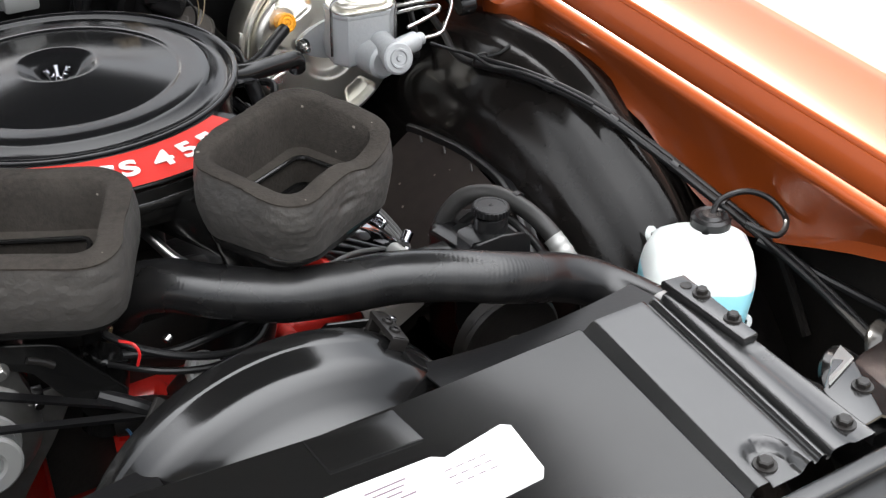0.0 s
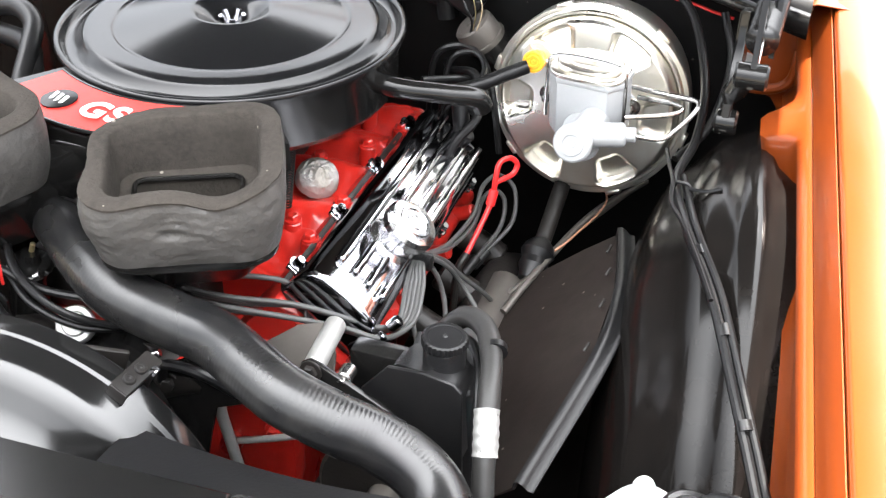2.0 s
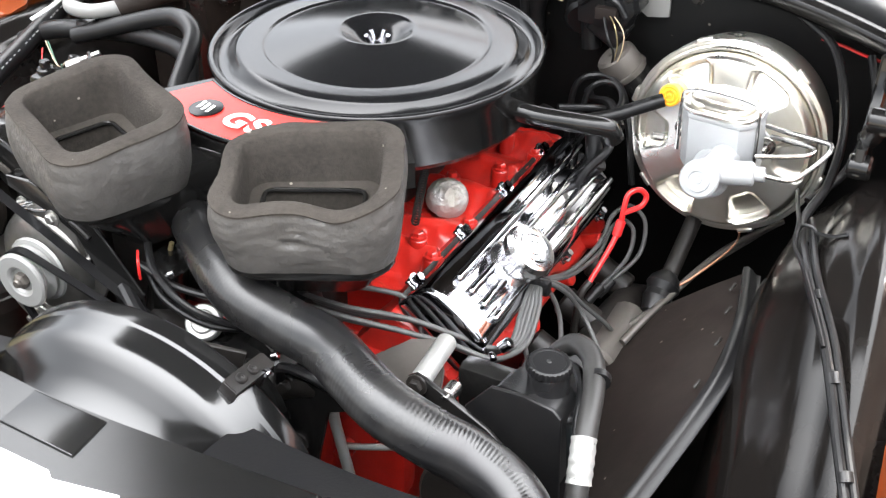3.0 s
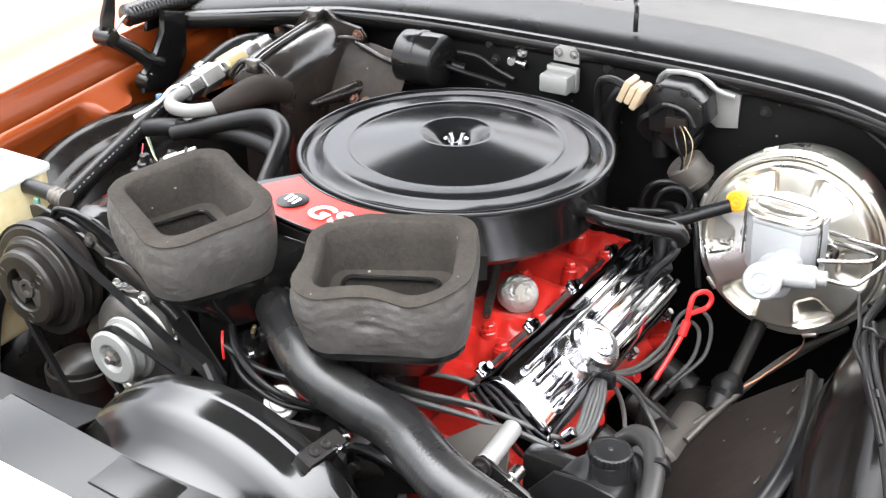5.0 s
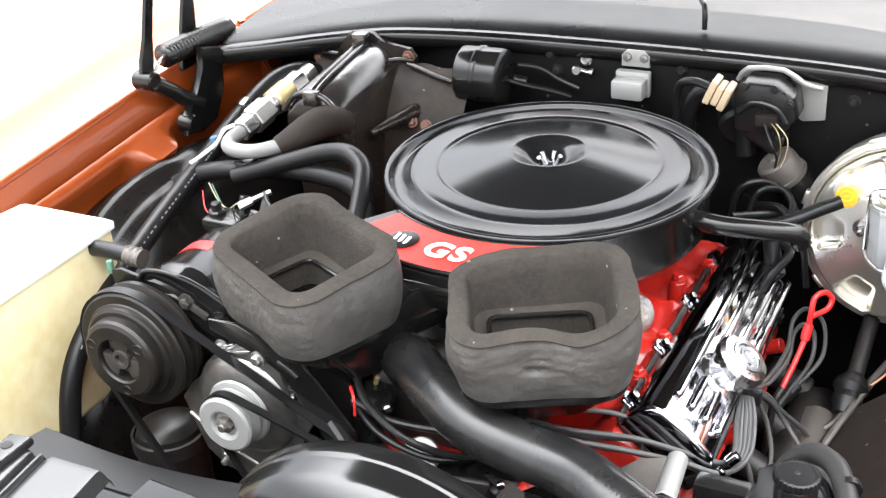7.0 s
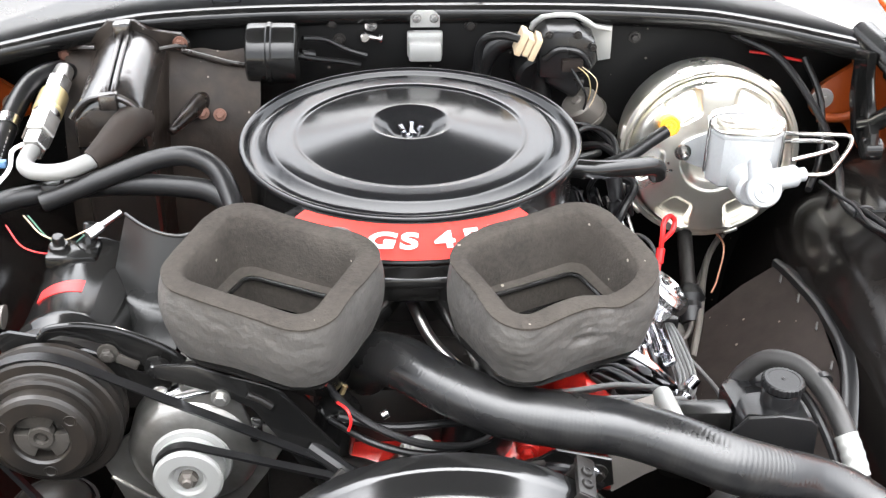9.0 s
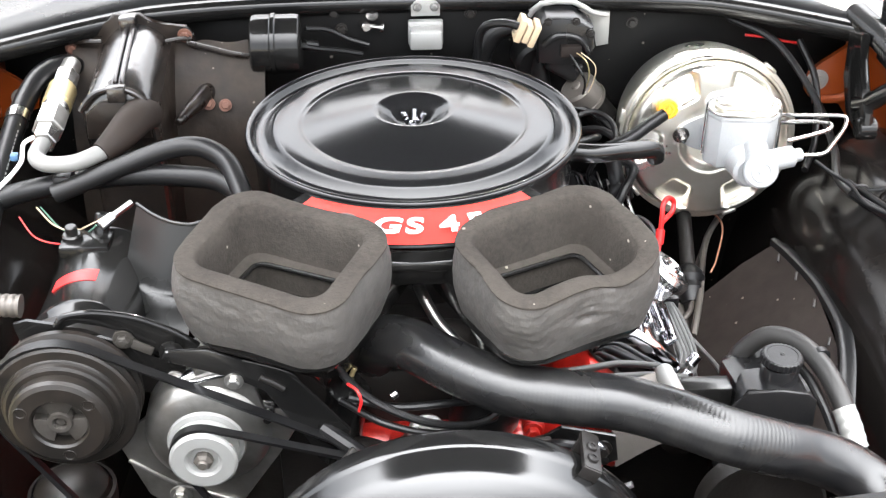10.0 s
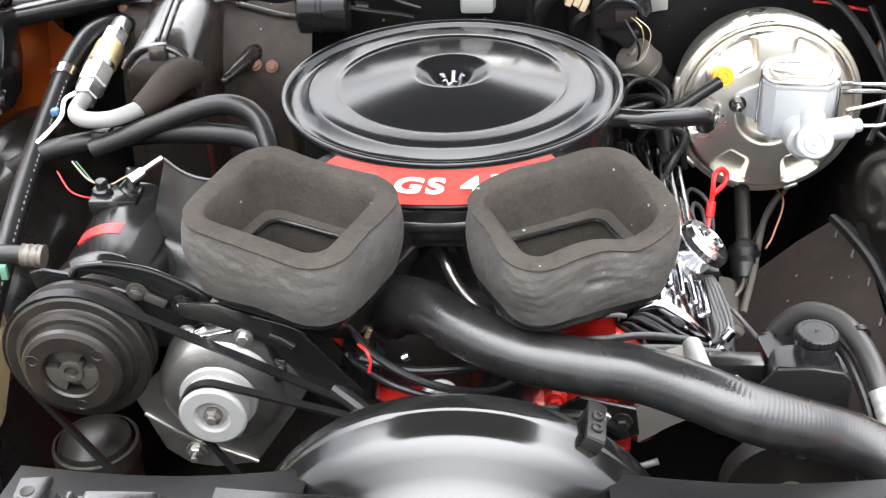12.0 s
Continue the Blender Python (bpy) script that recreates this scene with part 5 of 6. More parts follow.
part("label_band", sheet([[(-0.374 + 0.0606 * math.sin(radians(a)), y, 0.829 + 0.0606 * math.cos(radians(a))) for a in range(-42, 14, 4)] for y in (-0.262, -0.24)], 0.0006), REDPLASTIC, compressor, "faded red label")
part("ear", join(box(-0.42, -0.20, 0.875, -0.36, -0.155, 0.895, 0.006), rod((-0.405, -0.18, 0.89), (-0.405, -0.18, 0.902), 0.012), rod((-0.405, -0.18, 0.90), (-0.405, -0.18, 0.912), 0.007), rod((-0.375, -0.165, 0.89), (-0.372, -0.155, 0.915), 0.009)), BLACK, compressor)
part("fitting", join(hexrod((-0.372, -0.175, 0.908), (-0.358, -0.162, 0.914), 0.006), rod((-0.358, -0.162, 0.914), (-0.338, -0.145, 0.922), 0.004)), STEEL, compressor)
part("side_fitting", tube([(-0.56, -0.29, 0.875), (-0.50, -0.298, 0.884), (-0.455, -0.30, 0.884)], 0.011, 14), RUBBER, compressor)
part("crimp", tube([(-0.462, -0.30, 0.884), (-0.438, -0.30, 0.882)], 0.0135, 16, 2, ribs=0.0014, pitch=0.008), BROWN, compressor, "dull ribbed crimp")

bracket = thing("compressor_bracket", "black stamped compressor bracket with slots", "bracket")
UPPER = [((-0.424, 0.907), (-0.420, 0.885)), ((-0.410, 0.911), (-0.405, 0.884)), ((-0.380, 0.905), (-0.380, 0.890)), ((-0.372, 0.915), (-0.3715, 0.902)), ((-0.358, 0.919), (-0.358, 0.907)), ((-0.335, 0.920), (-0.335, 0.902)), ((-0.302, 0.914), (-0.307, 0.892)), ((-0.278, 0.904), (-0.288, 0.873)), ((-0.255, 0.891), (-0.270, 0.862)), ((-0.236, 0.875), (-0.252, 0.85))]
LOWER = [((-0.380, 0.891), (-0.382, 0.880)), ((-0.3715, 0.893), (-0.372, 0.876)), ((-0.338, 0.888), (-0.338, 0.874)), ((-0.316, 0.879), (-0.318, 0.864)), ((-0.291, 0.864), (-0.297, 0.848)), ((-0.274, 0.855), (-0.275, 0.838)), ((-0.252, 0.85), (-0.255, 0.832))]
part("slot_rim_upper", sheet([[(a[0], -0.372, a[1]), ((a[0] + b[0]) / 2, -0.373, (a[1] + b[1]) / 2), (b[0], -0.372, b[1])] for a, b in UPPER], 0.005), BLACK, bracket, sharp=60)
part("slot_rim_lower", sheet([[(a[0], -0.372, a[1]), ((a[0] + b[0]) / 2, -0.373, (a[1] + b[1]) / 2), (b[0], -0.372, b[1])] for a, b in LOWER], 0.005), BLACK, bracket, sharp=60)
part("edge_bead", tube([(a[0], -0.374, a[1]) for a, b in UPPER[2:]], 0.0035, 10, 6), BLACK, bracket)
part("web", plate([(-0.38, 0.885), (-0.26, 0.868), (-0.24, 0.85), (-0.25, 0.80), (-0.33, 0.80), (-0.38, 0.84)], 0.350, 0.356, 0.002, FLAT), DULL, bracket)
part("rear_plate", plate([(-0.165, 0.835), (-0.12, 0.81), (-0.085, 0.765), (-0.092, 0.62), (-0.165, 0.62)], 0.345, 0.352, 0.002, FLAT), DULL, bracket)
part("bolt", join(bolt((-0.313, -0.374, 0.886), 0.0075, 0.006, (0, -1, 0)), rod((-0.313, -0.378, 0.886), (-0.313, -0.383, 0.886), 0.004)), HUB, bracket)
part("clip_plate", box(-0.305, -0.379, 0.872, -0.282, -0.375, 0.882, 0.001, m=pose(-0.294, -0.377, 0.877, 0, 28, 0) @ pose(0.294, 0.377, -0.877)), HUB, bracket)
part("bolt", bolt((-0.264, -0.378, 0.871), 0.009, 0.009, (0, -1, 0)), SATIN, bracket)
part("strut", plate([(-0.262, 0.889), (-0.222, 0.890), (-0.187, 0.875), (-0.142, 0.858), (-0.125, 0.838), (-0.080, 0.778), (-0.082, 0.752), (-0.120, 0.752), (-0.135, 0.782), (-0.166, 0.836), (-0.196, 0.852), (-0.24, 0.870), (-0.262, 0.874)], 0.398, 0.403, 0.0018, FLAT), BLACK, bracket)
part("strut_slot", tube([(-0.171, -0.4035, 0.853), (-0.158, -0.4035, 0.846), (-0.147, -0.4035, 0.837)], 0.004, 10), DULL, bracket, "dark slot")
part("strut_edge", tube([(-0.187, -0.402, 0.875), (-0.142, -0.402, 0.858), (-0.125, -0.402, 0.838), (-0.080, -0.402, 0.778)], 0.0016, 8, 6), SATIN, bracket)

shield = thing("heat_shield", "curved black sheet-metal shield beside the compressor", "shield")
rows = []
for n in range(25):
    f = n / 24
    row = []
    for k in range(21):
        g = k / 20
        bow = math.sin(g * math.pi)
        x = -0.325 + 0.09 * g - 0.035 * f
        y = -0.178 - 0.05 * g - 0.045 * f - 0.018 * bow - 0.03 * max(0, f - 0.62) * 2.6
        z = 0.938 - 0.135 * f + 0.010 * math.exp(-((f - 0.66) / 0.06) ** 2)
        row.append((x, y, z))
    rows.append(row)
part("sheet", sheet(rows, 0.003), SHIELD, shield, sharp=60)
part("rolled_edge", tube([(-0.325, -0.178, 0.938), (-0.3025, -0.2035, 0.938), (-0.28, -0.221, 0.938), (-0.2575, -0.2285, 0.938), (-0.235, -0.228, 0.938), (-0.245, -0.24, 0.90)], 0.0022, 10), BLACK, shield)

# ---- alternator ----
alternator = thing("alternator", "cast aluminium alternator with a pale steel pulley", "alternator")
AM = pose(-0.234, -0.44, 0.771, 90, 0, 0)
part("pulley", lathe([(0.010, -0.006), (0.015, -0.006), (0.017, -0.002), (0.020, 0.0), (0.033, 0.0), (0.036, -0.002), (0.036, -0.005), (0.027, -0.014), (0.027, -0.017), (0.036, -0.022), (0.036, -0.026), (0.0, -0.026)], 56, AM), GREYMETAL, alternator, sharp=25)
part("shaft_nut", join(lathe([(0, 0.004), (0.004, 0.004), (0.006, 0.002), (0.0105, 0.0), (0.0105, -0.008), (0, -0.008)], 6, AM), lathe([(0, 0.007), (0.0045, 0.007), (0.0055, 0.005), (0.0055, 0.0), (0, 0)], 20, AM)), BROWN, alternator, "brownish shaft nut", sharp=25)
part("fan_disc", lathe([(0.0, -0.027), (0.034, -0.027), (0.041, -0.0285), (0.0425, -0.032), (0.0, -0.034)], 56, AM), GREYMETAL, alternator, sharp=25)
part("front_housing", lathe([(0, -0.034), (0.040, -0.034), (0.047, -0.0365), (0.058, -0.039), (0.066, -0.044), (0.0695, -0.053), (0.070, -0.085), (0.0, -0.085)], 80, AM), DISH, alternator, sharp=40)
part("stator", lathe([(0.0, -0.085), (0.068, -0.085), (0.068, -0.11), (0.0, -0.11)], 64, AM), DULL, alternator)
part("rear_housing", lathe([(0, -0.11), (0.072, -0.11), (0.070, -0.13), (0.06, -0.148), (0, -0.15)], 56, AM), DISH, alternator)
part("mount_plate", plate([(-0.333, 0.755), (-0.318, 0.778), (-0.29, 0.80), (-0.15, 0.80), (-0.132, 0.783), (-0.161, 0.735), (-0.207, 0.665), (-0.255, 0.657), (-0.284, 0.662), (-0.309, 0.683), (-0.324, 0.730)], 0.384, 0.390, 0.002, FLAT), DISH, alternator, "pale cast mounting plate")
part("plate_lip", tube([(-0.325, -0.391, 0.735), (-0.28, -0.392, 0.702), (-0.25, -0.392, 0.688), (-0.206, -0.391, 0.667)], 0.0022, 8, 6), ALUMINIUM, alternator)
part("lower_bolt", join(bolt((-0.274, -0.391, 0.683), 0.0085, 0.006, (0, -1, 0)), rod((-0.274, -0.395, 0.683), (-0.274, -0.407, 0.681), 0.0045)), ALUMINIUM, alternator)
part("ear", plate([(-0.258, 0.822), (-0.256, 0.842), (-0.238, 0.851), (-0.208, 0.861), (-0.200, 0.868), (-0.190, 0.867), (-0.184, 0.855), (-0.171, 0.80), (-0.195, 0.79), (-0.235, 0.81)], 0.385, 0.395, 0.002, FLAT), DISH, alternator)
part("ear_boss", lathe([(0, 0.012), (0.007, 0.012), (0.008, 0.010), (0.0085, 0.0), (0.011, 0.0), (0.011, -0.004), (0, -0.004)], 28, along((-0.198, -0.394, 0.851), (-0.198, -0.42, 0.851))), DISH, alternator)
part("bolt", bolt((-0.198, -0.404, 0.850), 0.0068, 0.006, (0, -1, 0)), ALUMINIUM, alternator)
part("bolt", bolt((-0.262, -0.386, 0.842), 0.0065, 0.006, (0, -1, 0)), ALUMINIUM, alternator)
part("strap", join(box(-0.030, -0.002, -0.002, 0.030, 0.002, 0.002, 0.001, m=pose(-0.231, -0.398, 0.848, 0, -14, 0)), box(-0.014, -0.006, -0.003, 0.010, 0.004, 0.003, 0.001, m=pose(-0.251, -0.388, 0.847, 0, -20, 15))), CAP, alternator, "bright bent strap")
part("terminal", join(box(-0.172, -0.393, 0.788, -0.160, -0.388, 0.812, 0.002), rod((-0.168, -0.39, 0.793), (-0.168, -0.402, 0.793), 0.005)), STEEL, alternator)


# ---- belts and front pulleys ----
def belt(points, width, thick, label):
    """A belt as a flat loop in planes of equal y; points (x, y, z)."""
    t = thing("drive_belt", label, "belt", "drive belts")
    bm = bmesh.new()
    rings = []
    n = len(points)
    mid = sum((Vector(p) for p in points), Vector()) / n
    for p in points:
        p = Vector(p)
        out = Vector((p.x - mid.x, 0, p.z - mid.z)).normalized()
        rings.append([bm.verts.new(p + Vector((0, s * width / 2, 0)) + out * d) for s, d in ((-1, thick / 2), (1, thick / 2), (0.6, -thick / 2), (-0.6, -thick / 2))])
    for i in range(n):
        a, b = rings[i], rings[(i + 1) % n]
        for k in range(4):
            bm.faces.new((a[k], a[(k + 1) % 4], b[(k + 1) % 4], b[k]))
    part("loop", bm, RUBBER, t)


def wrap(wheels, y):
    """The outer loop round circles (x, z, r) given clockwise as seen from the front."""
    pts = []
    n = len(wheels)
    for i in range(n):
        (x0, z0, r0), (x1, z1, r1), (x2, z2, r2) = wheels[i - 1], wheels[i], wheels[(i + 1) % n]
        def normal(ax, az, ar, bx, bz, br):
            d = math.hypot(bx - ax, bz - az)
            base = math.atan2(bz - az, bx - ax)
            return base + math.acos(max(-1, min(1, (ar - br) / d)))
        a_in = normal(x0, z0, r0, x1, z1, r1)
        a_out = normal(x1, z1, r1, x2, z2, r2)
        while a_out > a_in:
            a_out -= 2 * math.pi
        for k in range(13):
            a = a_in + (a_out - a_in) * k / 12
            pts.append((x1 + r1 * math.cos(a), y, z1 + r1 * math.sin(a)))
    return pts


belt(wrap([(-0.374, 0.829, 0.0765), (0.03, 0.610, 0.08), (-0.12, 0.41, 0.085)], -0.4085), 0.013, 0.008, "black vee belt round the compressor pulley")
belt(wrap([(-0.234, 0.771, 0.033), (0.03, 0.635, 0.085), (0.0, 0.45, 0.08)], -0.4255), 0.010, 0.009, "black vee belt round the alternator pulley")
waterpump = thing("water_pump_pulley", "black stamped water pump pulley", "pulley")
part("wheel", lathe([(0, 0.02), (0.03, 0.02), (0.04, 0.0), (0.075, 0.0), (0.082, -0.005), (0.072, -0.012), (0.082, -0.02), (0.072, -0.028), (0.084, -0.036), (0.084, -0.06), (0.0, -0.06)], 48, pose(0.03, -0.425, 0.665, 90, 0, 0)), BLACK, waterpump)
fan = thing("cooling_fan", "dark bladed cooling fan behind the radiator", "fan")
part("hub", lathe([(0, 0.02), (0.05, 0.02), (0.06, 0.0), (0.06, -0.02), (0, -0.02)], 32, pose(0.03, -0.50, 0.652, 90, 0, 0)), DULL, fan)
for i in range(6):
    part("blade", box(-0.035, -0.003, 0.055, 0.035, 0.003, 0.198, 0.002, m=pose(0.03, -0.50, 0.652) @ pose(0, 0, 0, 0, 60 * i + 20, 0) @ pose(0, 0, 0, 0, 0, 28)), DULL, fan)

# ---- front of the engine ----
distributor = thing("distributor", "black distributor cap with plug leads", "distributor")
part("cap", lathe([(0, 0.05), (0.03, 0.05), (0.036, 0.04), (0.04, 0.0), (0.042, -0.04), (0, -0.04)], 32, pose(0.075, -0.335, 0.765, 18, 8, 0)), PLASTIC, distributor)
for i in range(8):
    a = i * math.pi / 4
    p = Vector((0.075 + 0.026 * math.cos(a), -0.345 + 0.026 * math.sin(a), 0.805))
    part("boot", rod(p, p + Vector((0.008 * math.cos(a), 0.008 * math.sin(a) - 0.01, 0.022)), 0.006), RUBBER, distributor)
filler = thing("filler_tube", "pale metal cap on a short tube", "cap")
part("cap", lathe([(0, 0.004), (0.012, 0.004), (0.014, 0.001), (0.019, 0.001), (0.021, -0.002), (0.021, -0.012), (0, -0.012)], 36, along((0.005, -0.405, 0.772), (0.035, -0.47, 0.84))), GREYMETAL, filler)
part("tube", rod((0.0, -0.395, 0.762), (-0.02, -0.35, 0.70), 0.016), DULL, filler)
for i, (pts, r) in enumerate((([(-0.10, -0.36, 0.84), (-0.06, -0.40, 0.82), (0.0, -0.42, 0.80), (0.06, -0.40, 0.78), (0.10, -0.36, 0.78)], 0.0045), ([(-0.09, -0.38, 0.80), (-0.04, -0.41, 0.79), (0.02, -0.41, 0.775), (0.08, -0.38, 0.77)], 0.004),
                              ([(-0.11, -0.40, 0.78), (-0.07, -0.42, 0.76), (-0.04, -0.41, 0.72), (-0.03, -0.39, 0.66)], 0.009), ([(-0.08, -0.40, 0.82), (-0.03, -0.40, 0.805), (0.03, -0.39, 0.80), (0.09, -0.37, 0.79)], 0.0045),
                              ([(0.10, -0.40, 0.72), (0.12, -0.42, 0.76), (0.16, -0.42, 0.76), (0.20, -0.40, 0.72)], 0.006))):
    w = thing("engine_hose", "thin black rubber hose on the engine front", "hose", "engine front hoses")
    part("hose", tube(pts, r, 10), RUBBER, w)
for p in ((-0.035, -0.405, 0.823), (0.10, -0.41, 0.76)):
    c = thing("hose_clip", "small bright metal hose clip", "clip", "hose clips")
    part("band", rod(p, Vector(p) + Vector((0.007, 0.003, 0.003)), 0.005), STEEL, c)
wire = thing("sensor_wire", "short looped red sensor wire", "wire")
part("wire", tube([(-0.080, -0.40, 0.838), (-0.070, -0.412, 0.838), (-0.066, -0.417, 0.828), (-0.069, -0.414, 0.812)], 0.0017, 8), REDPLASTIC, wire)
coil = thing("ignition_coil", "black cylinder under the intake duct", "coil")
part("can", lathe([(0, -0.06), (0.024, -0.06), (0.024, 0.028), (0.0255, 0.029), (0.0255, 0.032), (0.024, 0.033), (0.022, 0.037), (0.012, 0.038), (0.010, 0.050), (0, 0.050)], 40, along((-0.088, -0.352, 0.762), (-0.078, -0.352, 0.812))), BLACK, coil, sharp=30)
part("terminal", rod((-0.080, -0.350, 0.806), (-0.074, -0.350, 0.822), 0.003), BRASS, coil, "brass terminal")
waterneck = thing("thermostat_housing", "red cast thermostat housing", "housing")
part("neck", rough_cast(tube([(-0.06, -0.27, 0.75), (-0.058, -0.29, 0.80), (-0.05, -0.32, 0.835)], 0.026, 16)), RED, waterneck)

# ---- plug leads ----
LEADS = []
for k in range(5):  # from the cap, round the front of the valve cover and back along its side
    dx, dz = 0.006 * (k - 2), 0.004 * ((k * 2) % 5 - 2)
    LEADS.append([(0.105, -0.35 - dx, 0.80 + dz), (0.165, -0.352 - dx, 0.803 + dz), (0.222, -0.325 - dx * 1.5, 0.79 + dz), (0.272, -0.302 - dx, 0.768 + dz), (0.307 + dx * 0.5, -0.285 - dx, 0.752 + dz), (0.322 + dx * 0.7, -0.252, 0.750),
                  (0.315 + dx * 0.8, -0.205, 0.765), (0.308 + dx * 0.3, -0.168, 0.775)])
ENDS = [[(0.318, -0.12, 0.745), (0.332, -0.088, 0.703), (0.357, -0.055, 0.655), (0.360, -0.03, 0.615), (0.335, -0.035, 0.595)],
        [(0.322, -0.125, 0.742), (0.338, -0.10, 0.698), (0.372, -0.125, 0.668), (0.392, -0.165, 0.655), (0.385, -0.20, 0.64)],
        [(0.312, -0.08, 0.74), (0.318, 0.0, 0.735), (0.312, 0.06, 0.742), (0.322, 0.098, 0.740), (0.345, 0.098, 0.722), (0.352, 0.065, 0.692), (0.330, 0.03, 0.665)],
        [(0.314, -0.08, 0.735), (0.322, -0.01, 0.728), (0.318, 0.04, 0.735), (0.325, 0.072, 0.732), (0.338, 0.075, 0.716), (0.340, 0.05, 0.69), (0.322, 0.01, 0.665)],
        [(0.325, -0.15, 0.735), (0.338, -0.165, 0.70), (0.340, -0.19, 0.672)]]
for pts, more in zip(LEADS, ENDS):
    pts += more
LEADS += [[(0.32, -0.235, 0.75), (0.335, -0.25, 0.715), (0.338, -0.24, 0.675)], [(0.10, -0.335, 0.80), (0.15, -0.318, 0.812), (0.205, -0.295, 0.80), (0.225, -0.30, 0.77), (0.23, -0.33, 0.73)]]
for pts in LEADS:
    w = thing("plug_lead", "grey-black spark plug lead", "plug lead", "plug leads")
    part("lead", tube(pts, 0.0030, 10), LEAD, w)
    part("boot", rod(pts[-1], Vector(pts[-1]) - (Vector(pts[-2]) - Vector(pts[-1])).normalized() * 0.03, 0.007), RUBBER, w)
sep = thing("lead_separator", "black clip holding the plug leads", "clip")
part("clip", box(0.294, -0.178, 0.764, 0.324, -0.164, 0.784, 0.004), PLASTIC, sep)
term = thing("lead_clip", "bright metal clip on the leads", "clip")
part("clip", join(rod((0.315, -0.285, 0.762), (0.325, -0.28, 0.772), 0.007), rod((0.305, -0.30, 0.75), (0.313, -0.295, 0.76), 0.006)), CHROME, term)

# ---- dipstick ----
dip = thing("dipstick", "red dipstick with a looped handle", "dipstick")
part("handle", tube([(0.322, -0.035, 0.70), (0.332, -0.005, 0.73), (0.338, 0.015, 0.755), (0.340, 0.022, 0.785), (0.342, 0.030, 0.80), (0.352, 0.042, 0.802), (0.360, 0.045, 0.793), (0.357, 0.038, 0.782), (0.346, 0.026, 0.778), (0.340, 0.020, 0.776)], 0.0036, 10), REDPLASTIC, dip)
part("collar", rod((0.3365, 0.010, 0.747), (0.339, 0.019, 0.766), 0.0062), REDPLASTIC, dip)
part("tube", tube([(0.322, -0.035, 0.70), (0.315, -0.05, 0.68), (0.31, -0.055, 0.60)], 0.005, 10), DULL, dip)

# ---- below the booster ----
shaft = thing("steering_shaft", "black steering shaft with a rubber coupling", "steering shaft")
part("shaft", rod((0.40, 0.14, 0.72), (0.385, -0.12, 0.56), 0.011), DULL, shaft)
part("boot", lathe([(0, 0), (0.014, 0), (0.016, 0.01), (0.020, 0.02), (0.018, 0.03), (0.023, 0.04), (0.020, 0.05), (0.012, 0.06), (0, 0.06)], 28, along((0.392, 0.01, 0.645), (0.40, 0.14, 0.72))), RUBBER, shaft)
starter = thing("starter_solenoid", "grey metal cylinder beside the exhaust manifold", "solenoid")
part("can", rod((0.355, -0.09, 0.615), (0.363, 0.02, 0.622), 0.028), BROWN, starter)
part("heat_plate", box(0.35, -0.24, 0.60, 0.39, -0.20, 0.665, 0.004), DULL, starter)
for pts, r, ma, lab in (([(0.50, 0.22, 0.70), (0.44, 0.14, 0.675), (0.40, 0.0, 0.66), (0.38, -0.06, 0.64)], 0.005, BROWN, "grey steel brake pipe under the booster"), ([(0.48, 0.22, 0.68), (0.42, 0.10, 0.66), (0.39, 0.0, 0.65), (0.375, -0.02, 0.64)], 0.004, BROWN, "grey steel brake pipe under the booster"),
                        ([(0.44, 0.20, 0.70), (0.46, 0.14, 0.70), (0.435, 0.06, 0.69), (0.42, 0.03, 0.685)], 0.0014, COPPER, "thin copper-coloured wire under the booster"),
                        ([(0.57, 0.24, 0.95), (0.59, 0.20, 0.90), (0.58, 0.14, 0.84), (0.55, 0.08, 0.82)], 0.005, RUBBER, "black cable near the firewall corner"),
                        ([(0.30, 0.10, 0.85), (0.27, 0.14, 0.86), (0.23, 0.18, 0.84), (0.20, 0.24, 0.82)], 0.006, RUBBER, "black cable behind the engine"),
                        ([(0.22, 0.08, 0.87), (0.26, 0.12, 0.86), (0.26, 0.17, 0.83), (0.22, 0.20, 0.80)], 0.005, RUBBER, "black cable behind the engine"),
                        ([(0.50, 0.278, 0.944), (0.53, 0.272, 0.942), (0.555, 0.266, 0.938), (0.58, 0.262, 0.935)], 0.0022, REDPLASTIC, "thin red wire at the firewall"),
                        ([(0.24, 0.10, 0.84), (0.30, 0.06, 0.845), (0.285, 0.03, 0.82), (0.27, 0.02, 0.79)], 0.006, RUBBER, "black vacuum hose over the valve cover")):
    w = thing("cable", lab, "cable", "cables")
    part("line", tube(pts, r, 10), ma, w)

# ---- steering pump bracket ----
spacer = thing("bracket_spacer", "pale grey spacer tube on a bracket plate", "bracket")
part("tube", rod((0.273, -0.329, 0.788), (0.281, -0.404, 0.791), 0.0112), GREYMETAL, spacer)
part("plate", sheet([[(0.195, -0.352, 0.757), (0.235, -0.34, 0.785), (0.268, -0.335, 0.793)], [(0.21, -0.37, 0.745), (0.245, -0.365, 0.765), (0.284, -0.36, 0.772)], [(0.215, -0.39, 0.70), (0.25, -0.385, 0.72), (0.287, -0.38, 0.735)]], 0.004), BROWN, spacer)
part("strap", plate([(0.268, 0.789), (0.270, 0.797), (0.279, 0.803), (0.289, 0.800), (0.36, 0.762), (0.42, 0.71), (0.405, 0.695), (0.345, 0.742), (0.275, 0.780)], 0.404, 0.411, 0.002, FLAT), BLACK, spacer)
part("bolt", bolt((0.281, -0.411, 0.791), 0.008, 0.006, (0, -1, 0.1)), DULL, spacer)
part("foot", rod((0.315, -0.395, 0.745), (0.305, -0.385, 0.76), 0.008), STEEL, spacer)
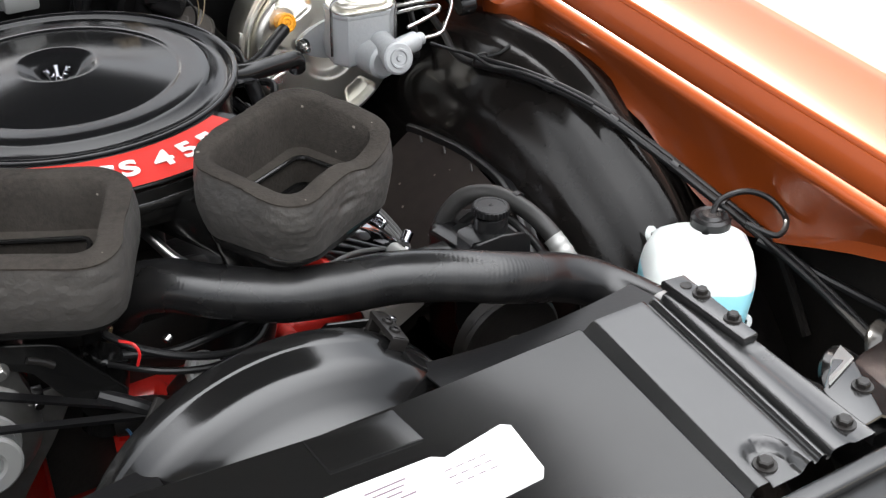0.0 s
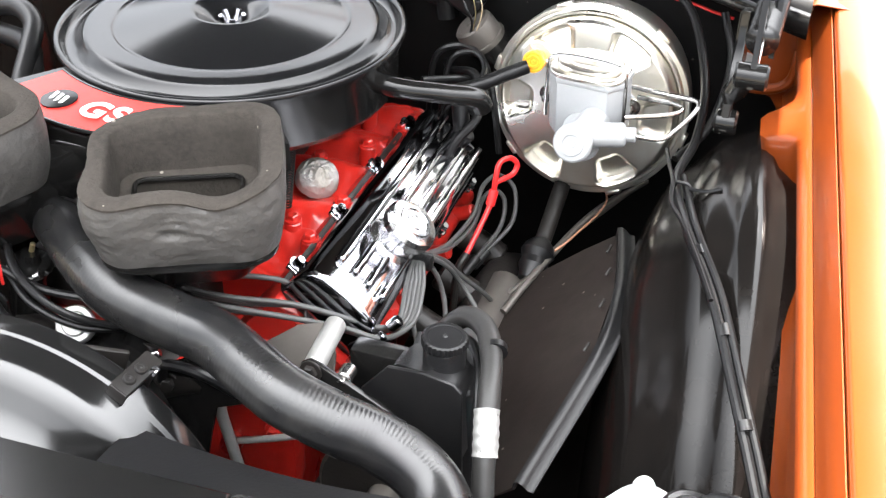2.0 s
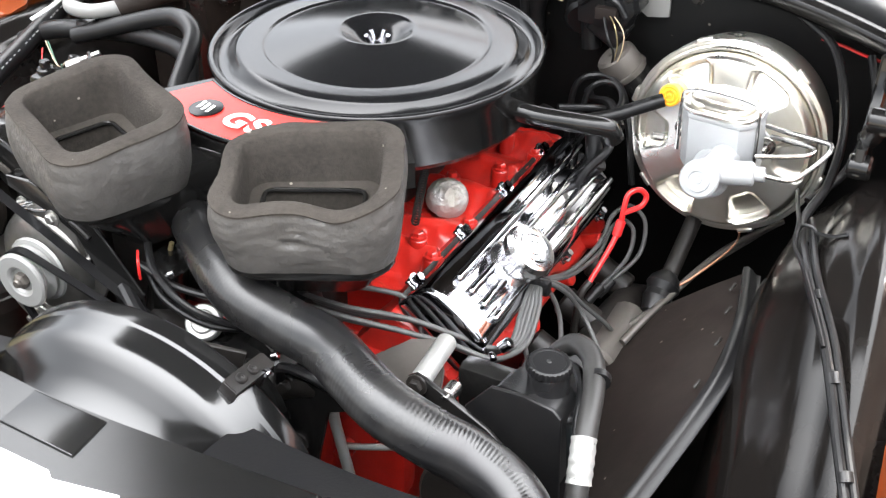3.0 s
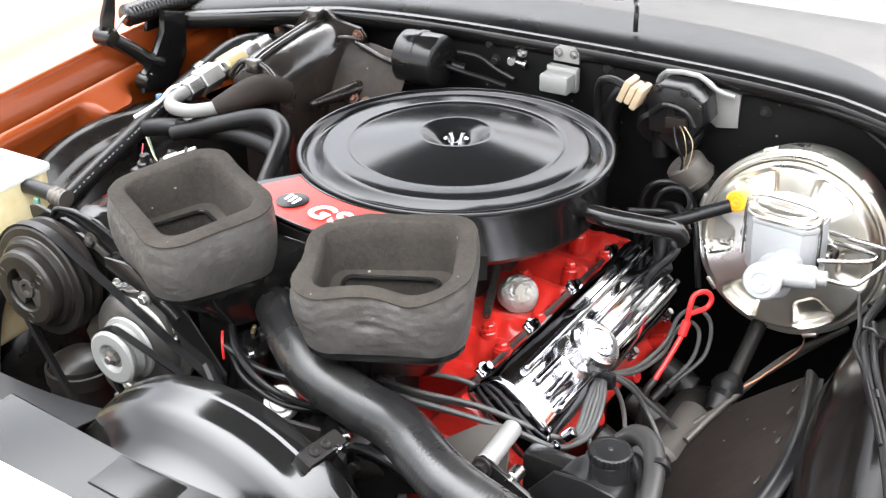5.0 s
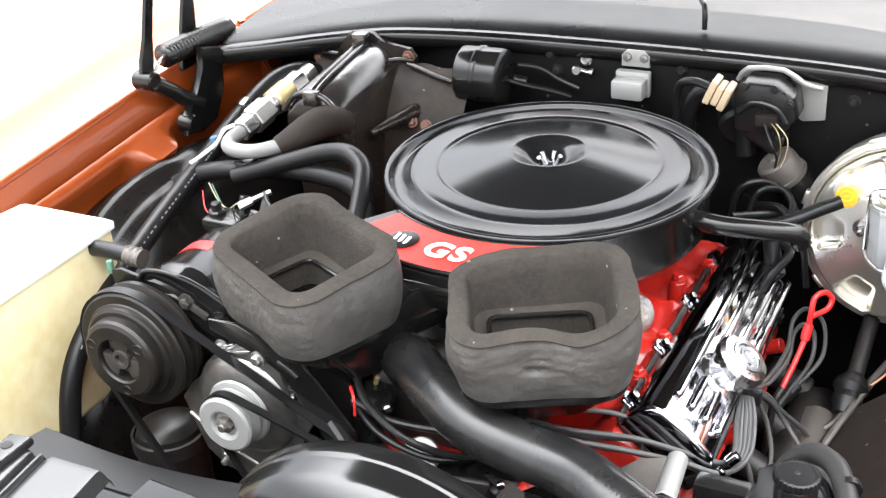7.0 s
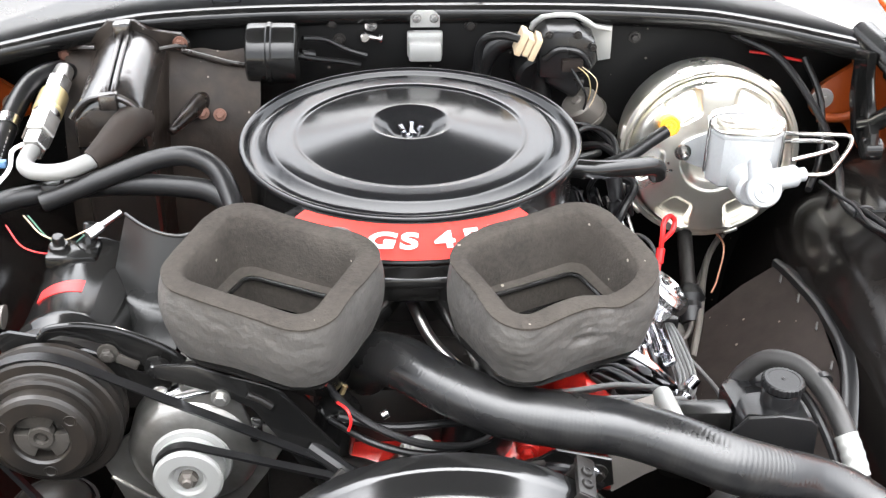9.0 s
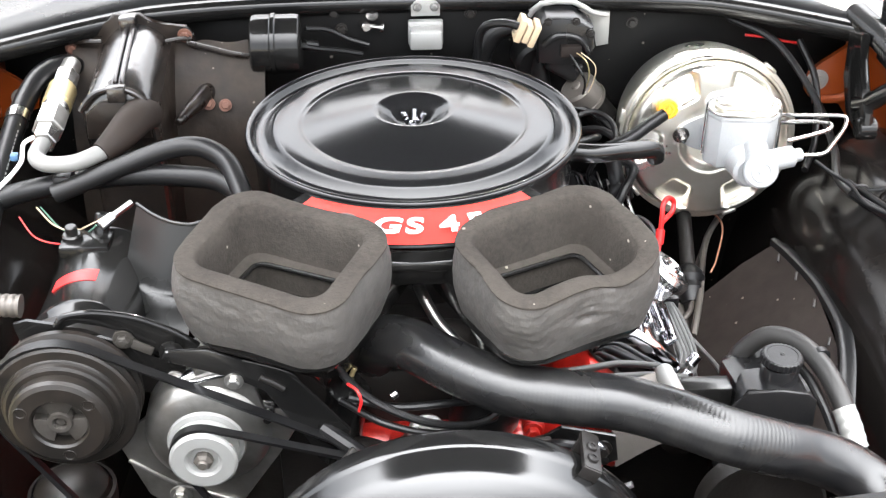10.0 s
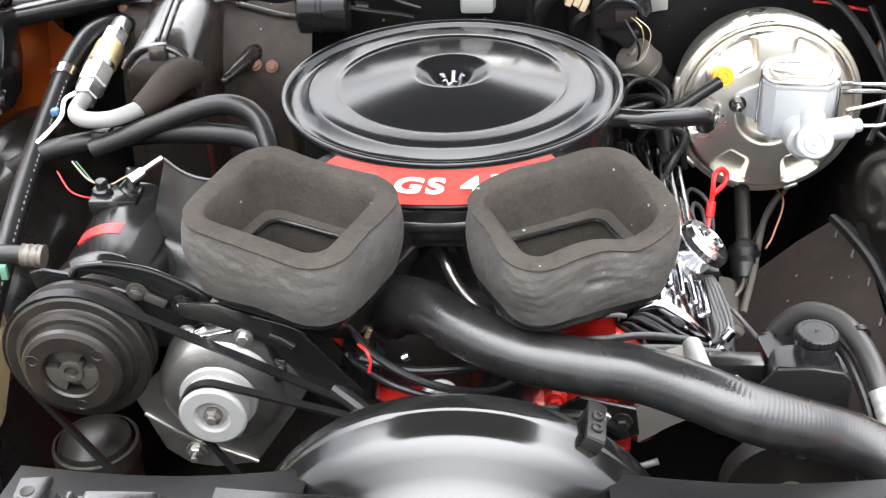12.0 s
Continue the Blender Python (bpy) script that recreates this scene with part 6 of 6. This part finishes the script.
ppulley = thing("steering_pump_pulley", "dark steering pump pulley below the hose", "pulley")
part("wheel", lathe([(0, 0.012), (0.012, 0.012), (0.016, 0.0), (0.05, -0.006), (0.068, 0.0), (0.072, -0.004), (0.064, -0.012), (0.072, -0.02), (0.0, -0.02)], 48, pose(0.37, -0.445, 0.68, 90, 0, 0)), DULL, ppulley)
part("hub", lathe([(0, 0.032), (0.007, 0.032), (0.008, 0.030), (0.008, 0.024), (0.015, 0.022), (0.017, 0.018), (0.017, 0.0), (0, 0)], 32, pose(0.37, -0.445, 0.68, 90, 0, 0)), BROWN, ppulley, "worn steel hub")
part("front_plate", plate([(0.325, 0.70), (0.325, 0.765), (0.354, 0.801), (0.39, 0.803), (0.422, 0.797), (0.431, 0.788), (0.434, 0.66), (0.34, 0.66)], 0.386, 0.392, 0.0025, FLAT), RUBBER, pump)

# ---- intake details ----
choke = thing("choke_housing", "crumpled bare metal cap on the intake", "housing")
bm = lathe([(0, 0.026)] + [(0.027 * math.sin(radians(a)), 0.004 + 0.022 * math.cos(radians(a))) for a in range(8, 96, 6)] + [(0.027, -0.004), (0, -0.004)], 48, pose(0.136, -0.070, 0.788, 12, 20, 0))
for v in bm.verts:
    v.co += Vector((0.5, -0.2, 0.8)) * 0.004 * abs(noise.noise(v.co * 95)) + Vector((0.3, -0.4, 0.8)) * 0.0025 * noise.noise(v.co * 240)
part("cap", bm, FOIL, choke, sharp=20)
spring = thing("return_spring", "dark coiled return spring", "spring")
S0, S1 = Vector((0.095, -0.05, 0.815)), Vector((0.132, -0.145, 0.795))
coilpts = []
for i in range(181):
    f = i / 180
    a = f * 2 * math.pi * 22
    coilpts.append(S0.lerp(S1, f) + Vector((0, 0.25, 0.97)).normalized() * 0.0045 * math.sin(a) + Vector((0.93, 0.36, 0)).normalized() * 0.0045 * math.cos(a))
part("coil", tube(coilpts, 0.0014, 6, 1), DULL, spring)

# ---- shroud bracket ----
tab = thing("shroud_bracket", "small black bracket plate with two bolts", "bracket")
TM = pose(0.160, -0.524, 0.842, -3, 26, -6) @ Matrix.Scale(0.8, 4)
part("plate", join(plate(rounded(0.024, 0.070, 0.003), -0.005, 0.002, 0.0015, TM), box(-0.012, -0.037, -0.016, 0.012, -0.033, 0.001, 0.001, m=TM), box(-0.010, 0.026, -0.05, 0.010, 0.034, 0.0, 0.002, m=TM)), DULL, tab)
for y in (-0.016, 0.006):
    part("bolt", lathe([(0.003, 0.004), (0.0035, 0.0045), (0.0065, 0.0045), (0.0075, 0.003), (0.0075, 0), (0, 0), (0.003, 0.002)], 24, TM @ pose(0, y, 0.002)), DULL, tab)
part("clip", box(0.008, 0.012, -0.004, 0.017, 0.021, 0.006, 0.0015, m=TM), CHROME, tab)

# ---- firewall small fittings ----
part("wire", tube([(0.232, 0.21, 0.955), (0.25, 0.19, 0.945), (0.255, 0.19, 0.92), (0.25, 0.195, 0.895)], 0.0008, 8), BRASS, wiper, "yellow wire")
part("wire", tube([(0.236, 0.21, 0.957), (0.262, 0.19, 0.94), (0.262, 0.19, 0.915), (0.254, 0.195, 0.89)], 0.0008, 8), IVORY, wiper, "white wire")
part("wire", tube([(0.225, 0.21, 0.955), (0.243, 0.185, 0.93), (0.25, 0.19, 0.91), (0.248, 0.195, 0.89)], 0.0018, 8), RUBBER, wiper)
part("plug", box(0.215, 0.203, 0.945, 0.245, 0.216, 0.962, 0.002), FLAP, wiper, "dark brown plug")
part("connector_lead", tube([(0.158, 0.20, 0.995), (0.13, 0.21, 0.998), (0.105, 0.225, 0.985), (0.098, 0.235, 0.95), (0.10, 0.24, 0.90)], 0.006, 10), RUBBER, wiper)
part("grommet", rod((0.175, 0.285, 0.93), (0.185, 0.25, 0.92), 0.03), RUBBER, wiper)
for x in (0.012, 0.037):
    part("screw", bolt((x, 0.276, 0.999), 0.0045, 0.004, (0, -1, 0)), STEEL, relay)
for x, z in ((-0.054, 0.985), (-0.10, 0.965), (0.09, 0.985), (0.33, 0.965), (0.43, 0.985), (-0.11, 0.99)):
    s = thing("firewall_screw", "small screw head in the firewall", "screw", "firewall screws")
    part("head", bolt((x, 0.285, z), 0.006, 0.006, (0, -1, 0)), STEEL if x == -0.054 else DULL, s)
stud = thing("firewall_stud", "small bright stud on the firewall", "stud")
part("stud", join(rod((-0.07, 0.285, 0.972), (-0.062, 0.262, 0.975), 0.007), rod((-0.064, 0.27, 0.975), (-0.04, 0.266, 0.972), 0.0035), rod((-0.042, 0.268, 0.972), (-0.036, 0.266, 0.972), 0.007)), STEEL, stud)
for pts in ([(-0.16, 0.225, 0.965), (-0.13, 0.235, 0.955), (-0.10, 0.25, 0.945), (-0.07, 0.26, 0.935)], [(-0.15, 0.25, 0.98), (-0.12, 0.265, 0.972), (-0.09, 0.27, 0.955), (-0.06, 0.27, 0.945)]):
    w = thing("cable", "thin black vacuum line on the firewall", "cable", "cables")
    part("line", tube(pts, 0.004, 8), RUBBER, w)
hook = thing("cowl_hook", "thin black wire hook standing on the cowl", "hook")
part("wire", tube([(0.107, 0.335, 1.03), (0.107, 0.335, 1.05), (0.103, 0.345, 1.062), (0.095, 0.36, 1.064), (0.088, 0.37, 1.075)], 0.004, 8), RUBBER, hook)


# ---- hood hinges ----
def hinge(side):
    def at(x, y, z):
        return (x, y, z) if side < 0 else (2 * AXIS - x - 0.06, y + 0.0, z - 0.01)
    t = thing("hood_hinge", "black hood hinge with a coil spring", "hood hinge", "hood hinges")
    S = [at(-0.632, 0.035, 1.020), at(-0.632, 0.115, 1.018), at(-0.632, 0.197, 1.013)]
    part("spring", tube(S, 0.0185, 24, 40, ribs=0.0030, pitch=0.0080), SATIN, t, sharp=120)
    part("spring_hook", tube([at(-0.632, 0.045, 1.02), at(-0.632, 0.028, 1.018), at(-0.632, 0.012, 1.008), at(-0.632, 0.0, 1.0)], 0.003, 8), STEEL, t)
    part("arm", sheet([[at(-0.634, y - w, z), at(-0.634, y + w, z)] for y, z, w in ((-0.016, 0.99, 0.013), (-0.006, 1.03, 0.014), (0.004, 1.06, 0.009), (0.025, 1.127, 0.009), (0.06, 1.22, 0.009), (0.09, 1.30, 0.009))], 0.006), BLACK, t)
    part("rear_arm", sheet([[at(-0.645, y - w, z), at(-0.645, y + w, z)] for y, z, w in ((0.10, 0.98, 0.020), (0.112, 1.04, 0.018), (0.125, 1.10, 0.011), (0.15, 1.20, 0.010), (0.18, 1.30, 0.010))], 0.006), BLACK, t)
    part("link", tube([at(-0.626, -0.016, 1.0), at(-0.618, 0.02, 0.972), at(-0.612, 0.045, 0.95), at(-0.606, 0.07, 0.935)], 0.0125, 12), BLACK, t)
    part("pivot", rod(at(-0.612, -0.016, 1.0), at(-0.648, -0.016, 1.0), 0.0145), BLACK, t)
    part("lower_pivot", rod(at(-0.594, 0.035, 0.915), at(-0.62, 0.035, 0.915), 0.015), BLACK, t)
    part("bracket", plate([(-p, q) for p, q in ((0.085, 1.02), (0.135, 1.005), (0.128, 0.94), (0.10, 0.90), (0.06, 0.892), (0.02, 0.90), (0.028, 0.93), (0.062, 0.955), (0.083, 0.985))], *sorted((at(-0.612, 0, 0)[0], at(-0.60, 0, 0)[0])), 0.003, Matrix(((0, 0, 1, 0), (-1, 0, 0, 0), (0, 1, 0, 0), (0, 0, 0, 1)))), BLACK, t)
    b = thing("hinge_bracket", "orange bolted bracket at the firewall corner", "bracket", "hinge brackets")
    if side < 0:
        pts = [(x, z) for x, z in ((-0.540, 0.895), (-0.545, 0.872), (-0.57, 0.862), (-0.62, 0.86), (-0.66, 0.84), (-0.66, 1.0), (-0.622, 1.0), (-0.61, 0.96), (-0.59, 0.93), (-0.555, 0.908))]
    else:
        pts = [(0.584, 0.885), (0.587, 0.872), (0.596, 0.860), (0.645, 0.850), (0.690, 0.775), (0.74, 0.76), (0.74, 1.0), (0.67, 0.975), (0.646, 0.940), (0.605, 0.914), (0.590, 0.902)]
    part("plate", plate(pts, -0.242, -0.234, 0.003, FLAT), PAINT, b)
    part("rib", tube([at(-0.60, 0.232, 0.868), at(-0.64, 0.226, 0.872), at(-0.665, 0.224, 0.89), at(-0.67, 0.226, 0.93)], 0.007, 10), PAINT, b)
    part("bolt", join(bolt((at(-0.566 if side < 0 else -0.604, 0, 0)[0], 0.234, 0.888), 0.008, 0.006, (0, -1, 0)), lathe([(0, 0.002), (0.0155, 0.002), (0.0165, 0.001), (0.0165, 0), (0, 0)], 32, along((at(-0.566 if side < 0 else -0.604, 0, 0)[0], 0.234, 0.888), (at(-0.566 if side < 0 else -0.604, 0, 0)[0], 0.0, 0.888)))), GREYMETAL, b)


hinge(-1), hinge(1)

# ---- driver's front corner ----
tie = thing("tie_panel", "black sheet-metal panel beside the radiator", "panel")
part("panel", plate([(0.505, -0.80), (0.584, -0.755), (0.646, -0.722), (0.83, -0.70), (0.84, -0.95), (0.50, -0.95)], 0.728, 0.738, 0.003), BLACK, tie)
part("slot_rim", tube([(0.668, -0.778, 0.738), (0.69, -0.762, 0.738), (0.727, -0.771, 0.738), (0.735, -0.79, 0.738), (0.70, -0.797, 0.738), (0.682, -0.803, 0.738), (0.667, -0.792, 0.738), (0.668, -0.778, 0.738)], 0.004, 8), DULL, tie, "dark slot rim")
part("fold", box(0.50, -0.955, 0.735, 0.83, -0.93, 0.744, 0.003), COWL, tie)
for p in ((0.668, -0.70, 0.672), (0.755, -0.69, 0.672)):
    hrn = thing("horn", "black round horn disc", "horn", "horns")
    part("disc", lathe([(0, 0.02), (0.015, 0.02), (0.02, 0.014), (0.036, 0.012), (0.044, 0.004), (0.046, 0.0), (0.044, -0.006), (0.03, -0.012), (0, -0.014)], 40, pose(*p, 50, 0, 20)), BLACK, hrn)
for pts, r in (([(0.735, -0.473, 0.726), (0.775, -0.548, 0.70), (0.80, -0.64, 0.69), (0.80, -0.75, 0.70)], 0.0065),):
    w = thing("cable", "black rubber hose beside the horn", "cable", "cables")
    part("line", tube(pts, r, 10), RUBBER, w)
stay = thing("stay_rod", "thin dark steel stay inside the fender", "stay")
part("rod", tube([(0.824, -0.417, 0.677), (0.82, -0.47, 0.62), (0.818, -0.511, 0.564)], 0.008, 8), DULL, stay)
outlet = thing("radiator_outlet", "bright clamp on the radiator inlet", "clamp")
part("clamp", tube([(0.474, -0.605, 0.78), (0.466, -0.625, 0.785)], 0.031, 24, 2), STEEL, outlet)
part("screw", rod((0.478, -0.61, 0.808), (0.498, -0.625, 0.806), 0.006), CHROME, outlet)

# plates at the end of the radiator support
arm = thing("support_arm", "grey-black bent steel arm bolted to the radiator support", "bracket")
part("arm", plate([(0.448, -0.836), (0.428, -0.892), (0.468, -0.889), (0.506, -0.820), (0.492, -0.806)], 0.846, 0.8515, 0.002), SUPPORT, arm)
part("slope", sheet([[(0.506, -0.820, 0.851), (0.468, -0.889, 0.851)], [(0.545, -0.79, 0.815), (0.53, -0.90, 0.815)], [(0.60, -0.75, 0.742), (0.60, -0.92, 0.742)]], 0.003), SUPPORT, arm)
# this narrow face catches the light; the brightness is put into a silver colour
part("flange", sheet([[(0.456, -0.836, 0.853), (0.506, -0.819, 0.853)], [(0.50, -0.80, 0.838), (0.53, -0.785, 0.835)]], 0.003), GREYMETAL, arm, "bent flange in silver grey for its lit face")
part("bolt", bolt((0.482, -0.852, 0.8515), 0.007, 0.006), DULL, arm)
lip = thing("front_lip", "rounded satin black lip along the core support", "lip", kind="structure")
part("lip", box(-0.34, -0.937, 0.838, 0.455, -0.917, 0.853, 0.006, 3), SUPPORT, lip)

# thin wires beside the compressor
for pts, r, ma, lab in (([(-0.46, -0.12, 0.905), (-0.44, -0.13, 0.885), (-0.41, -0.15, 0.888), (-0.385, -0.165, 0.905), (-0.37, -0.17, 0.915)], 0.0010, IVORY, "thin white wire behind the compressor"),
                        ([(-0.455, -0.12, 0.905), (-0.43, -0.135, 0.882), (-0.40, -0.155, 0.885), (-0.385, -0.17, 0.90), (-0.375, -0.18, 0.912)], 0.0009, GREEN, "thin green wire behind the compressor"),
                        ([(-0.49, -0.10, 0.88), (-0.465, -0.13, 0.868), (-0.43, -0.15, 0.87), (-0.405, -0.165, 0.885)], 0.0009, REDPLASTIC, "thin red wire behind the compressor"),
                        ([(-0.10, -0.33, 0.70), (-0.085, -0.40, 0.72), (-0.095, -0.42, 0.70), (-0.12, -0.40, 0.62)], 0.0018, BLUE, "thin blue wire below the alternator bracket")):
    w = thing("wire", lab, "wire", "thin wires")
    part("line", tube(pts, r, 8), ma, w)
plug = thing("wire_plug", "small blue plug on the refrigerant fitting", "plug")
part("body", box(-0.504, -0.050, 0.931, -0.494, -0.040, 0.940, 0.002), BLUE, plug)
tag = thing("hose_tag", "faded green tag on the compressor hose", "tag")
part("tag", box(-0.485, -0.318, 0.862, -0.477, -0.312, 0.880, 0.001), GREEN, tag)

# label print
for i in range(9):
    y = -0.735 - 0.0062 * i
    bars = part("print_bar", join(*[box(x, y, 0.85125, x + l, y + 0.0022, 0.85135, 0) for x, l in ((-0.08 + 0.003 * (i % 3), 0.05), (-0.022, 0.03 + 0.004 * (i % 4)), (0.018, 0.04 - 0.005 * (i % 3)))]), INK, label)
part("diagram", join(*[box(0.09 + 0.012 * (i % 4), -0.745 - 0.009 * (i // 4), 0.85125, 0.098 + 0.012 * (i % 4), -0.7435 - 0.009 * (i // 4), 0.85135, 0) for i in range(12)]), INK, label)

# paint on the ground
solid("road_marking", plate([(-3.76, 2.30), (-3.70, 2.44), (-3.39, 2.19), (-3.22, 2.08), (-3.12, 1.86), (-3.25, 1.90)], 0.001, 0.004, 0), STRIPE, "yellow painted line on the ground", "road marking", "structure")

# between the two ducts
bridge = thing("duct_bridge", "black moulded bridge joining the two intake ducts", "duct")
part("bar", box(-0.06, -0.305, 0.912, 0.06, -0.272, 0.928, 0.005, 3), SATIN, bridge)
part("lower_bar", box(-0.055, -0.298, 0.892, 0.055, -0.28, 0.912, 0.004), SATIN, bridge)
fuel = thing("fuel_pipe", "curved bright steel pipe at the intake front", "pipe")
part("pipe", tube([(-0.005, -0.255, 0.875), (0.002, -0.275, 0.868), (0.018, -0.305, 0.85), (0.045, -0.335, 0.835), (0.075, -0.345, 0.82)], 0.0065, 12), STEEL, fuel)
carb = thing("carburettor", "dark carburettor body under the air cleaner", "carburettor")
part("body", join(box(-0.085, -0.18, 0.765, 0.085, 0.06, 0.862, 0.015, 3), box(-0.06, -0.235, 0.79, 0.035, -0.18, 0.855, 0.012, 3)), DULL, carb)
part("linkage", tube([(0.08, -0.12, 0.82), (0.10, -0.08, 0.835), (0.10, 0.0, 0.83)], 0.004, 8), STEEL, carb)

waterpump_body = thing("water_pump", "dull black water pump housing on the engine front", "water pump")
part("housing", rough_cast(lathe([(0, 0.06), (0.03, 0.06), (0.034, 0.03), (0.06, 0.025), (0.075, 0.0), (0.075, -0.02), (0, -0.02)], 40, pose(0.05, -0.375, 0.665, 90, 0, 0)), 0.004, 40), DULL, waterpump_body)
part("arm", tube([(0.09, -0.385, 0.70), (0.13, -0.385, 0.72), (0.165, -0.37, 0.71), (0.18, -0.34, 0.68)], 0.02, 14), DULL, waterpump_body)
part("arm", tube([(0.0, -0.385, 0.69), (-0.05, -0.385, 0.72), (-0.09, -0.37, 0.72)], 0.02, 14), DULL, waterpump_body)
part("bracket", plate([(0.09, 0.60), (0.10, 0.735), (0.15, 0.77), (0.21, 0.755), (0.215, 0.72), (0.16, 0.70), (0.14, 0.60)], 0.395, 0.401, 0.002, FLAT), SATIN, waterpump_body)
for x, z in ((0.11, 0.72), (0.195, 0.738), (0.12, 0.64)):
    part("bolt", bolt((x, -0.401, z), 0.008, 0.007, (0, -1, 0)), DULL, waterpump_body)

rail = thing("frame_rail", "dusty brown-black frame rail below the radiator hose", "frame rail", kind="structure")
part("rail", box(0.24, -0.62, 0.50, 0.52, -0.30, 0.57, 0.02, 3), FLAP, rail)
part("crossbar", tube([(0.22, -0.46, 0.60), (0.34, -0.47, 0.63), (0.46, -0.50, 0.66)], 0.008, 10), DULL, rail)
part("bolt", bolt((0.33, -0.50, 0.57), 0.012, 0.008), DULL, rail)

# dark duct hose behind the air cleaner
duct_hose = thing("duct_hose", "black ribbed duct hose against the firewall", "hose")
part("hose", tube([(0.11, 0.262, 0.86), (0.105, 0.262, 0.92), (0.125, 0.262, 0.962), (0.16, 0.262, 0.968), (0.185, 0.26, 0.935), (0.195, 0.255, 0.88)], 0.014, 14, 10), RUBBER, duct_hose)
part("collar", lathe([(0.014, 0.0), (0.019, 0.0), (0.019, 0.012), (0.014, 0.012)], 24, along((0.11, 0.262, 0.872), (0.108, 0.262, 0.90))), SATIN, duct_hose)
for pts, r in (([(0.22, 0.15, 0.77), (0.23, 0.16, 0.86), (0.26, 0.17, 0.875), (0.285, 0.14, 0.87), (0.28, 0.10, 0.85), (0.25, 0.09, 0.83), (0.235, 0.09, 0.76)], 0.004), ([(0.19, 0.19, 0.76), (0.20, 0.19, 0.85), (0.235, 0.20, 0.868), (0.27, 0.18, 0.862), (0.30, 0.13, 0.84), (0.315, 0.12, 0.76)], 0.0045)):
    w = thing("cable", "thin black looped hose behind the engine", "cable", "cables")
    part("line", tube(pts, r, 8), RUBBER, w)
